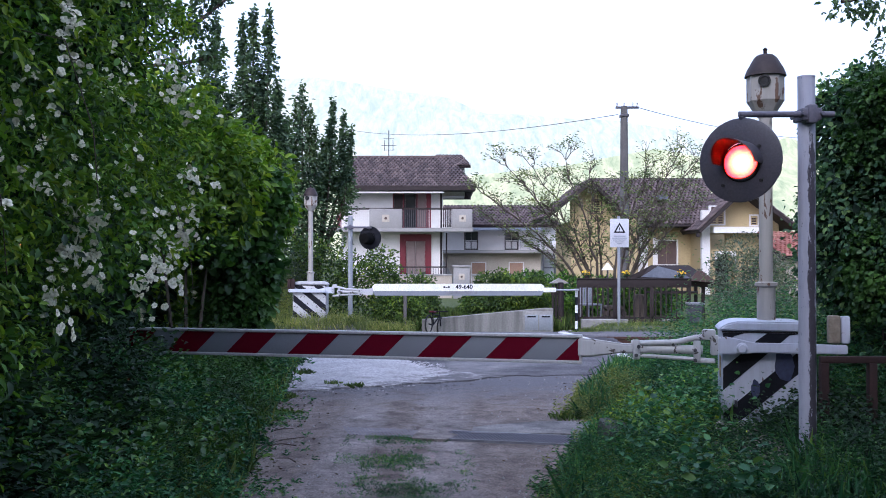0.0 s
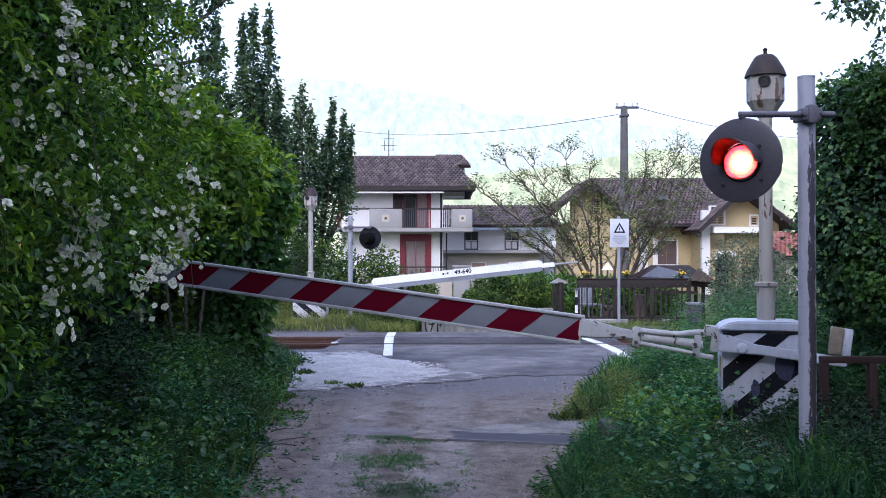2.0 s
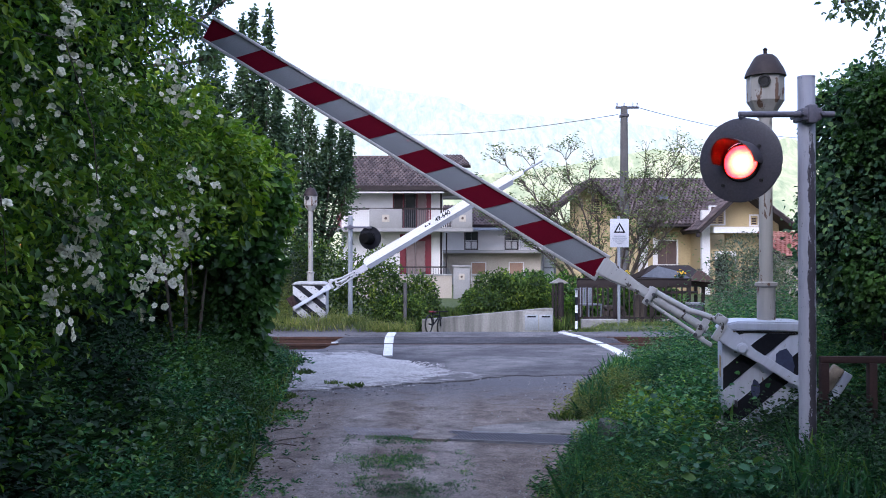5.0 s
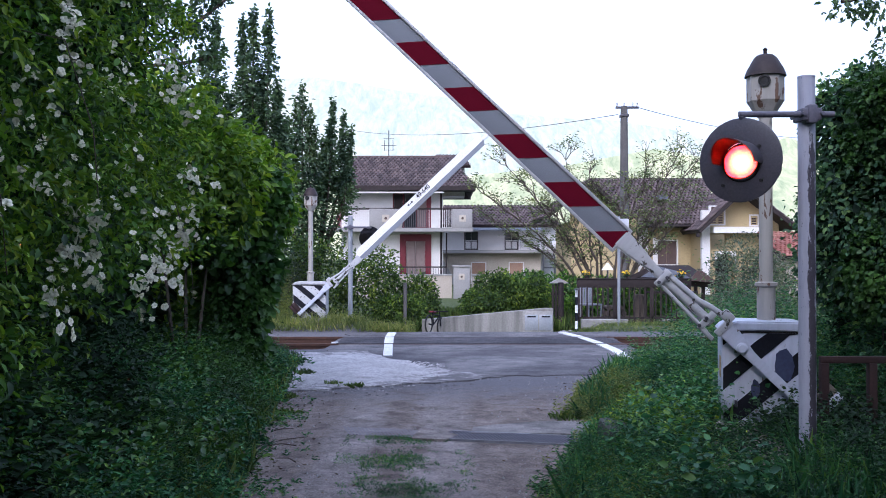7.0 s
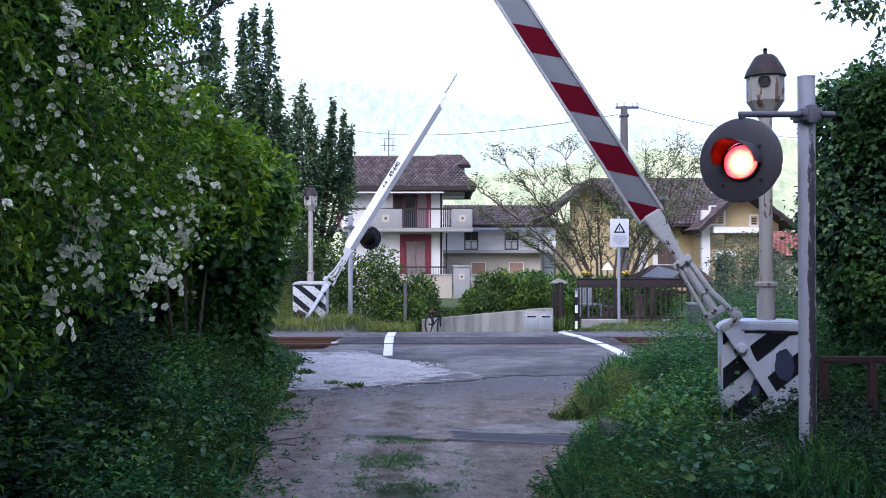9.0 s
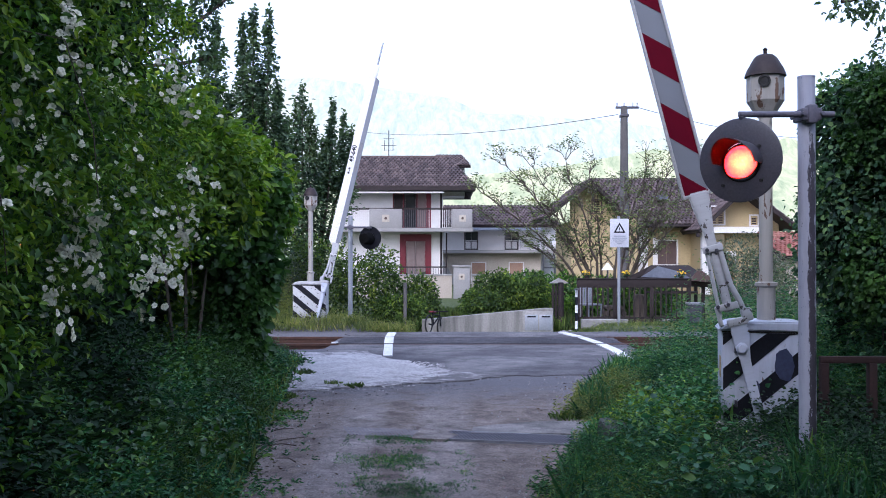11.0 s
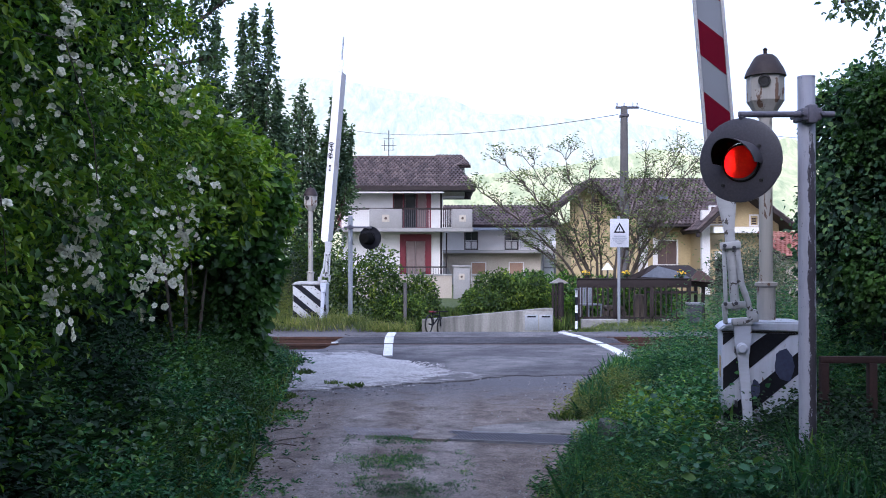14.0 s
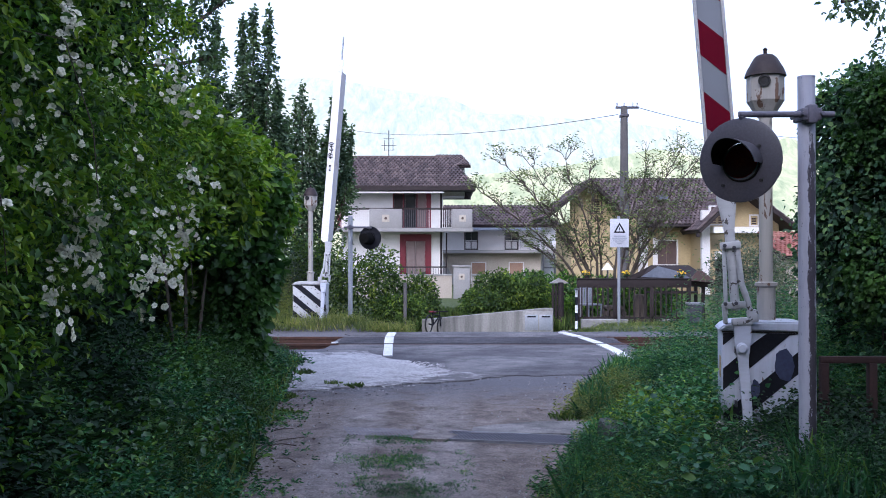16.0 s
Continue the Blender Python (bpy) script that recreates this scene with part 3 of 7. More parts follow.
def barrier(at, far):
    """Boom barrier: cabinet with striped front, and an arm on a pivot. In its own space x runs along the arm, z up,
    and the cabinet stands behind the arm as seen from the lane."""
    b = thing("level_crossing_barrier", at, "white black-striped barrier machine with rising red and white arm" if not far else "white black-striped barrier machine with rising plain white arm", "crossing barrier", "crossing barriers")
    s = 1 if far else -1
    c = -s
    # cabinet
    w0, w1 = (-0.55, 0.15) if not far else (-0.7, 0.05)
    y0, y1 = s * 0.07, s * 0.5
    bm = bm_new()
    box(bm, w0, w1, min(y0, y1), max(y0, y1), -0.64, 0.135, 0.018)
    part("cabinet", bm, M["white_grimy"] if far else M["white_old"], b)
    part("lid_joint", box(bm_new(), w0 + 0.004, w1 - 0.004, min(y0, y1) - 0.006, max(y0, y1) + 0.006, 0.116, 0.13), M["black_rubber"], b, "dark joint under the lid", smooth=False)
    bm = bm_new()
    box(bm, w0 - 0.05, w1 + 0.05, min(y0, y1) - 0.04, max(y0, y1) + 0.04, -0.98, -0.6, 0.02)
    part("concrete_base", bm, M["concrete"], b)
    bm = slab(bm_new(), [(w1 + 0.02, 0.128), (w1 + 0.022, 0.142), (w1 - 0.03, 0.185), (w1 - 0.11, 0.207), (w0 + 0.11, 0.207), (w0 + 0.03, 0.185), (w0 - 0.022, 0.142), (w0 - 0.02, 0.128)], min(y0, y1) - 0.02, max(y0, y1) + 0.02)
    bmesh.ops.bevel(bm, geom=list(bm.edges), offset=0.014, segments=3, affect="EDGES")
    part("lid", bm, M["white_grimy"] if far else M["white_old"], b, "rounded white sheet metal lid")
    # stripes on the front, clipped to the cabinet's outline
    front = y0 - s * 0.004
    lo, hi = -0.62, 0.115
    step, thick, first = (0.356, 0.155, -0.841) if far else (0.36, 0.175, -0.72)
    for k in range(-1, 6 if far else 4):
        start = first + step * k
        pts = []
        for x in np.linspace(w0 + 0.012, w1 - 0.012, 9):
            u = (x - w0) / (w1 - w0) if far else (w1 - x) / (w1 - w0)
            if far:
                u = 1 - u
            pts.append((float(x), start + 0.62 * u))
        quad = [(x, min(hi, max(lo, z))) for x, z in pts] + [(x, min(hi, max(lo, z + thick))) for x, z in reversed(pts)]
        if max(z for _, z in quad) - min(z for _, z in quad) < 0.02:
            continue
        bm = slab(bm_new(), quad, front - 0.0015, front + 0.0015)
        bmesh.ops.dissolve_degenerate(bm, edges=list(bm.edges), dist=1e-5)
        if bm.faces:
            part("black_stripe", bm, M["black_paint"], b, "black diagonal stripe", smooth=False)
    # hinges, lock and a yellow plate
    for z in (-0.45, -0.02):
        bm = bm_new()
        tube(bm, (w1 - 0.11, front - s * 0.012, z - 0.025), (w1 - 0.11, front - s * 0.012, z + 0.025), 0.012, seg=8)
        part("hinge", bm, M["dark_steel"], b)
    if not far:
        for cx, cz, rx, rz in ((-0.33, -0.14, 0.075, 0.13), (-0.11, -0.33, 0.035, 0.07)):
            pts = []
            for i in range(18):
                q = 2 * math.pi * i / 18
                f = 1 + 0.3 * noise.noise(Vector((3 * math.cos(q), 3 * math.sin(q), cx * 9)))
                pts.append((cx + rx * f * math.cos(q), cz + rz * f * math.sin(q)))
            part("graffiti_blot", slab(bm_new(), pts, front - s * 0.0036, front - s * 0.0018), M["graffiti"], b, "dark blue spray-paint blot", smooth=False)
        bm = bm_new()
        box(bm, w1 + 0.001, w1 + 0.006, -0.22, -0.12, -0.25, -0.08)
        part("warning_plate", bm, M["plaster_yellow"], b, "small faded yellow plate")
    # the arm
    a = bpy.data.objects.new("arm", None)
    scene.collection.objects.link(a)
    a.parent = b
    x0, x1 = (1.27, 5.42) if not far else (1.08, 4.9)
    lo, hi = (-0.155, 0.085) if not far else (-0.105, 0.155)
    if not far:
        bm = bm_new()
        box(bm, x0, x1, -0.012, 0.012, lo + 0.01, hi - 0.01, 0.003)
        part("panel", bm, M["arm_grey"], a, "dull grey reflective panel")
        for z in (lo, hi - 0.026):
            bm = bm_new()
            box(bm, x0 - 0.012, x1, -0.03, 0.03, z, z + 0.026, 0.006)
            part("rim", bm, M["arm_rim"], a, "white aluminium rim")
        bm = bm_new()
        box(bm, x0 - 0.014, x0 + 0.01, -0.028, 0.028, lo, hi, 0.005)
        part("end_cap", bm, M["arm_rim"], a)
        for k in range(8):
            e = 1.477 + 0.593 * k
            zb, zt, sh = lo + 0.027, hi - 0.027, 0.19
            quad = [(e - 0.295, zb), (e, zb), (e - sh, zt), (e - 0.295 - sh, zt)]
            # clip the ends square
            def clip(pts, xc, keep_more):
                out = []
                for (ax, az), (bx, bz) in zip(pts, pts[1:] + pts[:1]):
                    ina, inb = (ax >= xc) == keep_more, (bx >= xc) == keep_more
                    if ina:
                        out.append((ax, az))
                    if ina != inb:
                        t = (xc - ax) / (bx - ax)
                        out.append((xc, az + t * (bz - az)))
                return out
            quad = clip(clip(quad, x0 + 0.004, True), x1 - 0.004, False)
            if len(quad) >= 3:
                bm = slab(bm_new(), quad, c * 0.0125, c * 0.0165)
                part("red_stripe", bm, M["arm_red"], a, "dull red reflective stripe", smooth=False)
        bm = bm_new()
        tube(bm, (x1 - 0.05, 0, -0.03), (x1 + 0.55, 0, -0.03), 0.016, 0.013)
        part("tip_rod", bm, M["galvanised"], a, "thin grey rod at the tip")
    else:
        bm = bm_new()
        slab(bm, [(x0, hi - 0.06), (x0 + 0.06, hi), (x1 - 0.07, hi), (x1, hi - 0.05), (x1, lo + 0.1), (x0, lo + 0.1)], -0.02, 0.02)
        part("panel", bm, M["white_panel"], a, "plain white back of the panel")
        bm = bm_new()
        slab(bm, [(x0, lo + 0.1), (x1, lo + 0.1), (x1 - 0.07, lo), (x0 + 0.06, lo)], -0.012, 0.02)
        part("lower_flange", bm, M["arm_grey"], a, "blue-grey lower edge of the panel")
        bm = bm_new()
        box(bm, x1 - 0.02, x1 + 0.26, -0.03, 0.03, -0.03, 0.07, 0.01)
        part("tip_socket", bm, M["white_panel"], a)
        bm = bm_new()
        tube(bm, (x1 + 0.2, 0, 0.02), (x1 + 0.78, 0, 0.02), 0.022, 0.018)
        part("tip_rod", bm, M["galvanised"], a, "thin grey rod at the tip")
        # a plate with the running number, on the camera's side
        cu = bpy.data.curves.new("number", "FONT")
        cu.body, cu.size, cu.extrude, cu.offset = "49-640", 0.135, 0.002, 0.003
        cu.align_x, cu.align_y = "CENTER", "CENTER"
        me = bpy.data.meshes.new_from_object(bpy.data.objects.new("number_curve", cu))
        me.materials.clear()
        me.materials.append(M["black_paint"])
        ob = new("number_lettering", me)
        ob.parent = a
        ob.matrix_basis = pose(3.12, -0.0225, 0.085, 90, 0, 0)
        bm = bm_new()
        for q in ((0, 0.03), (0.05, 0.012), (0.1, 0.03)):
            box(bm, 2.66 + q[0], 2.66 + q[0] + 0.04, -0.024, -0.02, 0.075 - q[1] * 0.4, 0.075 + q[1])
        part("mark", bm, M["black_paint"], a, smooth=False)
        bm = bm_new()
        box(bm, 2.72, 3.4, -0.016, -0.012, lo + 0.03, lo + 0.095, 0.0)
        part("dark_label", bm, M["steel_grey"], a, "grey worn label strip", smooth=False)
    # neck: a flattened tube, two stay rods and a clevis with bolts
    bm = bm_new()
    slab(bm, [(x0 + 0.02, 0.06), (x0 - 0.1, 0.05), (x0 - 0.32, 0.02), (0.72, 0.015), (0.72, -0.055), (x0 - 0.32, -0.06), (x0 - 0.1, -0.095), (x0 + 0.02, -0.1)], -0.035, 0.035)
    bmesh.ops.bevel(bm, geom=list(bm.edges), offset=0.014, segments=2, affect="EDGES")
    part("neck", bm, M["white_grimy"], a, "white tapered neck of the arm")
    bm = bm_new()
    tube(bm, (0.86, 0, -0.022), (0.3, 0, -0.022), 0.036)
    part("neck_tube", bm, M["white_grimy"], a)
    bm = bm_new()
    for p, q in (((0.86, c * 0.02, 0.022), (0.5, c * 0.02, 0.038)), ((0.5, c * 0.02, 0.038), (0.4, c * 0.02, 0.066)), ((0.4, c * 0.02, 0.066), (0.22, c * 0.02, 0.1))):
        tube(bm, p, q, 0.024, seg=10)
    part("upper_stay", bm, M["white_grimy"], a)
    bm = bm_new()
    tube(bm, (0.84, c * 0.02, -0.072), (0.28, c * 0.02, -0.098), 0.016, seg=8)
    part("lower_stay", bm, M["white_grimy"], a)
    for x in (0.82, 0.345):
        bm = box(bm_new(), x - 0.028, x + 0.028, min(c * 0.03, c * 0.055), max(c * 0.03, c * 0.055), -0.105, 0.055, 0.008)
        part("bracket_plate", bm, M["white_grimy"], a, "grimy steel bracket plate")
    for x, z in ((0.82, -0.07), (0.36, -0.1), (0.36, -0.02), (0.8, 0.0)):
        bm = bm_new()
        tube(bm, (x, c * 0.075, z), (x, -c * 0.03, z), 0.016, seg=6)
        part("bolt", bm, M["dark_steel"], a, "dark weathered bolt")
    bm = bm_new()
    box(bm, 0.2, 0.3, -0.045, 0.045, 0.06, 0.145, 0.015)
    box(bm, 0.18, 0.24, -0.04, 0.04, -0.06, 0.1, 0.012)
    box(bm, 0.2, 0.36, -0.04, 0.04, -0.125, -0.09, 0.01)
    part("clevis", bm, M["white_grimy"], a, "heavy cast clevis with worn white paint")
    # lever plate, pivot bolt, counterweight on the far side of the pivot
    bm = bm_new()
    slab(bm, [(0.24, 0.08), (0.24, -0.045), (0.06, -0.05), (-0.1, -0.036), (-0.78, -0.034), (-0.78, 0.038), (-0.1, 0.042), (0.04, 0.07), (0.1, 0.085)], -0.03, 0.03)
    bmesh.ops.bevel(bm, geom=list(bm.edges), offset=0.008, segments=2, affect="EDGES")
    part("lever", bm, M["white_old"], a, "white steel lever")
    bm = bm_new()
    lathe(bm, [(0.045, 0), (0.045, 0.02), (0.03, 0.03), (0.03, 0.045)], 12, pose(0, c * 0.03, 0, -90 * c))
    tube(bm, (0, c * 0.03, 0), (0, s * 0.12, 0), 0.03)
    part("pivot_bolt", bm, M["white_old"], a)
    bm = bm_new()
    box(bm, -0.73, -0.64, -0.05, 0.032, 0.05, 0.265, 0.012)
    part("counterweight", bm, M["cream_block"] if not far else M["rust"], a, "weathered cast counterweight")
    part("weight_plate", box(bm_new(), -0.8, -0.733, -0.045, 0.03, 0.05, 0.262, 0.012), M["white_old"] if not far else M["rust"], a, "flaking white plate on the counterweight")
    return b, a


near_barrier, near_arm = barrier(pose(2.376, 7.2, 0.844, 0, 0, ARM_YAW), False)
far_barrier, far_arm = barrier(pose(-2.651, 20.1, 0.846, 0, 0, 0), True)


def bell(at):
    b = thing("warning_bell", at, "crossing bell in cream housing with brown cap on barrier cabinet", "warning bell", "crossing bells")
    bm = bm_new()
    lathe(bm, [(0.085, 0.0), (0.085, 0.02), (0.074, 0.025), (0.074, 0.3), (0.09, 0.31), (0.09, 0.335), (0.06, 0.345)], 16)
    part("collar", bm, M["cream_rusty"], b)
    bm = bm_new()
    tube(bm, (0, 0, 0.3), (0, 0, 1.73), 0.054)
    part("post", bm, M["cream_rusty"], b, "cream post with flaking rusty paint")
    bm = bm_new()
    lathe(bm, [(0.05, 1.69), (0.082, 1.73), (0.15, 1.837), (0.15, 2.05), (0.12, 2.06)], 8, pose(0, 0, 0, 0, 0, 22.5))
    part("housing", bm, M["cream_rusty"], b, "eight-sided white housing stained with rust", smooth=False)
    bm = bm_new()
    lathe(bm, [(0.168, 2.043), (0.165, 2.058), (0.147, 2.105), (0.092, 2.2), (0.066, 2.222), (0.015, 2.235), (0.015, 2.26), (0.02, 2.27), (0.008, 2.285)], 16)
    part("cap", bm, M["shutter_dark"], b, "dark brown conical cap with a small knob")
    for a in (-112, 68):
        bm = bm_new()
        lathe(bm, [(0.05, 0.0), (0.05, 0.012), (0.035, 0.014), (0.03, 0.004)], 12, pose(0.15 * math.cos(radians(a)), 0.15 * math.sin(radians(a)), 1.985, 90, 0, a + 90))
        part("sound_opening", bm, M["black_rubber"], b, "round dark sound opening")
    return b


bell(pose(2.675, 7.49, 1.02))
bell(pose(-2.98, 20.36, 0.93))


# ---- flashing light ----
def lens_material():
    m, n, l, b = mat("red_lens_painted_core", 0.4, 0.0, 0.3)
    b.inputs["Base Color"].default_value = (0.02, 0.02, 0.026, 1)
    tr = n.new("ShaderNodeBsdfTranslucent")
    # the lit lamp's hot core is painted into the tint: paler facets mid, deep red rim
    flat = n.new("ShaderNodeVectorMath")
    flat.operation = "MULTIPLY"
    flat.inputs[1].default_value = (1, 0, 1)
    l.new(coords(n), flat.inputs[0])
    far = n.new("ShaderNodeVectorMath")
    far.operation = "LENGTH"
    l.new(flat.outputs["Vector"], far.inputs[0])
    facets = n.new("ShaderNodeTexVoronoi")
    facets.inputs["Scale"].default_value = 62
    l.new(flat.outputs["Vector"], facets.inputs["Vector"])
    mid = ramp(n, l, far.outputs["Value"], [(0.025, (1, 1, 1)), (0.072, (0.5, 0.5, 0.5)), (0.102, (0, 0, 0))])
    glow_specks = ramp(n, l, facets.outputs["Distance"], [(0.2, (1, 1, 1)), (0.6, (0.35, 0.35, 0.35))])
    l.new(mixc(n, l, mixc(n, l, 1.0, mid, glow_specks, "MULTIPLY"), (0.82, 0.0022, 0.0008), (0.97, 0.05, 0.008)), tr.inputs["Color"])
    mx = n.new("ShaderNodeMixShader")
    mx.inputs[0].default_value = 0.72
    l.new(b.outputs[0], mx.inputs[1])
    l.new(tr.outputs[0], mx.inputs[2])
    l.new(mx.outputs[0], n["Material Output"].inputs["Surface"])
    return m


def bulb_material():
    m, n, l, b = mat("glowing_bulb")
    b.inputs["Base Color"].default_value = (0.8, 0.7, 0.6, 1)
    b.inputs["Emission Color"].default_value = (1.0, 0.72, 0.45, 1)
    b.inputs["Emission Strength"].default_value = 1500.0
    return m


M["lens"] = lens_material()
M["bulb"] = bulb_material()
M["matt_black"] = weathered("matt_black_inside", (0.006, 0.006, 0.006), (0.01, 0.01, 0.01), 50, 5, 0.5, 0.95, relief=0.0, spec=0.05)


def crossing_light(at, height, drop, reach, lit, turn):
    """A post with a bracket; a round black board hangs from it with a hooded lens. Local x runs from the post to the board."""
    b = thing("crossing_light", at, "red crossing light with round dark board on flaking white post" if lit else "dark crossing light on a grey post, seen from behind", "crossing light", "crossing lights")
    bm = bm_new()
    tube(bm, (0, 0, -0.1), (0, 0, height), 0.055, seg=20)
    lathe(bm, [(0.057, height - 0.01), (0.057, height), (0.03, height + 0.004)], 20)
    part("post", bm, M["pole_paint"] if lit else M["galvanised"], b, "white post with flaking paint" if lit else "")
    bm = bm_new()
    tube(bm, (0.15 if reach < 0 else -0.15, -0.07, height - 0.26), (reach + (0.02 if reach > 0 else -0.02), -0.07, height - 0.26), 0.02, seg=12)
    part("bracket", bm, M["bracket_steel"], b, "grey steel bracket tube")
    bm = bm_new()
    box(bm, -0.066, 0.066, -0.1, 0.07, height - 0.3, height - 0.22, 0.012)
    box(bm, -0.03, 0.03, -0.115, 0.075, height - 0.32, height - 0.2, 0.01)
    for x in (-0.06, 0.06):
        tube(bm, (x, -0.12, height - 0.26), (x, 0.09, height - 0.26), 0.014, seg=6)
    part("clamp", bm, M["bracket_steel"], b, "bolted grey clamp")
    head = bpy.data.objects.new("signal_head", None)
    scene.collection.objects.link(head)
    head.parent = b
    # in the head's space the light looks along -y
    head.matrix_basis = pose(reach, -0.07, height - 0.26 - drop, 0, 0, turn)
    bm = bm_new()
    lathe(bm, [(0.118, -0.005), (0.269, -0.012), (0.273, -0.004), (0.273, 0.006), (0.261, 0.012), (0.118, 0.012)], 48, pose(-0.012, 0, 0.019, 90))
    bm.faces.ensure_lookup_table()
    bmesh.ops.delete(bm, geom=[f for f in bm.faces if len(f.verts) > 10], context="FACES_ONLY")
    part("board", bm, M["dark_steel"] if lit else M["black_paint"], head, "round dark grey board")
    # drum behind the board: open in front, with the bulb's added dimmer at the back
    bm = bm_new()
    lathe(bm, [(0.112, 0.017), (0.124, 0.017), (0.135, -0.02), (0.135, -0.3), (0.115, -0.4), (0.02, -0.42)], 28, pose(0, 0, 0, 90))
    bm.faces.ensure_lookup_table()
    big = max((f for f in bm.faces if len(f.verts) > 10), key=lambda f: f.calc_area())
    bmesh.ops.delete(bm, geom=[big], context="FACES_ONLY")
    part("drum", bm, M["matt_black"], head, "dark lamp drum")
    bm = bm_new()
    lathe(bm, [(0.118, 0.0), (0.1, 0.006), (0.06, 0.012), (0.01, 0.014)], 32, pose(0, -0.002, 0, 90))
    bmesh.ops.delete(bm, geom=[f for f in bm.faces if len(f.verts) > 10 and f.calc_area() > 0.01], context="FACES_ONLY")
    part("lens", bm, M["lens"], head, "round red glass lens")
    # hood: a tube cut aslant, longest at the top
    bm = bm_new()
    seg = 40
    rows = []
    for r in (0.134, 0.139):
        for end in (0, 1):
            ring = []
            for i in range(seg + 1):
                a = radians(-4 + 188.0 * i / seg)
                up = max(0.0, math.sin(a))
                length = 0.15 + 0.12 * up if end else -0.01
                ring.append(bm.verts.new((r * math.cos(a), -length, r * math.sin(a))))
            rows.append(ring)
    i0, i1, o0, o1 = rows
    for i in range(seg):
        bm.faces.new((i0[i], i0[i + 1], i1[i + 1], i1[i])).material_index = 1
        bm.faces.new((o0[i], o1[i], o1[i + 1], o0[i + 1]))
        bm.faces.new((i1[i], i1[i + 1], o1[i + 1], o1[i]))
    for i in (0, seg):
        bm.faces.new((i0[i], i1[i], o1[i], o0[i]))
    bmesh.ops.recalc_face_normals(bm, faces=list(bm.faces))
    part("hood", bm, M["dark_steel"], head, "dark sheet metal hood").data.materials.append(M["matt_black"])
    bm = bm_new()
    tube(bm, (0, 0.03, 0.22), (0, 0.0, drop - 0.01), 0.022, seg=8)
    box(bm, -0.06, 0.06, 0.012, 0.05, 0.23, 0.28, 0.01)
    part("hanger", bm, M["dark_steel"], head)
    for x, z in ((0.12, 0.1), (-0.12, -0.14), (0.13, -0.12), (-0.14, 0.12)):
        bm = bm_new()
        tube(bm, (x, -0.025, z), (x, 0.0, z), 0.012, seg=6)
        part("screw", bm, M["black_rubber"], head)
    bulb = shutter = None
    if lit:
        # unseen dimmer added to fade the lamp: the bulb slides back; before the front plate it shines straight on the
        # lens, in the space behind it only dimly through the hole, and in the black pocket at the very back not at all
        def dimmer_baffle(y, hole, rim, material):
            bm = bm_new()
            seg = 28
            ring = lambda r: [bm.verts.new((r * math.cos(2 * math.pi * i / seg), y, r * math.sin(2 * math.pi * i / seg))) for i in range(seg)]
            inner, outer = ring(hole), ring(rim)
            for i in range(seg):
                bm.faces.new((inner[i], inner[(i + 1) % seg], outer[(i + 1) % seg], outer[i]))
            part("dimmer_baffle", bm, material, head, smooth=False)

        dimmer_baffle(0.2, 0.04, 0.134, M["matt_black"])
        dimmer_baffle(0.206, 0.04, 0.134, M["balcony_grey"])
        shutter = part("shutter", lathe(bm_new(), [(0.045, 0.0), (0.045, 0.002)], 24, pose(0, 0, 0, 90)), M["matt_black"], b, "unseen black disc added to blank the lens")
        dimmer_baffle(0.3, 0.03, 0.134, M["balcony_grey"])
        dimmer_baffle(0.306, 0.03, 0.134, M["matt_black"])
        bm = lathe(bm_new(), [(0.131, -0.207), (0.131, -0.299)], 28, pose(0, 0, 0, 90))
        bmesh.ops.delete(bm, geom=[f for f in bm.faces if len(f.verts) > 10], context="FACES_ONLY")
        part("dimmer_chamber", bm, M["balcony_grey"], head)
        bm = bm_new()
        bmesh.ops.create_uvsphere(bm, u_segments=16, v_segments=10, radius=0.022)
        bulb = part("bulb", bm, M["bulb"], b, "glowing bulb")
    return b, head, bulb, shutter


light_thing, light_head, bulb, shutter = crossing_light(pose(2.375, 5.9, 0.0), 2.745, 0.315, -0.445, True, -40)
crossing_light(pose(-2.183, 21.3, 0.0), 2.56, 0.27, 0.46, False, 165)


# ---- hedges, weeds, trees ----
def stems(name, parent, lines, material, r0=0.02, r1=0.008):
    bm = bm_new()
    for pts in lines:
        for a, b in zip(pts, pts[1:]):
            tube(bm, a, b, r0, r1, 6, False)
    return tagged(part(name, bm, material, parent), kind="stuff")


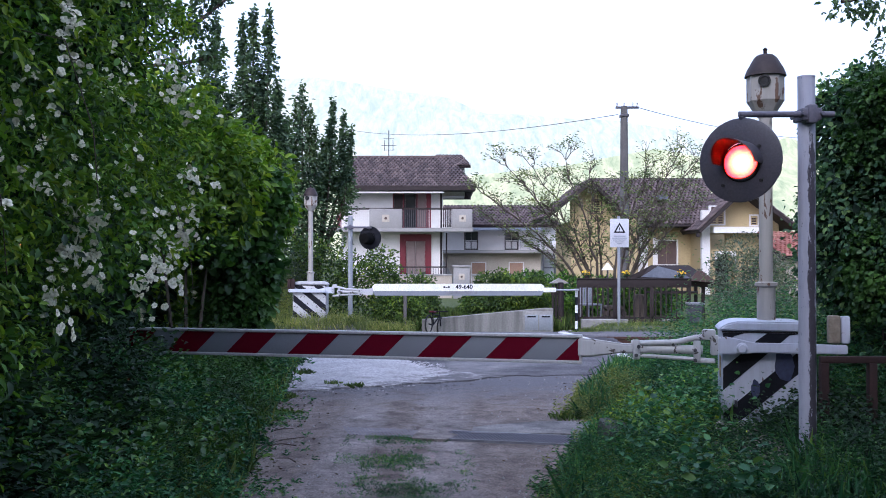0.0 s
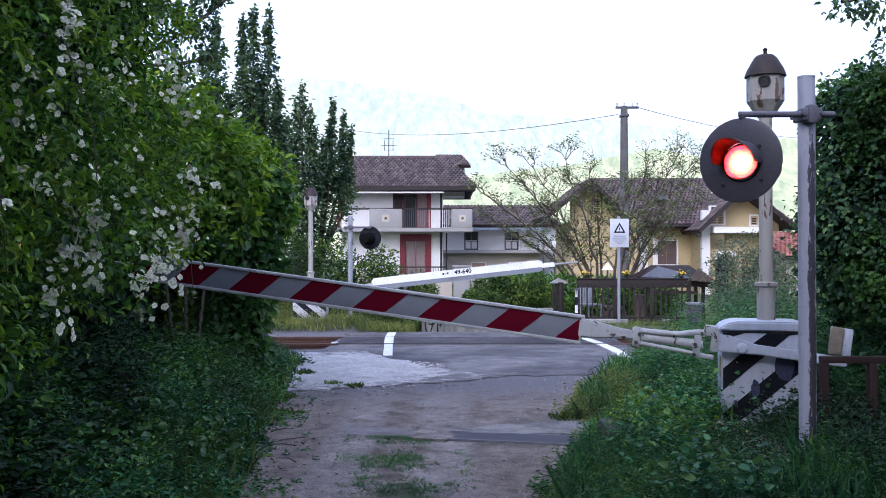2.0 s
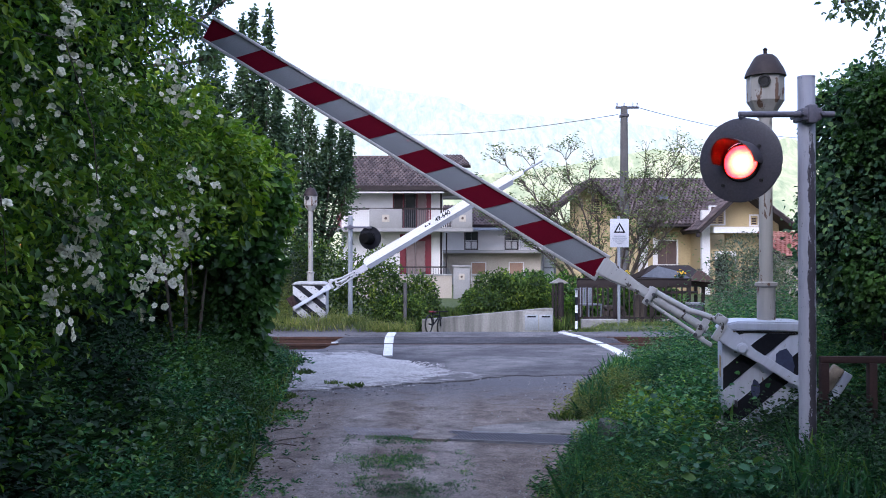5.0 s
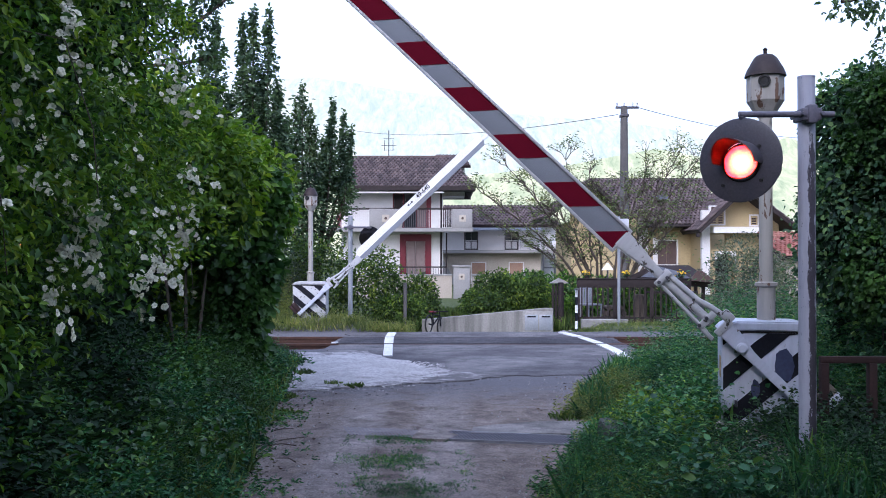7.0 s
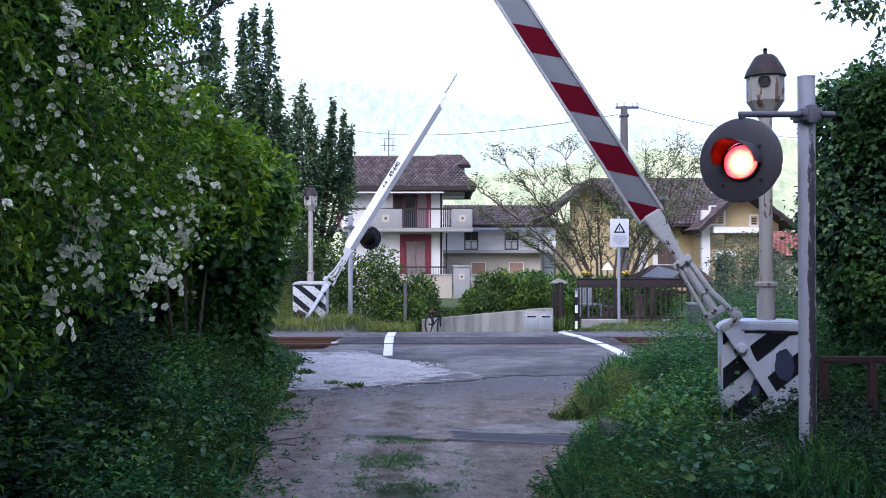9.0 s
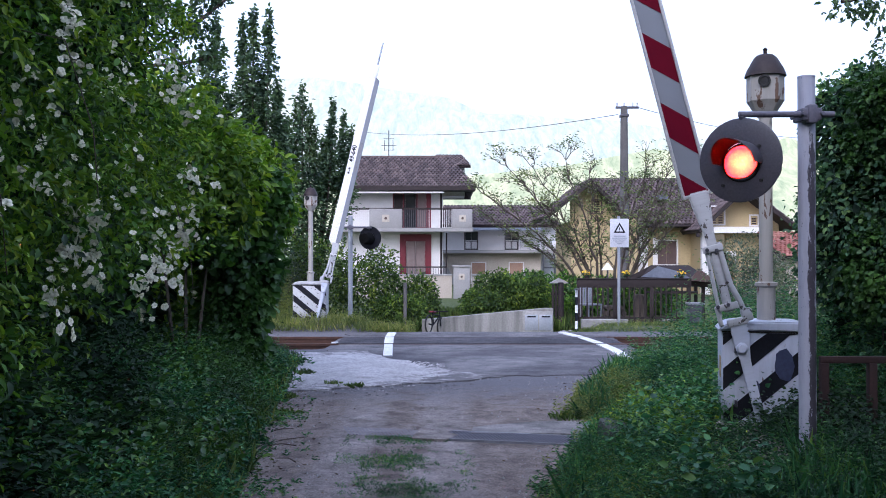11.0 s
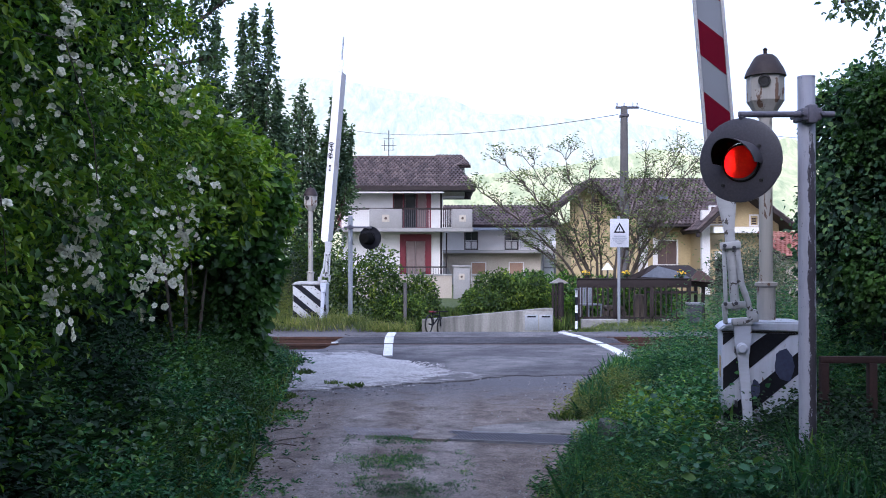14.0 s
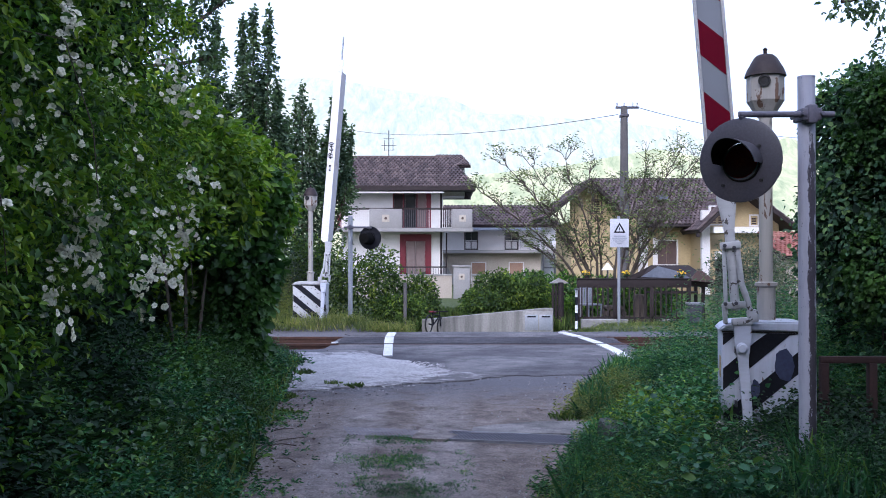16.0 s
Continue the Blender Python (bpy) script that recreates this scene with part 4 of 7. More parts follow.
def rose_hedge():
    h = thing("rose_hedge", (-3.0, 5.6, 0.3), "tall rambling rose hedge with clusters of white blossoms beside the lane", "hedge")
    h.matrix_basis = Matrix.Identity(4)
    rng = np.random.default_rng(5)
    blobs = []
    # the stretch behind the viewer is unseen, added to shade the near lane
    for y in np.arange(-6.0, 7.6, 0.55):
        for z in np.arange(0.6, 5.4, 0.6):
            lean = 0.15 * math.sin(3.1 * y + 2 * z)
            blobs.append((-2.75 - 0.02 * y + lean + (0.25 if z < 3 else 0.0) + (0.12 if y > 5 else 0.0), y, z, 0.62, 0.5, 0.52))
    blobs += [(-2.62, 7.9, 3.2, 0.4, 0.45, 0.45), (-2.66, 7.9, 3.8, 0.42, 0.45, 0.5), (-2.7, 7.9, 4.4, 0.42, 0.45, 0.5)]
    clear = lambda p: ~((p[:, 1] > 3.9) & (p[:, 2] < 1.22 + 0.25 * np.clip(p[:, 1] - 5.3, 0, 1) + 0.16 * np.sin(5.3 * p[:, 1]) + 0.1 * np.sin(13 * p[:, 1] + 4 * p[:, 0])) & (p[:, 0] > -0.42 * p[:, 1]) & (p[:, 0] > -3.3))
    foliage("foliage", blobs, 140000, 0.056, M["leaf_rose"], h, 11, droop=0.35, shell=0.6, width=0.5, keep=clear)
    # young shoots: arching sprays of brighter leaves
    c, out = cloud(rng, blobs, 4200, 0.05)
    sel = (out[:, 0] > 0.15) & (c[:, 1] > 2.5) & (c[:, 2] > 1.2) & clear(c - np.array([0, 0, 0.35]))
    c, out = c[sel][:560], out[sel][:560]
    P, A, S = [], [], []
    for q, o in zip(c, out):
        way = unit((o + rng.normal(size=3) * 0.5)[None])[0]
        ln = rng.uniform(0.15, 0.5)
        for _ in range(34):
            t = rng.random()
            P.append(q + way * ln * t - np.array([0, 0, 0.35 * ln * t * t]) + rng.normal(size=3) * 0.03)
            A.append(way * 0.6 + rng.normal(size=3) * 0.6 - np.array([0, 0, 0.3]))
            S.append(rng.uniform(0.035, 0.075))
    tagged(leaf_object("young_growth", np.array(P), np.array(A), np.array(S), M["leaf_bright"], h, 0.4), kind="stuff")
    # dark leaves fill the gaps and carry the hedge's inner shade in their colour
    foliage("inner_shade_leaves", [(-3.5, 5.0, 2.5, 0.7, 2.9, 2.6), (-3.4, -1.0, 2.5, 0.8, 4.0, 2.8), (-3.3, 4.5, 4.2, 0.7, 3.0, 1.2), (-3.4, 6.6, 3.4, 0.7, 1.2, 1.6), (-3.7, 7.0, 0.8, 0.5, 3.2, 0.9), (-3.9, 9.5, 0.9, 0.7, 2.0, 1.0), (-3.05, 7.2, 4.0, 0.45, 0.8, 1.5), (-2.95, 7.9, 3.5, 0.3, 0.4, 0.9), (-3.2, 5.8, 4.0, 0.5, 1.0, 1.5), (-4.3, 9.6, 2.2, 0.6, 1.7, 1.3)], 58000, 0.13, M["leaf_shade"], h, 12, shell=0.5)
    lines = []
    for _ in range(7):
        y, z = rng.uniform(3.2, 7.2), rng.uniform(1.2, 4.2)
        x = -2.05 + rng.uniform(-0.2, 0.15)
        lines.append([(x - 0.5, y, z + 0.3), (x - 0.05, y + 0.1, z + 0.22), (x + 0.1, y + 0.1, z - 0.25), (x + 0.12, y + 0.12, z - 0.6)])
    stems("thicket_wood", h, lines, M["bark"], 0.0035, 0.003)
    # blossoms: a few kinds of cluster, shared
    kinds = []
    for k, many in enumerate((1, 2, 4, 7, 11)):
        V, F = [], []
        for _ in range(many):
            c = rng.normal(size=3) * np.array([0.55, 0.4, 1.0]) * 0.021 * math.sqrt(many - 1)
            spin = Matrix.Rotation(rng.uniform(-0.9, 0.9), 3, Vector(rng.normal(size=3)).normalized())
            r = rng.uniform(0.017, 0.026)
            for ring, (count, tilt, size) in enumerate(((6, 0.25, 1.0), (5, 0.75, 0.75), (4, 1.2, 0.5))):
                for i in range(count):
                    a = 6.283 * (i + 0.5 * ring) / count + rng.normal() * 0.15
                    e = r * size * rng.uniform(0.85, 1.15)
                    base = len(V)
                    for along, wide, up in ((0.05, 0.0, 0.0), (0.6, 0.42, math.sin(tilt) * 0.6), (1.0, 0.28, math.sin(tilt) * 0.9), (1.0, -0.28, math.sin(tilt) * 0.9), (0.6, -0.42, math.sin(tilt) * 0.6)):
                        q = Vector((e * (along * math.cos(tilt * 0.8) * math.cos(a) - wide * math.sin(a)), -e * up, e * (along * math.cos(tilt * 0.8) * math.sin(a) + wide * math.cos(a))))
                        V.append(tuple(spin @ q + Vector(c)))
                    F.append((base, base + 1, base + 2, base + 3, base + 4))
        me = bpy.data.meshes.new("blossom")
        me.from_pydata(V, [], F)
        me.materials.append(M["petal_white"])
        kinds.append(me)
    p, out = cloud(rng, blobs, 5200, 0.1)
    sel = (p[:, 0] > -2.6) & (p[:, 2] > 1.15) & (p[:, 2] < 4.4) & (p[:, 1] > 4.2) & (out[:, 0] > 0.1)
    p = p[sel]
    rng.shuffle(p)
    heart = np.array([noise.noise(Vector(q * 1.1 + 7.0)) for q in p])
    for q in p[heart > -0.12][:280]:
        k = int(rng.choice(5, p=[0.26, 0.28, 0.26, 0.14, 0.06]))
        share("blossom", kinds[k], h, pose(*(q + np.array([0.13, -0.08, 0])), *rng.normal(size=3) * 25 + np.array([0, 0, 30])))
    # one heavy cluster hangs out over the lane
    for _ in range(16):
        q = np.array([-2.14, 5.4, 1.62]) + rng.normal(size=3) * np.array([0.05, 0.1, 0.13])
        share("blossom", kinds[int(rng.choice((2, 3, 4)))], h, pose(*q, *rng.normal(size=3) * 25 + np.array([0, 0, 30])))
    return h


rose_hedge()


def bush(name, blobs, count, size, material, seed, label, category="bush", droop=0.25, width=0.5, shell=0.5, lines=(), simple=False, group="", core=0):
    h = thing(name, Matrix.Identity(4), label, category, group)
    foliage("foliage", blobs, count, size, material, h, seed, droop, shell, width, simple=simple)
    # the core's leaves are coloured dark for the shade inside the bush
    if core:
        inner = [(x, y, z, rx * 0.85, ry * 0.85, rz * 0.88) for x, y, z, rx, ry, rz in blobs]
        foliage("inner_shade_leaves", inner, core, size * 1.8, M["leaf_shade"], h, seed + 900, droop, 0.7, width, simple=simple)
    if not lines:
        x, y, z = blobs[0][:3]
        base = ground_height(x, y) - 0.05
        lines = [[(x + 0.1 * i, y, base), (x + 0.22 * i, y + 0.1 * i, base + (z - base) * 0.6), (x + 0.35 * i, y + 0.15 * i, z)] for i in (-1, 0, 1)]
    stems("thicket_wood", h, lines, M["bark"], 0.025, 0.015)
    return h


# bright hedge behind the roses, ivy on a post
bush("hedge_bush", [(-2.9, 10.2, 2.45, 0.9, 1.0, 0.8), (-2.85, 11.5, 2.3, 0.95, 1.0, 0.85), (-3.7, 12.6, 1.2, 0.9, 1.0, 1.2), (-3.5, 10.6, 2.8, 1.0, 1.1, 0.9), (-3.1, 12.0, 2.75, 0.8, 0.8, 0.6)], 30000, 0.1, M["leaf_bright"], 21, "bright green leafy hedge bush at the lane's edge", "bush", width=0.5)
bush("ivy_clump", [(-2.45, 10.9, 1.2, 0.35, 0.4, 1.1), (-2.75, 11.4, 0.8, 0.35, 0.4, 1.0), (-2.6, 10.2, 2.0, 0.4, 0.4, 0.5), (-2.3, 11.0, 1.5, 0.3, 0.4, 0.75), (-2.2, 11.0, 2.2, 0.32, 0.4, 0.45)], 12500, 0.105, M["leaf_climber"], 22, "dark glossy ivy climbing at the hedge's edge", "ivy", width=0.85)
# weeds on the left bank
def weed_bank(name, seed, count, region, height, size, material, label, width=0.42, leaves=9, patch=0.0, reach=0.7, upright=0.25, start=0.0, rule=None, free=False):
    """Leafy weeds: stalks with leaves set along them, in drifts."""
    rng = np.random.default_rng(seed)
    x0, x1, y0, y1 = region
    P, A, S = [], [], []
    tries = 0
    while len(P) < count and tries < count:
        tries += 1
        x, y = rng.uniform(x0, x1), rng.uniform(y0, y1)
        d = 1.0 if free else (left_edge(y) - x if x < 0 else x - right_edge(y)) - start
        if d < rng.normal() * 0.1 or (rule and not rule(x, y)):
            continue
        drift = noise.noise(Vector((x * 1.3, y * 1.3, seed))) + 0.5 * noise.noise(Vector((x * 4, y * 4, seed)))
        if drift < patch - 0.35 * rng.random():
            continue
        h = height * (0.3 + 0.7 * min(1.0, max(0.0, d) / reach)) * rng.uniform(0.5, 1.2) * (1 + 0.6 * drift)
        g = ground_height(x, y)
        bend = rng.normal(size=2) * upright
        for k in range(leaves):
            t = (k + rng.random()) / leaves
            P.append((x + bend[0] * t * t * h, y + bend[1] * t * t * h, g + h * t))
            a = rng.uniform(0, 6.283)
            A.append((math.cos(a), math.sin(a), rng.uniform(-0.35, 0.8)))
            S.append(size * rng.uniform(0.5, 1.3) * (1.15 - 0.6 * t))
    ob = leaf_object(name, np.array(P), np.array(A), np.array(S), material, None, width * 1.15 if width < 0.26 else width, simple=width < 0.26)
    return tagged(ob, label, "weeds", kind="stuff")


aside = lambda x, y: not (0.285 * y < x < 0.385 * y and 5.2 < y < 7.3)
weed_bank("weeds", 31, 80000, (-3.2, -1.2, 2.6, 14.5), 0.38, 0.046, M["leaf_weed"], "dark green nettles and weeds on the bank", 0.36, 9, -0.5)
weed_bank("weeds", 34, 30000, (-2.8, -1.2, 4.4, 14.5), 0.46, 0.068, M["leaf_bramble"], "brighter leafy weeds at the foot of the hedge", 0.42, 10, 0.0)
weed_bank("weeds", 54, 22000, (-2.3, -1.3, 4.4, 13.5), 0.34, 0.042, M["leaf_grass"], "fine feathery grass and weeds along the lane's edge", 0.14, 16, -0.15, 0.6, 0.4, 0.0, lambda x, y: x > left_edge(y) - 0.5)
weed_bank("weeds", 63, 5000, (1.35, 2.3, 5.3, 8.0), 0.42, 0.055, M["leaf_bright"], "yellow-green weeds beside the barrier machine", 0.5, 7, 0.3, 0.6, 0.3, rule=lambda x, y: aside(x, y) and x < 0.3 * y)
weed_bank("weeds", 64, 9000, (-2.7, -1.7, 8.6, 12.6), 0.7, 0.055, M["leaf_climber"], "leafy green weeds under the ivy at the lane", 0.45, 12, -0.2, 0.3, 0.3, 0.12)
weed_bank("weeds", 60, 16000, (2.75, 4.4, 7.2, 9.2), 0.8, 0.07, M["leaf_bramble"], "tall bright grassy weeds behind the rusty fence", 0.14, 18, -0.4, 0.8, 0.2)
# leaf colour darkened to stand in for the hedge's shade on this corner
weed_bank("weeds", 59, 14000, (2.45, 3.9, 4.0, 8.2), 0.36, 0.06, M["leaf_shade"], "broad leaves coloured dark for the shade at the fence", 0.6, 8, -0.4)
weed_bank("weeds", 32, 44000, (0.5, 2.65, 3.4, 9.5), 0.34, 0.042, M["leaf_weed"], "dark green weeds round the barrier machine", 0.32, 9, -0.45, rule=aside)
weed_bank("weeds", 35, 6000, (1.2, 2.55, 4.4, 8.4), 0.42, 0.085, M["leaf_bramble"], "broad-leaved brambles beside the barrier machine", 0.65, 6, 0.2, rule=lambda x, y: aside(x, y) and x < 0.36 * y)
weed_bank("weeds", 57, 9000, (1.7, 3.0, 5.0, 7.2), 0.16, 0.045, M["leaf_weed"], "low dark weeds in front of the barrier machine", 0.3, 8, -0.5)
weed_bank("weeds", 55, 42000, (0.5, 2.3, 4.2, 8.0), 0.36, 0.056, M["leaf_bramble"], "feathery green weeds at the lane's edge", 0.15, 16, -0.2, 0.5, 0.4, rule=lambda x, y: aside(x, y) and x < 0.36 * y)
weed_bank("weeds", 56, 12000, (0.5, 1.6, 4.3, 7.4), 0.3, 0.048, M["leaf_grass"], "pale feathery grass heads at the lane's edge", 0.12, 14, 0.05, 0.4, 0.4, rule=aside)
weed_bank("weeds", 36, 18000, (1.2, 2.1, 7.4, 11.0), 0.4, 0.06, M["leaf_bramble"], "tall bright weeds along the lane", 0.22, 16, -0.05, 0.8, 0.3, 0.15)
weed_bank("weeds", 37, 26000, (2.2, 5.2, 7.9, 12.5), 1.0, 0.085, M["leaf_bramble"], "tall bright weeds behind the barrier machine", 0.2, 18, -0.2, 1.3, 0.25, 0.35)
# nettles take the darkest leaf colour in place of the shade under the hedge
weed_bank("weeds", 49, 16000, (-3.6, -1.9, 3.4, 9.0), 0.7, 0.085, M["leaf_shade"], "tall nettles coloured for the deep shade under the rose hedge", 0.5, 12, -0.3, 0.5, 0.3, 0.0, lambda x, y: x < -0.34 * y)
weed_bank("weeds", 50, 6000, (-2.9, -1.5, 4.6, 13.0), 0.5, 0.085, M["leaf_climber"], "broad dark leaves among the weeds", 0.7, 6, 0.15, 0.6)
weed_bank("weeds", 38, 9000, (-3.2, -1.2, -6.0, 2.6), 0.4, 0.09, M["leaf_weed"], "dark green weeds along the hedge", 0.45, 9, -0.5)
weed_bank("weeds", 39, 9000, (0.5, 3.8, -6.0, 3.4), 0.34, 0.09, M["leaf_weed"], "dark green weeds along the hedge", 0.45, 9, -0.5)
weed_bank("weeds", 48, 9000, (-5.2, -3.1, 20.3, 22.3), 1.15, 0.09, M["leaf_straw"], "tall dry stalks beside the far barrier", 0.12, 14, -0.3)
weed_bank("weeds", 58, 3000, (-2.2, -0.95, 4.6, 10.6), 0.1, 0.04, M["leaf_bramble"], "low weeds creeping onto the lane", 0.3, 8, 0.2, 0.5, 0.6, -0.4)
weed_bank("weeds", 33, 14000, (1.2, 6.0, 9.0, 15.5), 0.2, 0.05, M["leaf_grass"], "light green grass and weeds on the bank", 0.25, 10, -0.2)


def grass(name, seed, count, region, height, label, rule=None, material="leaf_grass", width=0.03, lean=0.35):
    rng = np.random.default_rng(seed)
    x0, x1, y0, y1 = region
    x, y = rng.uniform(x0, x1, count), rng.uniform(y0, y1, count)
    sel = np.array([rule is None or rule(a, b, rng.random()) for a, b in zip(x, y)])
    x, y = x[sel], y[sel]
    p = np.stack([x, y, np.array([ground_height(a, b) for a, b in zip(x, y)])], 1)
    aim = np.stack([rng.normal(size=len(x)) * lean, rng.normal(size=len(x)) * lean, np.ones(len(x))], 1)
    s = height * rng.uniform(0.4, 1.2, len(x))
    return tagged(leaf_object(name, p, aim, s, M[material], None, width, 0.1, simple=True), label, "grass", kind="stuff")


grass("grass", 41, 52000, (-0.85, 0.25, 4.5, 8.0), 0.03, "sparse grass between the wheel tracks", lambda x, y, r: noise.noise(Vector((x * 3.1, y * 2.2, 1))) + 0.5 * noise.noise(Vector((x * 9, y * 9, 1))) + 0.45 - 1.2 * abs(x + 0.38) > r * 1.1, "leaf_bramble", 0.13, 1.1)
weed_bank("weeds", 52, 26000, (-6.0, -0.65, 19.2, 21.6), 0.3, 0.05, M["leaf_straw"], "yellowish weeds behind the track", 0.22, 10, -0.5, free=True)
weed_bank("weeds", 53, 7000, (3.0, 8.0, 19.4, 21.8), 0.14, 0.045, M["leaf_straw"], "low yellowish weeds in front of the fence", 0.25, 8, -0.1, free=True)
grass("grass", 42, 7000, (-8, -0.7, 19.1, 21.5), 0.24, "tall yellowish grass behind the track", material="leaf_straw")
grass("grass", 51, 12000, (-1.0, 3.3, 21.7, 27.0), 0.4, "rough grass behind the concrete wall", material="leaf_grass")
grass("grass", 43, 5000, (2.9, 9.0, 19.3, 22.0), 0.1, "short grass in front of the fence", material="leaf_grass")
grass("grass", 44, 17000, (0.4, 2.6, 4.3, 13.0), 0.25, "long grass among the weeds", lambda x, y, r: x > right_edge(y) + 0.7 * r * r and aside(x, y), "leaf_bramble", 0.035)
grass("grass", 45, 2600, (-2.6, -1.1, 4.5, 14.0), 0.2, "long grass at the lane's edge", lambda x, y, r: x < left_edge(y) + 0.12)
weed_bank("weeds", 46, 24000, (1.0, 2.0, 7.7, 11.0), 0.36, 0.05, M["leaf_straw"], "pale feathery weeds at the lane's edge", 0.2, 16, -0.3, 0.5)

# dark ivy hedge on the other side, and an overhanging branch; both run on unseen, added to shade the foreground
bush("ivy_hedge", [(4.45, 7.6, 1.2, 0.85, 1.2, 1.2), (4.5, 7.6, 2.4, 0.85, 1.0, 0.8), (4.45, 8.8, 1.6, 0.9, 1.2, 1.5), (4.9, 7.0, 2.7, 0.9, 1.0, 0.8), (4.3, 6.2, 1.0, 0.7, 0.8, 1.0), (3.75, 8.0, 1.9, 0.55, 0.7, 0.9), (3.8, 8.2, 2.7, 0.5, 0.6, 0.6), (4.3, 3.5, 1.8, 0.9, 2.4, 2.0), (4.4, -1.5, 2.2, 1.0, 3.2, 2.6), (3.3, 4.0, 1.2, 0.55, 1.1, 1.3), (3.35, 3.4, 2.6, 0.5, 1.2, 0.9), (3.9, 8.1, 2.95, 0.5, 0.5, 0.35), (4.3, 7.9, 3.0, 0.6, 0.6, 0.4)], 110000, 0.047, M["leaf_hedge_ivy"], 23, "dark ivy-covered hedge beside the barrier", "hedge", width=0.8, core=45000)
# paler leaves laid over the hedge; their colour stands in for light on it
bush("ivy_clump", [(3.75, 7.7, 2.5, 0.3, 0.3, 0.3), (4.15, 7.3, 2.75, 0.4, 0.3, 0.3), (4.0, 7.2, 2.2, 0.3, 0.3, 0.4), (3.7, 7.6, 1.5, 0.3, 0.3, 0.5), (4.05, 7.0, 1.1, 0.35, 0.35, 0.4), (3.75, 7.6, 2.9, 0.35, 0.3, 0.25), (4.1, 7.2, 3.05, 0.4, 0.3, 0.3), (3.85, 7.1, 2.6, 0.3, 0.3, 0.3)], 17000, 0.046, M["leaf_climber"], 62, "paler climber leaves put over the ivy for its lit parts", "ivy", width=0.8, shell=0.3, lines=[[(3.9, 8.0, 0.0), (3.8, 7.8, 1.4), (3.9, 7.7, 2.6)]])
bush("tree_branch", [(3.35, 6.9, 3.55, 0.25, 0.3, 0.22), (3.55, 7.0, 3.2, 0.2, 0.3, 0.2), (3.12, 6.9, 3.5, 0.2, 0.2, 0.1), (4.2, 6.5, 4.3, 0.9, 1.2, 0.6), (4.6, 4.5, 4.6, 1.0, 1.5, 0.8)], 8000, 0.05, M["leaf_poplar"], 24, "overhanging leafy branch against the sky", "tree", lines=[[(5.6, 7.4, 0.0), (5.5, 7.2, 3.2), (4.7, 7.0, 3.9), (3.9, 6.95, 3.7), (3.05, 6.9, 3.52)]])


def column_tree(x, y, tips, count, seed, label, fork=0.45, skirt=0.22):
    """An upright tree of steep shoots, each ending in a slender leafy spire at (x, height) and spreading lower down."""
    rng = np.random.default_rng(seed)
    t = thing("tree", (x, y, ground_height(x, y)), label, "tree", "upright trees")
    tall = max(h for _, h in tips)
    part("trunk", tube(bm_new(), (0, 0, -0.1), (0, 0, tall * 0.3), 0.14, 0.1, 10), M["bark"], t)
    bm = bm_new()
    P, A, S = [], [], []
    total = sum(h for _, h in tips)
    for tx, h in tips:
        dx, dy = tx - x, rng.normal() * 0.22
        q0 = Vector((0, 0, tall * rng.uniform(0.1, 0.25)))
        q1 = Vector((dx * 0.8, dy, h * fork))
        q2 = Vector((dx, dy, h))
        tube(bm, q0, q1, 0.055, 0.03, 5, False)
        tube(bm, q1, q2, 0.03, 0.006, 5, False)
        run = (q2 - q1).length
        for _ in range(int(count * h / total)):
            k = 1 - rng.random() ** 0.8
            low = rng.random() < skirt
            c = q0.lerp(q1, rng.random()) if low else q1.lerp(q2, k)
            s = (1 - k) * run
            w = 0.24 if low else 0.024 + 0.045 * min(1.0, s / 1.3) + 0.15 * min(1.0, max(0.0, s - 1.1) / 1.4)
            o = rng.normal(size=3) * np.array([w, w, 0.09])
            P.append((c.x + o[0], c.y + o[1], c.z + o[2]))
            A.append((o[0] * 3 + rng.normal() * 0.3, o[1] * 3 + rng.normal() * 0.3, rng.uniform(-0.7, 0.5)))
            S.append(0.105 * rng.uniform(0.6, 1.35))
    tagged(part("crown_wood", bm, M["bark"], t), kind="stuff")
    leaf_object("crown", np.array(P), np.array(A), np.array(S), M["leaf_poplar"], t, 0.66)
    return t


column_tree(-4.35, 20.5, [(-4.53, 6.95), (-4.25, 7.05), (-3.9, 7.08), (-3.72, 5.4), (-4.1, 5.6), (-4.4, 5.4), (-3.6, 4.6)], 12000, 51, "upright leafy tree with steep dark shoots")
column_tree(-5.4, 20.2, [(-5.02, 6.95), (-5.35, 5.75), (-5.8, 5.5), (-5.15, 5.4), (-6.3, 5.6), (-4.85, 5.2)], 9000, 52, "upright leafy tree with steep dark shoots")
column_tree(-3.95, 25.5, [(-3.98, 6.5), (-4.2, 6.1), (-3.75, 5.9), (-4.35, 5.6), (-3.6, 5.3)], 6500, 53, "slender upright leafy tree")
column_tree(-3.6, 26.0, [(-3.15, 6.1), (-2.86, 5.75), (-2.62, 5.3), (-3.3, 5.2), (-2.72, 4.6), (-3.45, 5.0)], 6000, 54, "slender upright leafy tree", 0.62, 0.1)
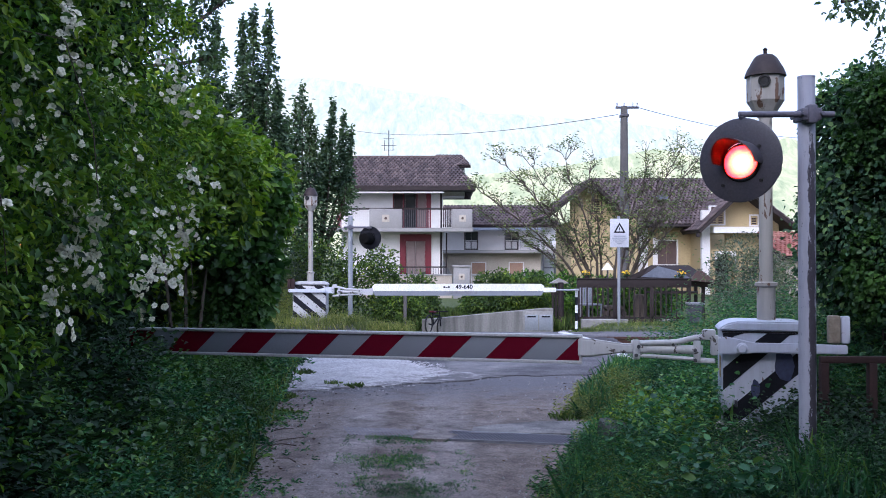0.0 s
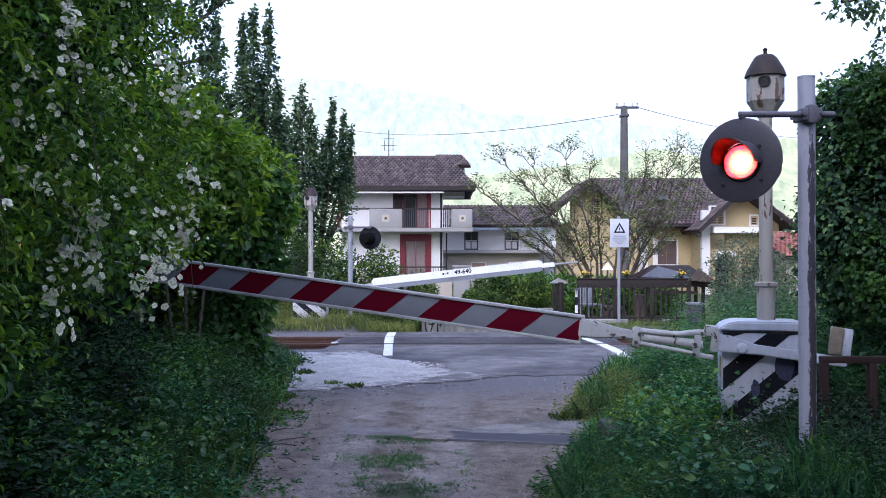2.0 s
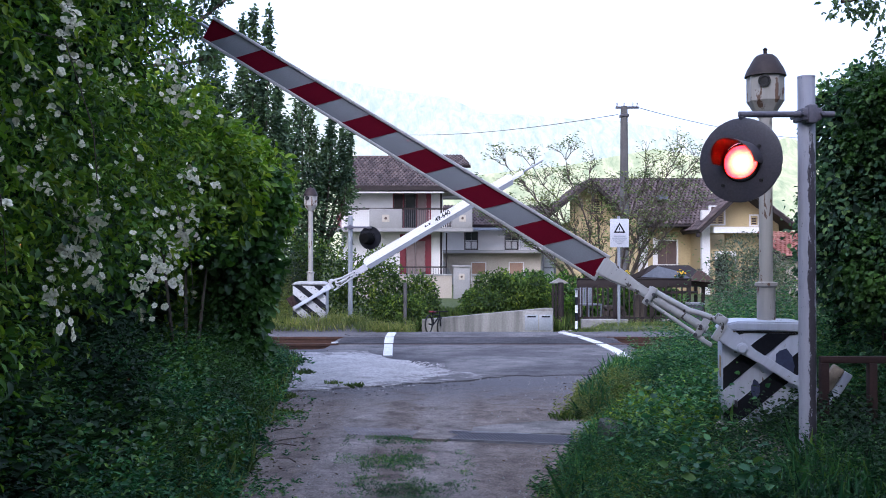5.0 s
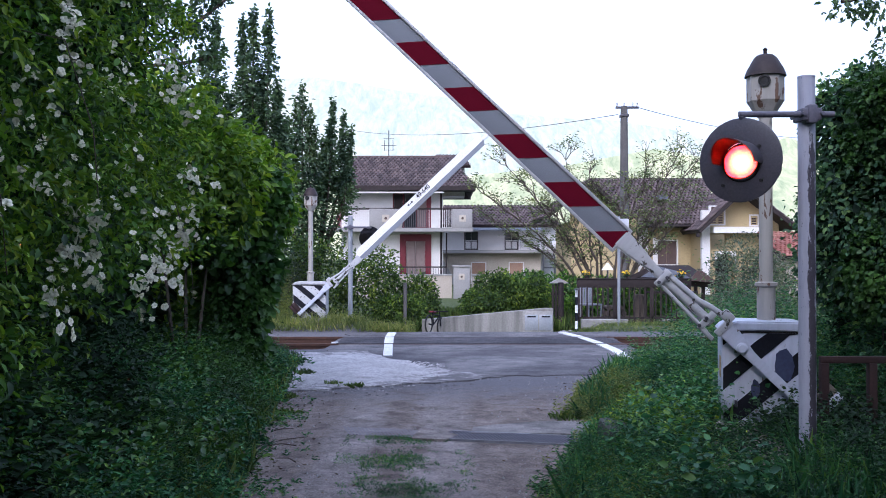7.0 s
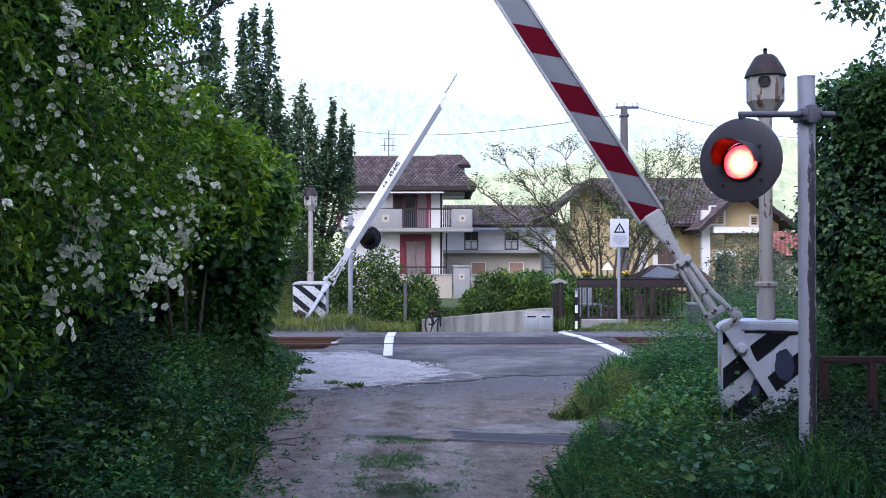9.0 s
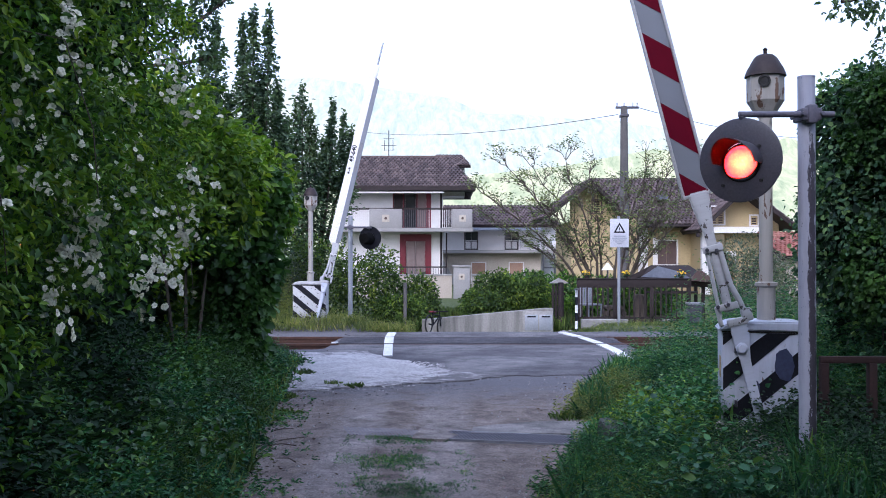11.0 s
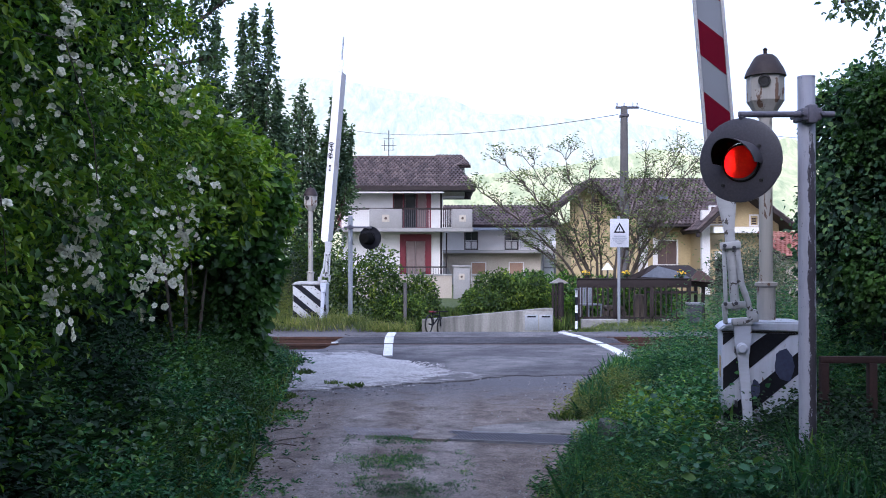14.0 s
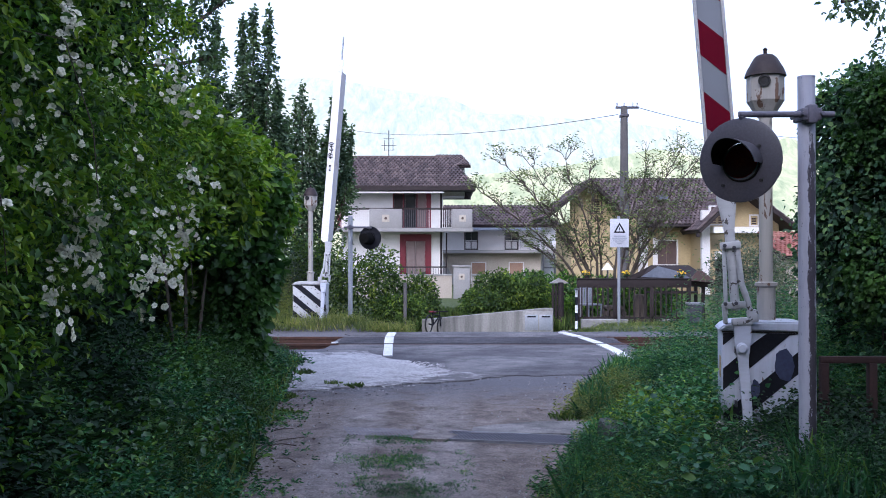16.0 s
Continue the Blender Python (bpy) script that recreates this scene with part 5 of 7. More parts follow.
bush("tree_branch", [(-2.62, 9.5, 4.05, 0.24, 0.3, 0.26), (-2.46, 9.5, 3.72, 0.16, 0.3, 0.2), (-2.36, 9.5, 4.3, 0.2, 0.2, 0.1), (-2.75, 9.5, 3.55, 0.16, 0.3, 0.2), (-2.5, 9.5, 4.38, 0.2, 0.3, 0.14), (-3.0, 9.6, 4.3, 0.3, 0.4, 0.35)], 1250, 0.07, M["leaf_poplar"], 61, "overhanging leafy branch above the hedge against the sky", "tree", shell=0.95, lines=[[(-4.4, 9.9, 0.0), (-4.2, 9.8, 2.6), (-3.4, 9.6, 3.6), (-2.7, 9.5, 3.95), (-2.25, 9.5, 4.32)], [(-3.4, 9.6, 3.6), (-2.8, 9.5, 3.6), (-2.4, 9.5, 3.68)]])
# shrubs behind the far barrier, in front of the house
bush("shrub", [(-4.4, 23.5, 1.2, 1.2, 0.9, 1.2), (-3.2, 24.0, 1.0, 1.0, 0.9, 1.1), (-2.0, 23.6, 0.8, 0.9, 0.8, 0.9), (-1.6, 23.2, 1.1, 0.5, 0.5, 0.8)], 13000, 0.085, M["leaf_hedge"], 25, "overgrown green shrub behind the track", "shrub")
bush("shrub", [(-0.65, 23.8, 0.4, 0.55, 0.5, 0.75), (-1.1, 22.6, 0.2, 0.7, 0.5, 0.45)], 8000, 0.08, M["leaf_hedge"], 26, "small green shrub beside the concrete wall", "shrub")
def uneven(blobs, seed, many, lo=0.14, hi=0.3):
    """Adds small clumps round the skin of a heap, so that its outline is ragged."""
    rng = np.random.default_rng(seed)
    out = list(blobs)
    for _ in range(many):
        x, y, z, rx, ry, rz = blobs[int(rng.integers(len(blobs)))]
        d = unit(rng.normal(size=(1, 3)) + np.array([[0, -0.3, 0.5]]))[0]
        r = rng.uniform(lo, hi)
        out.append((x + d[0] * rx, y + d[1] * ry, z + d[2] * rz, r, r, r * rng.uniform(0.7, 1.3)))
    return out


bush("rounded_bush", uneven([(1.25, 23.2, 0.5, 0.6, 0.6, 0.5), (1.75, 23.4, 0.6, 0.6, 0.6, 0.55), (2.35, 23.4, 0.5, 0.55, 0.6, 0.5), (0.95, 23.0, 0.2, 0.5, 0.5, 0.42)], 5, 22), 16000, 0.075, M["leaf_hedge"], 27, "rounded bright green bush behind the concrete wall", "bush", shell=0.6)
bush("dry_shrub", [(-4.1, 22.4, 1.1, 0.55, 0.4, 1.1), (-3.6, 22.8, 0.8, 0.5, 0.4, 0.9)], 4200, 0.07, M["leaf_olive"], 33, "thin dry greyish shrub beside the far barrier", "shrub", width=0.18, shell=0.9)
bush("garden_shrub", [(2.3, 33.0, 0.3, 0.7, 0.6, 0.6), (3.3, 34.0, 0.4, 0.8, 0.6, 0.7)], 4500, 0.13, M["leaf_rose"], 34, "green garden shrub behind the wall", "shrub", simple=True)
bush("silver_bush", [(7.2, 21.5, 1.0, 0.9, 0.7, 1.1), (7.9, 22.0, 0.8, 0.8, 0.7, 0.9), (6.8, 20.6, 0.4, 0.7, 0.6, 0.6)], 9000, 0.09, M["leaf_olive"], 28, "silvery green bush beside the track", "bush", width=0.25)


# unseen trees added behind the viewer to shade the near lane
bush("tree", [(-4.0, -7.0, 4.5, 2.2, 1.6, 3.0), (-1.0, -8.0, 5.0, 2.2, 1.6, 3.2), (2.2, -8.0, 4.6, 2.2, 1.6, 3.0), (4.8, -6.0, 4.6, 2.0, 2.0, 2.8), (-5.0, -3.0, 5.0, 1.5, 2.2, 1.6), (-4.0, -8.0, 8.5, 2.6, 1.8, 3.2), (-0.5, -8.5, 9.0, 2.6, 1.8, 3.2), (3.0, -8.0, 8.5, 2.6, 1.8, 3.2)], 26000, 0.3, M["leaf_poplar"], 29, "unseen leafy trees added to shade the near lane", "tree", shell=0.7, simple=True, lines=[[(-4.0, -7.0, -0.1), (-4.0, -7.0, 4.0)], [(-1.0, -8.0, -0.1), (-1.0, -8.0, 4.5)], [(2.2, -8.0, -0.1), (2.2, -8.0, 4.2)], [(4.8, -6.0, -0.1), (4.8, -6.0, 4.2)]])
bush("garden_hedge", [(3.2, 24.6, 0.5, 0.8, 0.5, 0.65), (4.4, 25.4, 0.45, 1.0, 0.5, 0.6), (5.8, 25.6, 0.4, 1.0, 0.5, 0.55)], 9000, 0.09, M["leaf_rose"], 30, "dark green garden hedge behind the fence", "hedge")


# ---- walls, fence, sign ----
def concrete_wall():
    w = thing("concrete_wall", (0, 21.5, -0.3), "low sloping concrete retaining wall beside the crossing", "wall")
    bm = slab(bm_new(), [(-0.5, 0.0), (2.61, 0.0), (2.61, 0.69), (2.4, 0.69), (-0.5, 0.42)], -0.1, 0.1)
    bmesh.ops.bevel(bm, geom=list(bm.edges), offset=0.012, segments=1, affect="EDGES")
    part("wall_body", bm, M["wall_concrete"], w, smooth=False)
    bm = box(bm_new(), 1.88, 2.6, -0.125, -0.098, 0.08, 0.62, 0.006)
    part("meter_frame", bm, M["concrete"], w)
    for x in (1.93, 2.27):
        bm = box(bm_new(), x, x + 0.31, -0.14, -0.122, 0.17, 0.54, 0.005)
        d = part("meter_door", bm, M["galvanised"], w, "grey metal meter door")
        bm = box(bm_new(), x + 0.06, x + 0.26, -0.146, -0.138, 0.475, 0.51)
        part("vent", bm, M["black_paint"], d)


concrete_wall()


def fence():
    f = thing("wooden_fence", (3.27, 22.0, 0.0), "dark brown slatted fence with a broad top board beside the track", "fence")
    part("top_board", box(bm_new(), 0.0, 2.76, -0.03, 0.03, 0.86, 1.06, 0.006), M["dark_wood"], f)
    part("coping", box(bm_new(), -0.02, 2.78, -0.06, 0.06, 1.06, 1.085, 0.004), M["dark_wood"], f)
    part("bottom_rail", box(bm_new(), 0.0, 2.76, -0.02, 0.02, 0.1, 0.15, 0.004), M["dark_wood"], f)
    for i in range(4):
        x = 0.02 + i * 0.9
        part("post", box(bm_new(), x - 0.035, x + 0.035, -0.02, 0.05, -0.2, 1.04, 0.005), M["dark_wood"], f)
    me = bpy.data.meshes.new("slat")
    bm = box(bm_new(), -0.016, 0.016, -0.01, 0.01, 0.04, 0.9, 0.0)
    bm.to_mesh(me)
    bm.free()
    me.materials.append(M["dark_wood"])
    for i in range(21):
        share("slat", me, f, pose(0.1 + i * 0.128, -0.035, 0.0))


fence()
tagged(link_mesh("kerb", box(bm_new(), 3.3, 4.4, 21.5, 21.7, -0.1, 0.12, 0.015), M["concrete"]), "low concrete kerb at the foot of the fence", "kerb", kind="structure")


def warning_sign():
    s = thing("warning_sign", (4.14, 21.3, 0.0), "white warning board with black triangle on a grey post", "sign")
    part("post", tube(bm_new(), (0, 0, -0.15), (0, 0, 2.56), 0.035), M["galvanised"], s)
    part("plate", box(bm_new(), -0.21, 0.23, -0.05, -0.036, 1.83, 2.5, 0.006), M["sign_white"], s, "white rectangular plate")
    def tri(r):
        return [(0.01 + r * math.sin(a), 2.25 + r * math.cos(a)) for a in (0, 2.0944, 4.18879)]
    bm = bm_new()
    out, inn = tri(0.165), tri(0.098)
    for i in range(3):
        j = (i + 1) % 3
        slab(bm, [out[i], out[j], inn[j], inn[i]], -0.056, -0.05)
    part("triangle", bm, M["black_paint"], s, "black triangle outline", smooth=False)
    bm = box(bm_new(), 0.002, 0.018, -0.056, -0.05, 2.225, 2.295)
    box(bm, 0.002, 0.018, -0.056, -0.05, 2.195, 2.211)
    part("exclamation_mark", bm, M["black_paint"], s, smooth=False)
    for k, (a, b) in enumerate(((-0.13, 0.15), (-0.16, 0.18), (-0.15, 0.17), (-0.1, 0.12), (-0.05, 0.07))):
        z = 2.08 - 0.045 * k
        part("print_bar", box(bm_new(), a, b, -0.0545, -0.05, z, z + 0.02), M["sign_grey"], s, smooth=False)


warning_sign()


# ---- distance ----
def hills():
    def ridge(name, y, depth, pts, material, seed, label, rough_amp):
        xs = np.linspace(pts[0][0], pts[-1][0], 220)
        zs = np.interp(xs, [p[0] for p in pts], [p[1] for p in pts])
        rows = 26
        verts, faces = [], []
        for j in range(rows):
            t = j / (rows - 1)
            for x, z in zip(xs, zs):
                n = noise.fractal(Vector((x * 0.004, t * 3.0, seed)), 0.9, 2.1, 6) * rough_amp
                g = noise.ridged_multi_fractal(Vector((x * 0.0035, t * 0.6, seed + 4)), 0.9, 2.0, 5, 0.9, 2.0) * rough_amp * 0.5
                verts.append((x, y - depth * (1 - t), -10 + (z + 10) * t ** 0.8 + (n * 0.5 + g - rough_amp * 0.6) * math.sin(min(1.0, t * 1.02) * 3.14159) ** 0.5 + n * 0.06))
        k = len(xs)
        for j in range(rows - 1):
            for i in range(k - 1):
                faces.append((j * k + i, j * k + i + 1, (j + 1) * k + i + 1, (j + 1) * k + i))
        me = bpy.data.meshes.new(name)
        me.from_pydata(verts, [], faces)
        me.polygons.foreach_set("use_smooth", [True] * len(me.polygons))
        me.materials.append(material)
        return tagged(new(name, me), label, "mountain", kind="structure")

    # haze and sunlight are put into the slopes' own emitted colours
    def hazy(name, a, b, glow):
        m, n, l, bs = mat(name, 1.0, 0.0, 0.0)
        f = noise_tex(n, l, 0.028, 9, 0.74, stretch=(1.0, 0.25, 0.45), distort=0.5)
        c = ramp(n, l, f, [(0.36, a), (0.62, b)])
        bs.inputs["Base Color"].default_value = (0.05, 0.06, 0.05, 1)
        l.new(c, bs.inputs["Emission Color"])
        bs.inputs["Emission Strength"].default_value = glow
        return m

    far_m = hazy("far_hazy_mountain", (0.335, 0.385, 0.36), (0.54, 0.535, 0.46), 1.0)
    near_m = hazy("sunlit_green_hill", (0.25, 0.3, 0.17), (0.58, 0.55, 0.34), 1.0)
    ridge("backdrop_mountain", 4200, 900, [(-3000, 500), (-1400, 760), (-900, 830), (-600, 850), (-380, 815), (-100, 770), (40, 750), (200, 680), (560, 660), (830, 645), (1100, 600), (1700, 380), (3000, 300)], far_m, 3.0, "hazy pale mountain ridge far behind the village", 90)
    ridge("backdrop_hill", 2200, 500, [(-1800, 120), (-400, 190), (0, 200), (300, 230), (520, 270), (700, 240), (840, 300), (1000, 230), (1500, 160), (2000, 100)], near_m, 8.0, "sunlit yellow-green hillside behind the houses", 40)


hills()




# ---- houses ----
def pierced_wall(name, parent, x0, x1, z0, z1, y, thick, holes, material, label=""):
    """A wall along x with openings (xa, xb, za, zb) through it."""
    xs = sorted({x0, x1, *[h[0] for h in holes], *[h[1] for h in holes]})
    zs = sorted({z0, z1, *[h[2] for h in holes], *[h[3] for h in holes]})
    bm = bm_new()
    for a, b in zip(xs, xs[1:]):
        for c, d in zip(zs, zs[1:]):
            mx, mz = (a + b) / 2, (c + d) / 2
            if not any(h[0] < mx < h[1] and h[2] < mz < h[3] for h in holes):
                box(bm, a, b, y, y + thick, c, d)
    bmesh.ops.remove_doubles(bm, verts=list(bm.verts), dist=1e-5)
    return part(name, bm, material, parent, label, smooth=False)


def window(parent, xa, xb, za, zb, y, frame_mat, fill, leaves=2, bars=0, proud=0.0, name="window"):
    """Frame round an opening, with leaves (shutters or panes) set back in it."""
    t = 0.07
    bm = bm_new()
    box(bm, xa, xa + t, y - proud, y + 0.2, za, zb)
    box(bm, xb - t, xb, y - proud, y + 0.2, za, zb)
    box(bm, xa + t, xb - t, y - proud, y + 0.2, zb - t, zb)
    box(bm, xa + t, xb - t, y - proud, y + 0.2, za, za + t)
    w = part(name, bm, frame_mat, parent, smooth=False)
    step = (xb - xa - 2 * t) / leaves
    for i in range(leaves):
        a = xa + t + i * step
        bm = box(bm_new(), a + 0.012, a + step - 0.012, y + 0.08, y + 0.13, za + t, zb - t)
        s = part("shutter" if fill is not M["glass"] else "pane", bm, fill, w, smooth=False)
        if fill is not M["glass"]:
            bm = bm_new()
            n = int((zb - za - 2 * t) / 0.12)
            for k in range(n):
                z = za + t + 0.03 + k * 0.12
                box(bm, a + 0.06, a + step - 0.06, y + 0.065, y + 0.082, z, z + 0.08)
            part("louvres", bm, fill, s, smooth=False)
    for k in range(bars):
        z = za + (zb - za) * (k + 1) / (bars + 1)
        part("glazing_bar", box(bm_new(), xa + t, xb - t, y + 0.05, y + 0.09, z - 0.025, z + 0.025), M["plaster_white"], w, smooth=False)
    return w


def tiles(parent, e0, e1, r1, r0, material, pitch=0.21, course=0.3):
    """Clay tiles over a roof plane between its eave e0-e1 and its ridge r0-r1, each with a round back."""
    e0, e1, r0, r1 = (Vector(p) for p in (e0, e1, r0, r1))
    along = (e1 - e0).normalized()
    nor = along.cross(r0 - e0).normalized()
    up = nor.cross(along)
    rise = (r0 - e0).dot(up)
    off0, off1 = (r0 - e0).dot(along), (r1 - e0).dot(along)
    length = (e1 - e0).length
    V, F = [], []
    rng = np.random.default_rng(7)
    for j in range(int(rise / course) + 1):
        s0, s1 = j * course, min((j + 1) * course + 0.04, rise)
        lo, hi = off0 * s0 / rise, length + (off1 - length) * s0 / rise
        k = int(math.floor(lo / pitch)) - 1
        half = 0.5 * (j % 2)
        while (k + half) * pitch < hi:
            a, b = max((k + half) * pitch, lo), min((k + 1 + half) * pitch, hi)
            k += 1
            if b - a < 0.06:
                continue
            lift = 0.03 + 0.012 * rng.random()
            base = len(V)
            for s, h in ((s0, lift + 0.03), (s1, lift)):
                for q, zz in ((a, 0.0), (a + (b - a) * 0.22, 0.055), (a + (b - a) * 0.5, 0.075), (a + (b - a) * 0.78, 0.055), (b - 0.02, 0.0)):
                    V.append(e0 + along * q + up * s + nor * (h + zz - 0.02))
            for i in range(4):
                F.append((base + i, base + i + 1, base + 6 + i, base + 5 + i))
            F.append((base + 4, base + 3, base + 2, base + 1, base))
    me = bpy.data.meshes.new("roof_tiles")
    me.from_pydata([tuple(v) for v in V], [], F)
    me.materials.append(material)
    ob = new("roof_tiles", me)
    ob.parent = parent
    return tagged(ob, "weathered round clay tiles", kind="stuff")


def tile_material(name, a, b, c):
    m, n, l, bs = mat(name, 0.85, 0.0, 0.25)
    geo = n.new("ShaderNodeNewGeometry")
    col = ramp(n, l, geo.outputs["Random Per Island"], [(0.0, a), (0.6, b), (1.0, c)])
    big = noise_tex(n, l, 0.9, 4)
    l.new(mixc(n, l, 1.0, col, ramp(n, l, big, [(0.3, (0.7, 0.7, 0.72)), (0.7, (1.2, 1.15, 1.1))]), "MULTIPLY"), bs.inputs["Base Color"])
    return m


M["tiles_brown"] = tile_material("brown_tiles", (0.062, 0.047, 0.05), (0.095, 0.074, 0.076), (0.14, 0.11, 0.108))
M["tiles_red"] = tile_material("red_tiles", (0.2, 0.075, 0.06), (0.28, 0.12, 0.1), (0.34, 0.18, 0.15))


def roof_plane(parent, e0, e1, r1, r0, name="roof"):
    bm = bm_new()
    a = [Vector(p) for p in (e0, e1, r1, r0)]
    if (a[2] - a[3]).length < 0.01:
        a = a[:3]
    nor = (a[1] - a[0]).cross(a[-1] - a[0]).normalized()
    top = [bm.verts.new(p) for p in a]
    low = [bm.verts.new(p - nor * 0.16) for p in a]
    bm.faces.new(top)
    bm.faces.new(low[::-1])
    k = len(a)
    for i in range(k):
        bm.faces.new((top[i], low[i], low[(i + 1) % k], top[(i + 1) % k]))
    bmesh.ops.recalc_face_normals(bm, faces=list(bm.faces))
    return part(name, bm, M["eave_wood"], parent, smooth=False)


def balusters(parent, x0, x1, y, z0, z1, material, step=0.12, name="baluster"):
    me = bpy.data.meshes.new(name)
    bm = box(bm_new(), -0.014, 0.014, -0.014, 0.014, 0, z1 - z0)
    bm.to_mesh(me)
    bm.free()
    me.materials.append(material)
    n = int((x1 - x0) / step)
    for i in range(n + 1):
        share(name, me, parent, pose(x0 + (x1 - x0) * i / n, y, z0))
    part("handrail", box(bm_new(), x0 - 0.03, x1 + 0.03, y - 0.03, y + 0.03, z1, z1 + 0.05), M["dark_wood"], parent, smooth=False)


def plaque(parent, x, y, z, r=0.2):
    p = part("plaque", box(bm_new(), x - r, x + r, y - 0.03, y, z - r, z + r), M["plaster_beige"], parent, "small square ceramic plaque", smooth=False)
    part("plaque_motif", lathe(bm_new(), [(r * 0.4, 0), (r * 0.4, 0.012)], 8, pose(x, y - 0.03, z, 90)), M["shutter"], p)


def white_house():
    h = thing("house", Matrix.Identity(4), "white two-storey house with brown tiled roof and concrete balconies", "house", "village houses")
    y = 57.0
    up, low = (-3.17, -0.75, 3.5, 5.72), (-2.72, -0.74, 0.45, 3.12)
    pierced_wall("wall", h, -6.4, 0.0, -0.4, 5.8, y, 0.3, [up, low], M["plaster_white"])
    part("wall", box(bm_new(), -6.4, -6.1, y + 0.3, 64, -0.4, 5.8), M["plaster_white"], h, smooth=False)
    part("wall", box(bm_new(), -6.1, 0.0, 63.7, 64, -0.4, 5.8), M["plaster_white"], h, smooth=False)
    part("wall", box(bm_new(), -0.3, 0.0, y + 0.3, 63.7, -0.4, 5.8), M["plaster_white"], h, smooth=False)
    part("upper_floor", box(bm_new(), -6.1, -0.3, y + 0.3, 63.7, 3.2, 3.4), M["plaster_white"], h, smooth=False)
    # upper opening: dark doorway, brown shutter, red jamb
    window(h, -3.17, -2.46, 3.5, 5.72, y, M["frame_red"], M["shutter_dark"], 1)
    window(h, -2.46, -1.67, 3.5, 5.72, y, M["shutter_dark"], M["glass"], 1, 0)
    window(h, -1.67, -0.98, 3.5, 5.72, y, M["frame_red"], M["shutter_pale"], 1)
    part("jamb", box(bm_new(), -0.98, -0.75, y - 0.05, y + 0.2, 3.5, 5.72), M["frame_red"], h, "dark red door jamb", smooth=False)
    part("jamb", box(bm_new(), -6.66, -6.42, y + 0.1, y + 0.3, 3.5, 5.75), M["frame_red"], h, "dark red door jamb", smooth=False)
    # lower door with a broad red surround
    for q in ((-2.72, -2.4, 0.45, 3.12), (-1.06, -0.74, 0.45, 3.12), (-2.4, -1.06, 2.75, 3.12)):
        part("surround", box(bm_new(), q[0], q[1], y - 0.06, y + 0.2, q[2], q[3]), M["frame_red"], h, "dark red door surround", smooth=False)
    window(h, -2.4, -1.06, 0.45, 2.75, y, M["frame_red"], M["shutter_pale"], 2, name="door")
    # roof: hipped at the ends, plus a rear wing
    e0, e1, r1, r0 = (-7.0, 55.4, 5.98), (2.0, 55.4, 5.98), (0.35, 60.0, 8.3), (-6.1, 60.0, 8.3)
    roof_plane(h, e0, e1, r1, r0)
    tiles(h, e0, e1, r1, r0, M["tiles_brown"], 0.24, 0.34)
    roof_plane(h, e1, (2.0, 65.0, 5.98), r1, r1)
    roof_plane(h, (-7.0, 65, 5.98), e0, r0, r0)
    roof_plane(h, (2.0, 65.0, 5.98), (-7, 65, 5.98), r0, r1)
    part("ridge_cap", tube(bm_new(), (-6.15, 60, 8.33), (0.4, 60, 8.33), 0.1, seg=8), M["roof_tile"], h)
    part("fascia", box(bm_new(), -7.0, 2.0, 55.34, 55.42, 5.78, 6.02), M["eave_wood"], h, "dark brown fascia board", smooth=False)
    part("soffit", box(bm_new(), -7.0, 2.0, 55.42, y, 5.8, 5.84), M["eave_wood"], h, smooth=False)
    part("awning_rail", box(bm_new(), -6.6, 0.05, 55.45, 55.6, 5.6, 5.7, 0.02), M["plaster_white"], h, "white rolled awning")
    part("rear_wing", box(bm_new(), -0.3, 1.5, 62.5, 66, 5.9, 7.9), M["plaster_white"], h, smooth=False)
    roof_plane(h, (-0.8, 61.8, 7.95), (1.9, 61.8, 7.95), (1.3, 64.5, 8.95), (-0.5, 64.5, 8.95))
    tiles(h, (-0.8, 61.8, 7.95), (1.9, 61.8, 7.95), (1.3, 64.5, 8.95), (-0.5, 64.5, 8.95), M["tiles_brown"], 0.24, 0.34)
    part("downpipe", tube(bm_new(), (-0.12, 56.9, -0.3), (-0.12, 56.9, 5.75), 0.06, seg=8), M["eave_wood"], h)
    part("downpipe", tube(bm_new(), (0.22, 56.85, -0.3), (0.22, 56.85, 3.2), 0.05, seg=8), M["eave_wood"], h)
    # balcony
    b = part("balcony", box(bm_new(), -7.4, 1.85, 55.3, 57.0, 3.24, 3.47), M["balcony_grey"], h, "grey concrete balcony slab", smooth=False)
    for xa, xb in ((-4.5, -2.5), (0.55, 1.8)):
        p = part("parapet", box(bm_new(), xa, xb, 55.3, 55.42, 3.47, 4.62, 0.02), M["balcony_grey"], b, "grey concrete parapet panel")
    plaque(h, -3.5, 55.3, 4.05, 0.22)
    plaque(h, 1.2, 55.3, 4.05, 0.2)
    part("balcony_rail", box(bm_new(), -6.4, 1.85, 55.28, 55.36, 4.64, 4.69), M["dark_wood"], b, "thin dark handrail along the balcony", smooth=False)
    balusters(b, -6.3, -4.55, 55.36, 3.47, 4.58, M["plaster_white"])
    balusters(b, -2.44, -0.95, 55.36, 3.47, 4.58, M["dark_steel"])
    balusters(b, -0.85, 0.5, 55.36, 3.47, 4.58, M["plaster_white"], 0.13)
    # ground-floor railing
    r = part("lower_railing", box(bm_new(), -3.0, 0.2, 55.9, 55.98, 1.02, 1.1), M["dark_wood"], h, smooth=False)
    balusters(r, -3.0, 0.2, 55.94, 0.0, 1.02, M["dark_steel"], 0.16)
    return h


white_house()


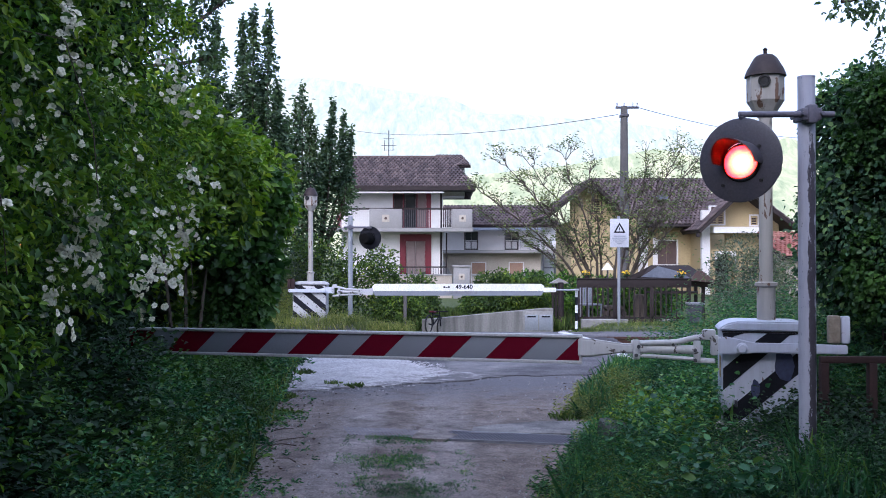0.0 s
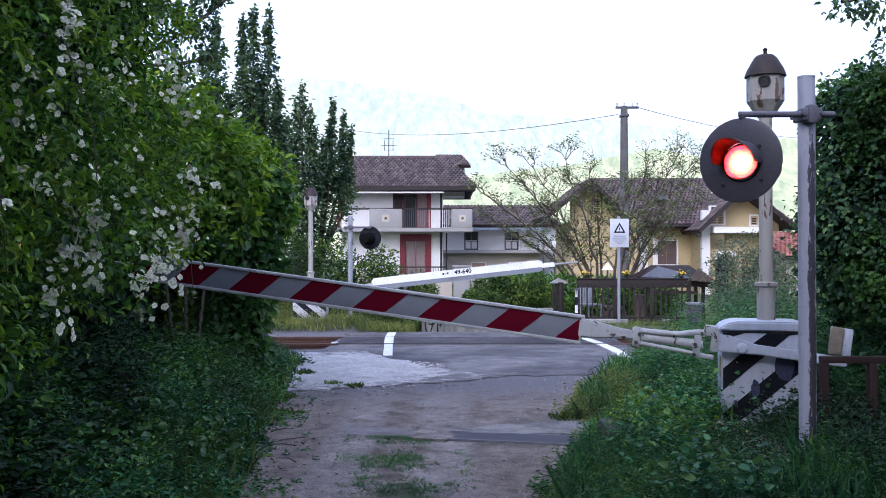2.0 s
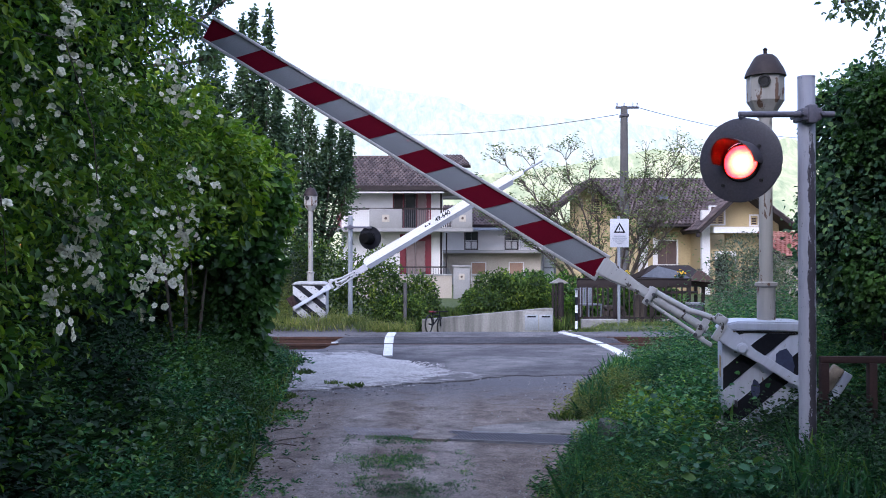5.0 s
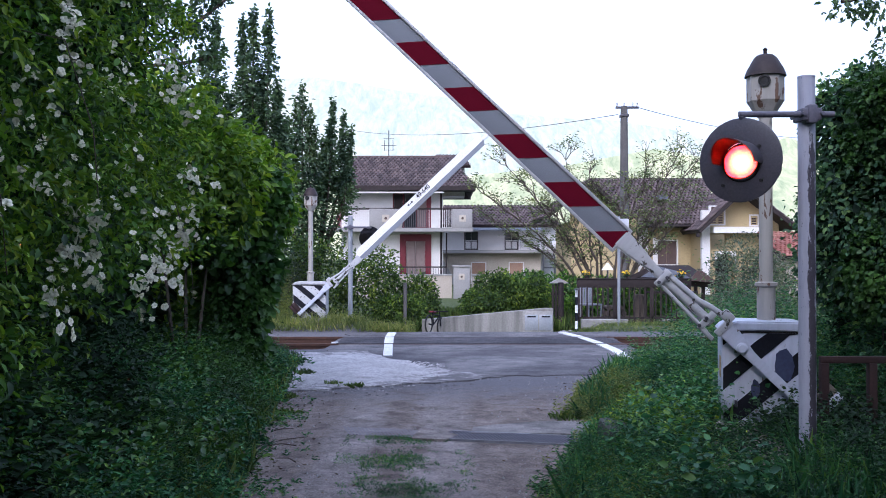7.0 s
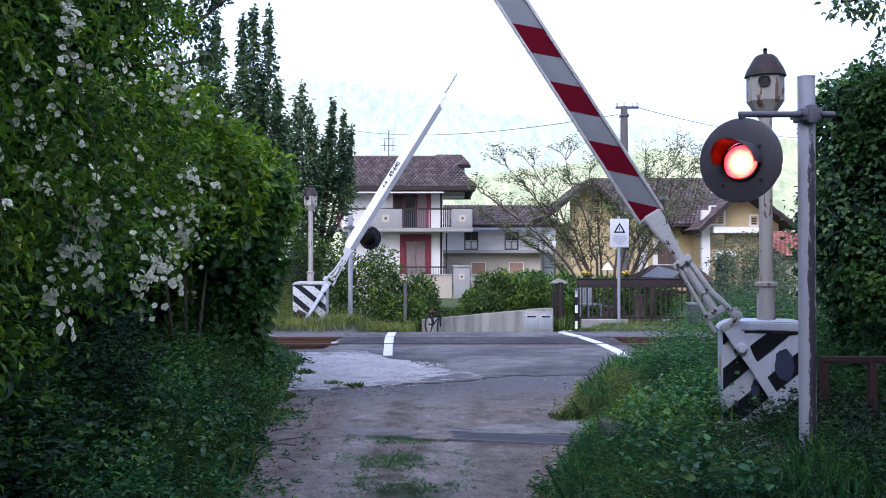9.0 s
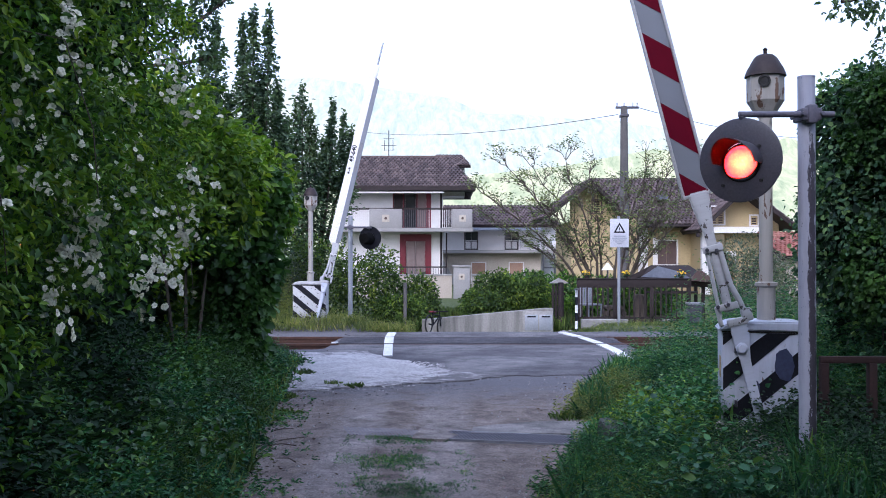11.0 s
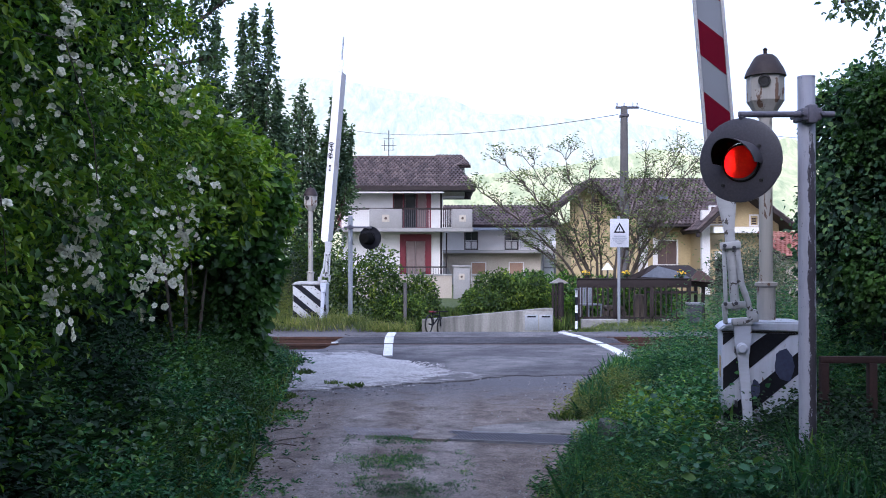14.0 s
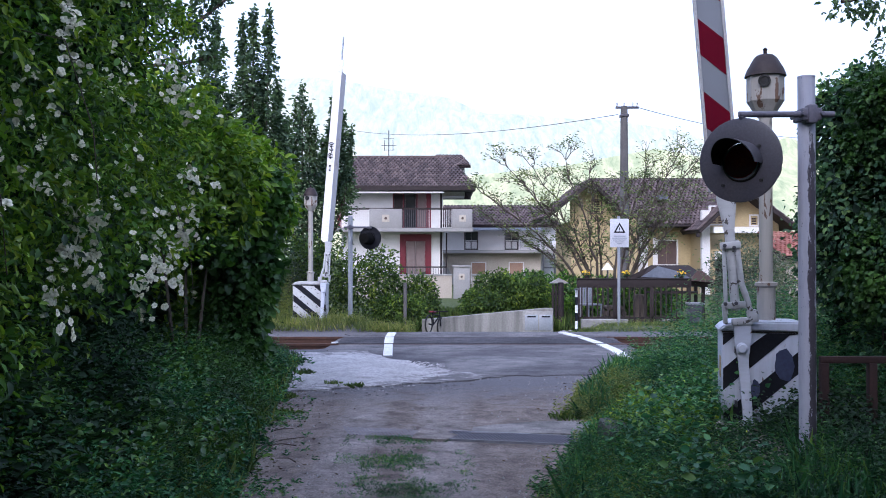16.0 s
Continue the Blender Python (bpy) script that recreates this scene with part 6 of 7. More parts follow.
def gate_pillar():
    p = thing("gate_pillar", (0.82, 40, -0.2), "grey plastered gate pillar with a small plaque", "pillar")
    part("shaft", box(bm_new(), -0.36, 0.36, -0.2, 0.2, 0, 1.4, 0.02), M["balcony_grey"], p)
    part("coping", box(bm_new(), -0.41, 0.41, -0.25, 0.25, 1.4, 1.48, 0.015), M["concrete"], p)
    plaque(p, 0.0, -0.2, 0.98, 0.13)


gate_pillar()


def antenna():
    a = thing("roof_antenna", (-3.6, 60, 8.35), "thin television antenna on the house ridge", "antenna")
    part("mast", tube(bm_new(), (0, 0, -0.1), (0, 0, 1.75), 0.035, seg=6), M["dark_steel"], a)
    for z, w in ((1.2, 0.35), (0.75, 0.5), (0.45, 0.4)):
        part("element", tube(bm_new(), (-w, 0, z), (w, 0, z), 0.018, seg=5), M["dark_steel"], a)
    for x in (-0.28, 0.28):
        part("element", tube(bm_new(), (x, 0, 0.4), (x, 0, 1.1), 0.02, seg=5), M["dark_steel"], a)


antenna()


def terrace_house():
    h = thing("house", Matrix.Identity(4), "low white house with brown roof, grey terrace and beige ground floor", "house", "village houses")
    y = 68.0
    wins = [(1.6, 2.65, 2.25, 3.63), (4.63, 5.68, 2.25, 3.63)]
    pierced_wall("wall", h, -0.8, 8.5, 2.1, 4.0, y, 0.3, wins, M["plaster_white"])
    part("wall_back", box(bm_new(), -0.8, 8.5, y + 0.9, 74, -0.4, 4.0), M["plaster_white"], h, smooth=False)
    for w in wins:
        f = window(h, *w, y, M["shutter_dark"], M["glass"], 2, 1)
        for xa, xb in ((w[0] + 0.1, (w[0] + w[1]) / 2 - 0.05), ((w[0] + w[1]) / 2 + 0.05, w[1] - 0.1)):
            part("curtain", box(bm_new(), xa, xb, y + 0.055, y + 0.075, w[2] + 0.1, (w[2] + w[3]) / 2 - 0.06), M["plaster_white"], f, "white half curtain", smooth=False)
    e0, e1, r1, r0 = (-0.6, 66.9, 4.05), (8.7, 66.9, 4.05), (7.6, 71.0, 5.75), (-0.6, 71.0, 5.75)
    roof_plane(h, e0, e1, r1, r0)
    tiles(h, e0, e1, r1, r0, M["tiles_brown"], 0.26, 0.38)
    part("canopy", slab(bm_new(), [(65.9, 3.64), (66.9, 3.82), (66.9, 3.88), (65.9, 3.72)], 0.4, 7.4, Matrix(((0, 1, 0, 0), (1, 0, 0, 0), (0, 0, 1, 0), (0, 0, 0, 1)))), M["zinc"], h, "blue-grey corrugated canopy", smooth=False)
    t = part("terrace", box(bm_new(), -0.8, 8.8, 63.8, 68.0, 1.98, 2.2), M["balcony_grey"], h, "grey concrete terrace slab", smooth=False)
    part("terrace_rail", box(bm_new(), 5.4, 8.8, 63.85, 63.9, 2.85, 2.9), M["galvanised"], h, smooth=False)
    for i in range(6):
        x = 5.45 + i * 0.66
        part("rail_post", box(bm_new(), x - 0.02, x + 0.02, 63.86, 63.9, 2.2, 2.86), M["galvanised"], h, smooth=False)
    doors = [(2.0, 3.1, -0.2, 1.35), (4.7, 5.8, -0.2, 1.35)]
    pierced_wall("lower_wall", h, -0.8, 7.0, -0.4, 1.98, 64.7, 0.3, doors, M["plaster_beige"], "beige plastered ground floor")
    for d in doors:
        window(h, *d, 64.7, M["plaster_white"], M["shutter_salmon"], 1, name="door")
    # pergola under the terrace's end
    for x in (7.1, 7.9, 8.7):
        part("pergola_post", box(bm_new(), x - 0.06, x + 0.06, 63.9, 64.02, -0.4, 1.9), M["dark_steel"], h, smooth=False)
    part("pergola_rail", box(bm_new(), 7.1, 8.7, 63.93, 63.99, 0.9, 0.98), M["dark_steel"], h, smooth=False)
    part("stair", slab(bm_new(), [(-0.4, -0.4), (0.9, -0.4), (0.9, -0.1), (0.2, 1.2), (-0.4, 2.1)], 63.0, 64.0), M["balcony_grey"], h, smooth=False)
    return h


terrace_house()


def gable(parent, xl, xr, xa, zl, zr, za, y0, y1, wall_mat, x0, x1, holes=()):
    """A wing whose gable looks towards the lane: two roof planes meeting over xa."""
    pierced_wall("gable_wall", parent, x0, x1, -0.4, min(zl, zr) - 0.1, y0, 0.3, [h for h in holes], wall_mat)
    zf = lambda x: (zl + (za - zl) * (x - xl) / (xa - xl) if x < xa else zr + (za - zr) * (xr - x) / (xr - xa)) - 0.18
    lo = min(zl, zr) - 0.1
    bm = slab(bm_new(), [(x0, lo), (x1, lo), (x1, max(lo, zf(x1))), (xa, zf(xa)), (x0, max(lo, zf(x0)))], y0, y0 + 0.3)
    part("gable_top", bm, wall_mat, parent, smooth=False)
    part("flank_wall", box(bm_new(), x0, x0 + 0.3, y0 + 0.3, y1, -0.4, lo), wall_mat, parent, smooth=False)
    part("flank_wall", box(bm_new(), x1 - 0.3, x1, y0 + 0.3, y1, -0.4, lo), wall_mat, parent, smooth=False)
    yf = y0 - 1.3
    roof_plane(parent, (xl, y1, zl), (xl, yf, zl), (xa, yf, za), (xa, y1, za))
    roof_plane(parent, (xr, yf, zr), (xr, y1, zr), (xa, y1, za), (xa, yf, za))
    tiles(parent, (xl, y1, zl), (xl, yf, zl), (xa, yf, za), (xa, y1, za), M["tiles_brown"])
    tiles(parent, (xr, yf, zr), (xr, y1, zr), (xa, y1, za), (xa, yf, za), M["tiles_brown"])
    for sx in (xl, xr):
        part("rafter_end", box(bm_new(), sx - 0.06, sx + 0.06, yf, yf + 0.3, (zl if sx == xl else zr) - 0.3, (zl if sx == xl else zr) - 0.12), M["eave_wood"], parent, smooth=False)


def yellow_house():
    h = thing("house", Matrix.Identity(4), "yellow plastered house with brown tiled roofs, gables and white trim", "house", "village houses")
    y = 47.5
    win = (11.2, 12.35, 1.2, 2.58)
    pierced_wall("wall", h, 9.9, 13.2, -0.4, 3.5, y, 0.3, [win], M["plaster_yellow"])
    part("wall_back", box(bm_new(), 6.9, 17.5, 53.5, 54, -0.4, 3.6), M["plaster_yellow"], h, smooth=False)
    window(h, *win, y, M["plaster_white"], M["shutter"], 2, proud=0.03)
    part("window_trim", box(bm_new(), 11.02, 11.2, y - 0.04, y + 0.02, 1.1, 2.68), M["plaster_white"], h, smooth=False)
    part("corner_pier", box(bm_new(), 10.25, 10.75, y - 0.1, y - 0.005, -0.4, 3.2), M["plaster_white"], h, "white corner pier", smooth=False)
    e0, e1, r1, r0 = (8.7, 46.3, 3.3), (14.2, 46.3, 3.3), (14.9, 51.0, 6.05), (8.2, 51.0, 6.05)
    roof_plane(h, e0, e1, r1, r0)
    tiles(h, e0, e1, r1, r0, M["tiles_brown"])
    part("gutter", tube(bm_new(), (8.7, 46.25, 3.25), (14.0, 46.25, 3.25), 0.07, seg=8), M["eave_wood"], h)
    part("skylight", box(bm_new(), 11.4, 12.0, 48.2, 49.0, 4.75, 4.95), M["zinc"], h)
    # left gable with an attic window
    gable(h, 5.0, 9.1, 7.35, 3.6, 3.8, 5.5, 46.0, 52.0, M["plaster_yellow"], 6.5, 9.9, [])
    window(h, 7.55, 8.1, 3.85, 4.6, 45.93, M["shutter"], M["shutter_dark"], 1)
    # right gable with a balcony and an arched entrance
    arch = (13.7, 14.7, -0.3, 1.9)
    gable(h, 12.5, 17.4, 14.8, 2.95, 3.1, 5.1, 45.5, 52.0, M["plaster_yellow"], 13.0, 16.9, [arch, (13.5, 14.25, 2.05, 2.8)])
    window(h, 13.4, 14.2, 3.25, 4.25, 45.43, M["plaster_white"], M["shutter"], 2)
    window(h, 15.4, 15.9, 3.2, 3.8, 45.43, M["plaster_white"], M["shutter_dark"], 1)
    part("pier", box(bm_new(), 12.95, 13.35, 45.2, 45.48, -0.4, 4.0), M["plaster_white"], h, "white plastered pier", smooth=False)
    part("balcony", box(bm_new(), 13.35, 15.8, 44.6, 45.5, 2.85, 3.15), M["plaster_white"], h, "white balcony front", smooth=False)
    bm = bm_new()
    pts = [(14.2 + 0.5 * math.cos(a), 1.35 + 0.5 * math.sin(a)) for a in np.linspace(0, math.pi, 9)]
    slab(bm, [(14.75, 1.95)] + [(x, z) for x, z in pts] + [(13.65, 1.95)], 45.44, 45.49)
    part("arch_trim", bm, M["plaster_white"], h, smooth=False)
    part("entrance_door", box(bm_new(), 13.7, 14.7, 46.6, 46.7, -0.3, 1.9), M["shutter_dark"], h, smooth=False)
    return h


yellow_house()


def porch():
    p = thing("porch", (17.6, 42, -0.3), "small porch with a red tiled roof and a stone arch", "porch")
    bm = bm_new()
    n = 12
    pts = [(0.75 * math.cos(a), 0.95 + 0.75 * math.sin(a)) for a in np.linspace(0, math.pi, n)]
    slab(bm, [(1.6, 0.0), (1.6, 2.05), (-1.6, 2.05), (-1.6, 0.0), (-0.75, 0.0)] + pts[::-1] + [(0.75, 0.0)], -0.15, 0.15)
    part("arch_wall", bm, M["plaster_beige"], p, smooth=False)
    part("back_wall", box(bm_new(), -1.6, 1.6, 2.2, 2.4, 0, 2.75), M["plaster_beige"], p, smooth=False)
    roof_plane(p, (-2.1, -0.7, 1.95), (2.1, -0.7, 1.95), (2.1, 2.6, 3.15), (-2.1, 2.6, 3.15))
    tiles(p, (-2.1, -0.7, 1.95), (2.1, -0.7, 1.95), (2.1, 2.6, 3.15), (-2.1, 2.6, 3.15), M["tiles_red"])


porch()


# ---- trees and poles behind the crossing ----
def sparse_tree():
    """A low spreading tree: many stems fan out from the ground in bows, with side twigs and thin tufts of leaves."""
    t = thing("spreading_tree", (4.7, 25.5, -0.1), "low spreading many-stemmed tree with sparse spring leaves", "tree")
    rng = np.random.default_rng(78)
    bm = bm_new()
    P, A, S = [], [], []

    def limb(p, q, c, r0, r1, n):
        pts = [p * (1 - u) ** 2 + c * 2 * u * (1 - u) + q * u * u + Vector(rng.normal(size=3)) * 0.035 * (0 < u < 1) for u in (i / n for i in range(n + 1))]
        for i, (a, b) in enumerate(zip(pts, pts[1:])):
            ra, rb = r0 + (r1 - r0) * i / n, r0 + (r1 - r0) * (i + 1) / n
            tube(bm, a, b, ra, rb, 6 if r0 > 0.02 else 4, False)
        return pts

    def tuft(p, d, many):
        for _ in range(many):
            P.append(tuple(p + d * rng.uniform(-0.1, 0.12) + Vector((rng.normal() * 0.08, rng.normal() * 0.08, rng.normal() * 0.035))))
            A.append((rng.normal(), rng.normal(), rng.uniform(-0.5, 0.3)))
            S.append(rng.uniform(0.05, 0.11))

    ends = ((-3.5, 0.3, 3.5), (-2.9, -0.4, 4.2), (-3.2, 0.5, 2.7), (-2.1, 0.6, 4.3), (-1.3, -0.5, 4.4), (-1.8, -0.2, 3.1), (-0.5, 0.4, 4.1), (0.4, -0.3, 3.7),
            (1.1, 0.3, 4.2), (1.8, -0.4, 4.5), (2.4, 0.4, 3.9), (2.2, -0.5, 3.0), (2.5, 0.2, 4.4))
    for ex, ey, ez in ends:
        base = Vector((ex * 0.1 + 0.12 * (1 if ex > 0 else -1), ey * 0.15, 0.0))
        tip = Vector((ex, ey, ez))
        pts = limb(base, tip, Vector((ex * 0.2, ey * 0.3, ez * 0.42)), 0.055, 0.01, 10)
        for i in range(4, 11):
            here = pts[i]
            way = (pts[i] - pts[i - 1]).normalized()
            for _ in range(3 if i > 4 else 2):
                out = (way + Vector((rng.normal() * 0.7, rng.normal() * 0.7, rng.uniform(-0.15, 0.55)))).normalized()
                ln = rng.uniform(0.45, 1.0) * (1.1 - 0.05 * i)
                end = here + out * ln
                sub = limb(here, end, here + out * ln * 0.5 + Vector((0, 0, 0.08)), 0.014, 0.006, 4)
                for k in (2, 3, 4):
                    for _ in range(2):
                        o2 = (out + Vector((rng.normal() * 0.8, rng.normal() * 0.8, rng.uniform(-0.2, 0.5)))).normalized()
                        e2 = sub[k] + o2 * rng.uniform(0.15, 0.4)
                        tube(bm, sub[k], e2, 0.007, 0.004, 4, False)
                        if rng.random() < 0.85:
                            tuft(e2, o2, 7)
    tagged(part("crown_wood", bm, M["bark"], t), kind="stuff")
    leaf_object("crown", np.array(P), np.array(A), np.array(S), M["leaf_sparse"], t, 0.5, simple=True)


sparse_tree()


def utility_pole():
    p = thing("utility_pole", (6.82, 34, -0.2), "tall grey concrete utility pole with insulators", "utility pole")
    part("shaft", tube(bm_new(), (0, 0, 0), (0, 0, 7.5), 0.2, 0.13, 14), M["pole_concrete"], p)
    part("head", box(bm_new(), -0.16, 0.16, -0.16, 0.16, 7.1, 7.2, 0.01), M["dark_steel"], p)
    part("cross_arm", box(bm_new(), -0.32, 0.55, -0.05, 0.05, 7.42, 7.5, 0.01), M["dark_steel"], p)
    for x in (-0.26, 0.0, 0.32, 0.5):
        part("insulator", lathe(bm_new(), [(0.03, 7.48), (0.045, 7.52), (0.03, 7.58), (0.04, 7.62), (0.015, 7.66)], 8, Matrix.Translation((x, 0, 0))), M["sign_white"], p)


utility_pole()


def wire(a, b, sag, label):
    t = thing("overhead_wire", Matrix.Identity(4), label, "wire", "overhead wires")
    bm = bm_new()
    a, b = Vector(a), Vector(b)
    pts = [a.lerp(b, i / 16) - Vector((0, 0, sag * 4 * (i / 16) * (1 - i / 16))) for i in range(17)]
    for p, q in zip(pts, pts[1:]):
        tube(bm, p, q, 0.014, seg=5, caps=False)
    tagged(part("cable", bm, M["dark_steel"], t), kind="stuff")


wire((6.6, 34, 7.0), (-9.0, 70, 11.9), 0.75, "thin dark overhead wire sagging from the pole")
wire((7.2, 34, 7.3), (30.0, 60, 10.0), 0.8, "thin dark overhead wire sagging from the pole")


# ---- small things round the crossing ----
def drain_grate():
    g = thing("drain_grate", pose(0.0, 8.05, -0.013, 0, 0, -13), "long steel drain grating across the lane, half filled with earth", "drain grate")
    part("frame", box(bm_new(), -0.05, 1.5, -0.188, -0.172, -0.05, 0.012), M["steel_grey"], g, smooth=False)
    part("frame", box(bm_new(), -0.05, 1.5, 0.172, 0.188, -0.05, 0.012), M["steel_grey"], g, smooth=False)
    # black sheet just under the bars carries the shade of the drain's depth
    part("pit", box(bm_new(), -0.05, 1.5, -0.17, 0.17, -0.05, 0.004), M["black_paint"], g, "black sheet standing in for the drain's shaded depth", smooth=False)
    me = bpy.data.meshes.new("bar")
    bm = box(bm_new(), -0.006, 0.006, -0.19, 0.19, 0.004, 0.013)
    bm.to_mesh(me)
    bm.free()
    me.materials.append(M["bracket_steel"])
    for i in range(44):
        x = 0.0 + i * 0.0345
        share("bar", me, g, pose(x, 0, 0, 0, 0, 27))
    part("packed_earth", box(bm_new(), -1.0, -0.05, -0.17, 0.17, -0.05, 0.0025), M["ground"], g, "grating slots packed with earth", smooth=False)
    for i in range(1, 27):
        share("bar", me, g, pose(-i * 0.0345, 0, -0.0085, 0, 0, 27))
    tagged(part("silt", lay(bm_new(), ragged([(-0.25, -0.24), (0.06, -0.22), (0.14, 0.0), (0.05, 0.1), (0.1, 0.24), (-0.25, 0.24)], 6, 0.06, 0.06), -0.01, 0.0145), M["ground"], g), "earth washed over the grating")


drain_grate()
tagged(link_mesh("concrete_strip", lay(bm_new(), ragged([(0.25, 8.1), (1.65, 7.98), (1.75, 8.55), (0.9, 8.75), (0.3, 8.4)], 12, 0.07), -0.05, -0.002), M["lane_concrete"]), "worn concrete strip behind the drain grating", "pavement", kind="structure")


def rough_block(x, y, sx, sy, h, label):
    b = thing("concrete_block", (x, y, -0.1), label, "concrete block")
    bm = box(bm_new(), -sx / 2, sx / 2, -sy / 2, sy / 2, 0, h + 0.1, 0.03)
    bmesh.ops.subdivide_edges(bm, edges=list(bm.edges), cuts=2)
    for v in bm.verts:
        v.co += Vector((noise.noise(v.co * 9), noise.noise(v.co * 9 + Vector((5, 0, 0))), noise.noise(v.co * 9 + Vector((0, 7, 0))))) * 0.015
    part("block", bm, M["dark_concrete"], b)


rough_block(1.36, 7.1, 0.2, 0.6, 0.26, "rough grey concrete headwall in the weeds")


def rusty_rail():
    f = thing("metal_fence", (2.86, 6.8, 0.0), "rusty brown steel rail fence among the weeds", "fence")
    part("top_rail", box(bm_new(), -0.03, 2.2, -0.025, 0.025, 0.77, 0.82, 0.004), M["rust"], f)
    part("lower_rail", box(bm_new(), 0.0, 2.2, -0.015, 0.015, 0.3, 0.34, 0.004), M["rust"], f)
    for x in (0.0, 0.36, 0.9, 1.45, 2.0):
        part("post", box(bm_new(), x - 0.03, x + 0.03, -0.03, 0.03, -0.1, 0.77, 0.004), M["rust"], f)


rusty_rail()


def striped_post():
    s = thing("barrier_rest_post", (3.0, 20.35, -0.2), "thin black and white banded post holding the barrier tip", "post")
    for i in range(6):
        part("band", tube(bm_new(), (0, 0, i * 0.18), (0, 0, (i + 1) * 0.18), 0.032, seg=10), M["white_panel"] if i % 2 else M["black_paint"], s)
    part("fork", box(bm_new(), -0.05, 0.05, -0.26, 0.02, 1.06, 1.09, 0.008), M["dark_steel"], s)


striped_post()


def plain_post(name, x, y, z1, r, material, label):
    p = thing(name, (x, y, ground_height(x, y) - 0.05), label, "post")
    part("shaft", tube(bm_new(), (0, 0, 0), (0, 0, z1 - ground_height(x, y)), r, seg=10), material, p)
    part("tip", lathe(bm_new(), [(r, 0), (r * 1.08, 0.01), (r * 0.8, 0.03)], 10, Matrix.Translation((0, 0, z1 - ground_height(x, y)))), material, p)


plain_post("metal_post", -2.38, 12.0, 1.45, 0.032, M["galvanised"], "grey metal post overgrown with ivy")
plain_post("wooden_post", -0.92, 22.0, 1.0, 0.045, M["pole_concrete"], "grey weathered post among the shrubs")
plain_post("wooden_post", 2.9, 22.3, 1.0, 0.07, M["dark_wood"], "dark wooden gate post beside the wall")


def yard_gate():
    g = thing("garden_gate", (2.72, 22.6, -0.1), "small weathered wooden garden gate behind the wall", "gate")
    for i in range(4):
        part("picket", box(bm_new(), 0.08 * i, 0.08 * i + 0.055, -0.015, 0.015, 0, 1.0 + 0.03 * (i % 2), 0.004), M["dark_wood"], g)
    part("rail", box(bm_new(), -0.02, 0.34, 0.015, 0.05, 0.75, 0.82), M["dark_wood"], g)
    part("cap", slab(bm_new(), [(-0.06, 1.05), (0.18, 1.18), (0.42, 1.05)], -0.12, 0.12), M["concrete"], g, smooth=False)


yard_gate()


def garden_shelter():
    s = thing("garden_shelter", (6.05, 24.0, -0.05), "small wooden garden shelter with a low grey and brown roof", "shelter")
    for x in (-0.6, 0.75):
        for y in (-0.35, 0.35):
            part("post", box(bm_new(), x - 0.04, x + 0.04, y - 0.04, y + 0.04, 0, 1.12), M["dark_wood"], s, smooth=False)
    roof_plane(s, (-0.95, -0.6, 1.12), (1.0, -0.6, 1.0), (0.5, 0.1, 1.44), (-0.5, 0.1, 1.44))
    roof_plane(s, (1.0, 0.8, 1.0), (-0.95, 0.8, 1.12), (-0.5, 0.1, 1.44), (0.5, 0.1, 1.44))
    part("roof_sheet", slab(bm_new(), [(-0.93, 1.14), (0.35, 1.1), (0.05, 1.28), (-0.5, 1.42)], -0.66, -0.63), M["zinc"], s, "grey roofing sheet", smooth=False)
    part("gable_board", slab(bm_new(), [(0.3, 1.05), (1.05, 0.98), (0.95, 1.06), (0.55, 1.36)], -0.7, -0.67), M["shutter"], s, "brown gable board", smooth=False)
    part("table_top", box(bm_new(), -0.6, 0.6, -0.4, 0.4, 0.7, 0.75), M["dark_wood"], s, smooth=False)


garden_shelter()


def flower_pot(x, y, z):
    p = thing("flower_pot", (x, y, z), "small pot of yellow flowers standing on the fence", "flower pot", "flower pots")
    part("pot", lathe(bm_new(), [(0.05, 0), (0.06, 0.05), (0.066, 0.05), (0.066, 0.06), (0.05, 0.06)], 10), M["shutter_dark"], p)
    rng = np.random.default_rng(int(x * 100))
    q = rng.normal(size=(60, 3)) * np.array([0.06, 0.05, 0.03]) + np.array([0, 0, 0.13])
    leaf_object("leaves", q - np.array([0, 0, 0.05]), rng.normal(size=(60, 3)), np.full(60, 0.06), M["leaf_weed"], p)
    leaf_object("blossoms", q[:22], rng.normal(size=(22, 3)) + np.array([0, 0, 0.6]), np.full(22, 0.05), M["petal_yellow"], p, 0.9)


flower_pot(3.5, 22.02, 1.085)
flower_pot(4.45, 22.02, 1.085)
flower_pot(5.8, 22.02, 1.085)


def garden_lantern():
    g = thing("garden_lantern", (4.55, 25.0, -0.1), "garden lantern with a white pointed cap among the stems", "lantern")
    part("stake", tube(bm_new(), (0, 0, 0), (0, 0, 1.35), 0.025, seg=8), M["dark_steel"], g)
    part("cap", lathe(bm_new(), [(0.16, 1.35), (0.15, 1.38), (0.02, 1.55)], 12), M["white_panel"], g, "white pointed cap")


garden_lantern()


def waste_bin():
    b = thing("waste_bin", (5.85, 21.0, 0.0), "dark grey plastic bin beside the fence", "bin")
    part("body", lathe(bm_new(), [(0.17, -0.05), (0.21, 0.5), (0.2, 0.5)], 16), M["dark_steel"], b)
    part("rim", lathe(bm_new(), [(0.2, 0.5), (0.225, 0.5), (0.225, 0.535), (0.2, 0.54)], 16), M["steel_grey"], b)


waste_bin()


def tree_stump(x, y, h):
    s = thing("tree_stump", (x, y, -0.1), "cut brown tree stump behind the fence", "stump")
    part("wood", lathe(bm_new(), [(0.2, 0), (0.16, 0.15), (0.15, h), (0.13, h + 0.02)], 12), M["bark"], s)


tree_stump(4.9, 22.6, 0.75)


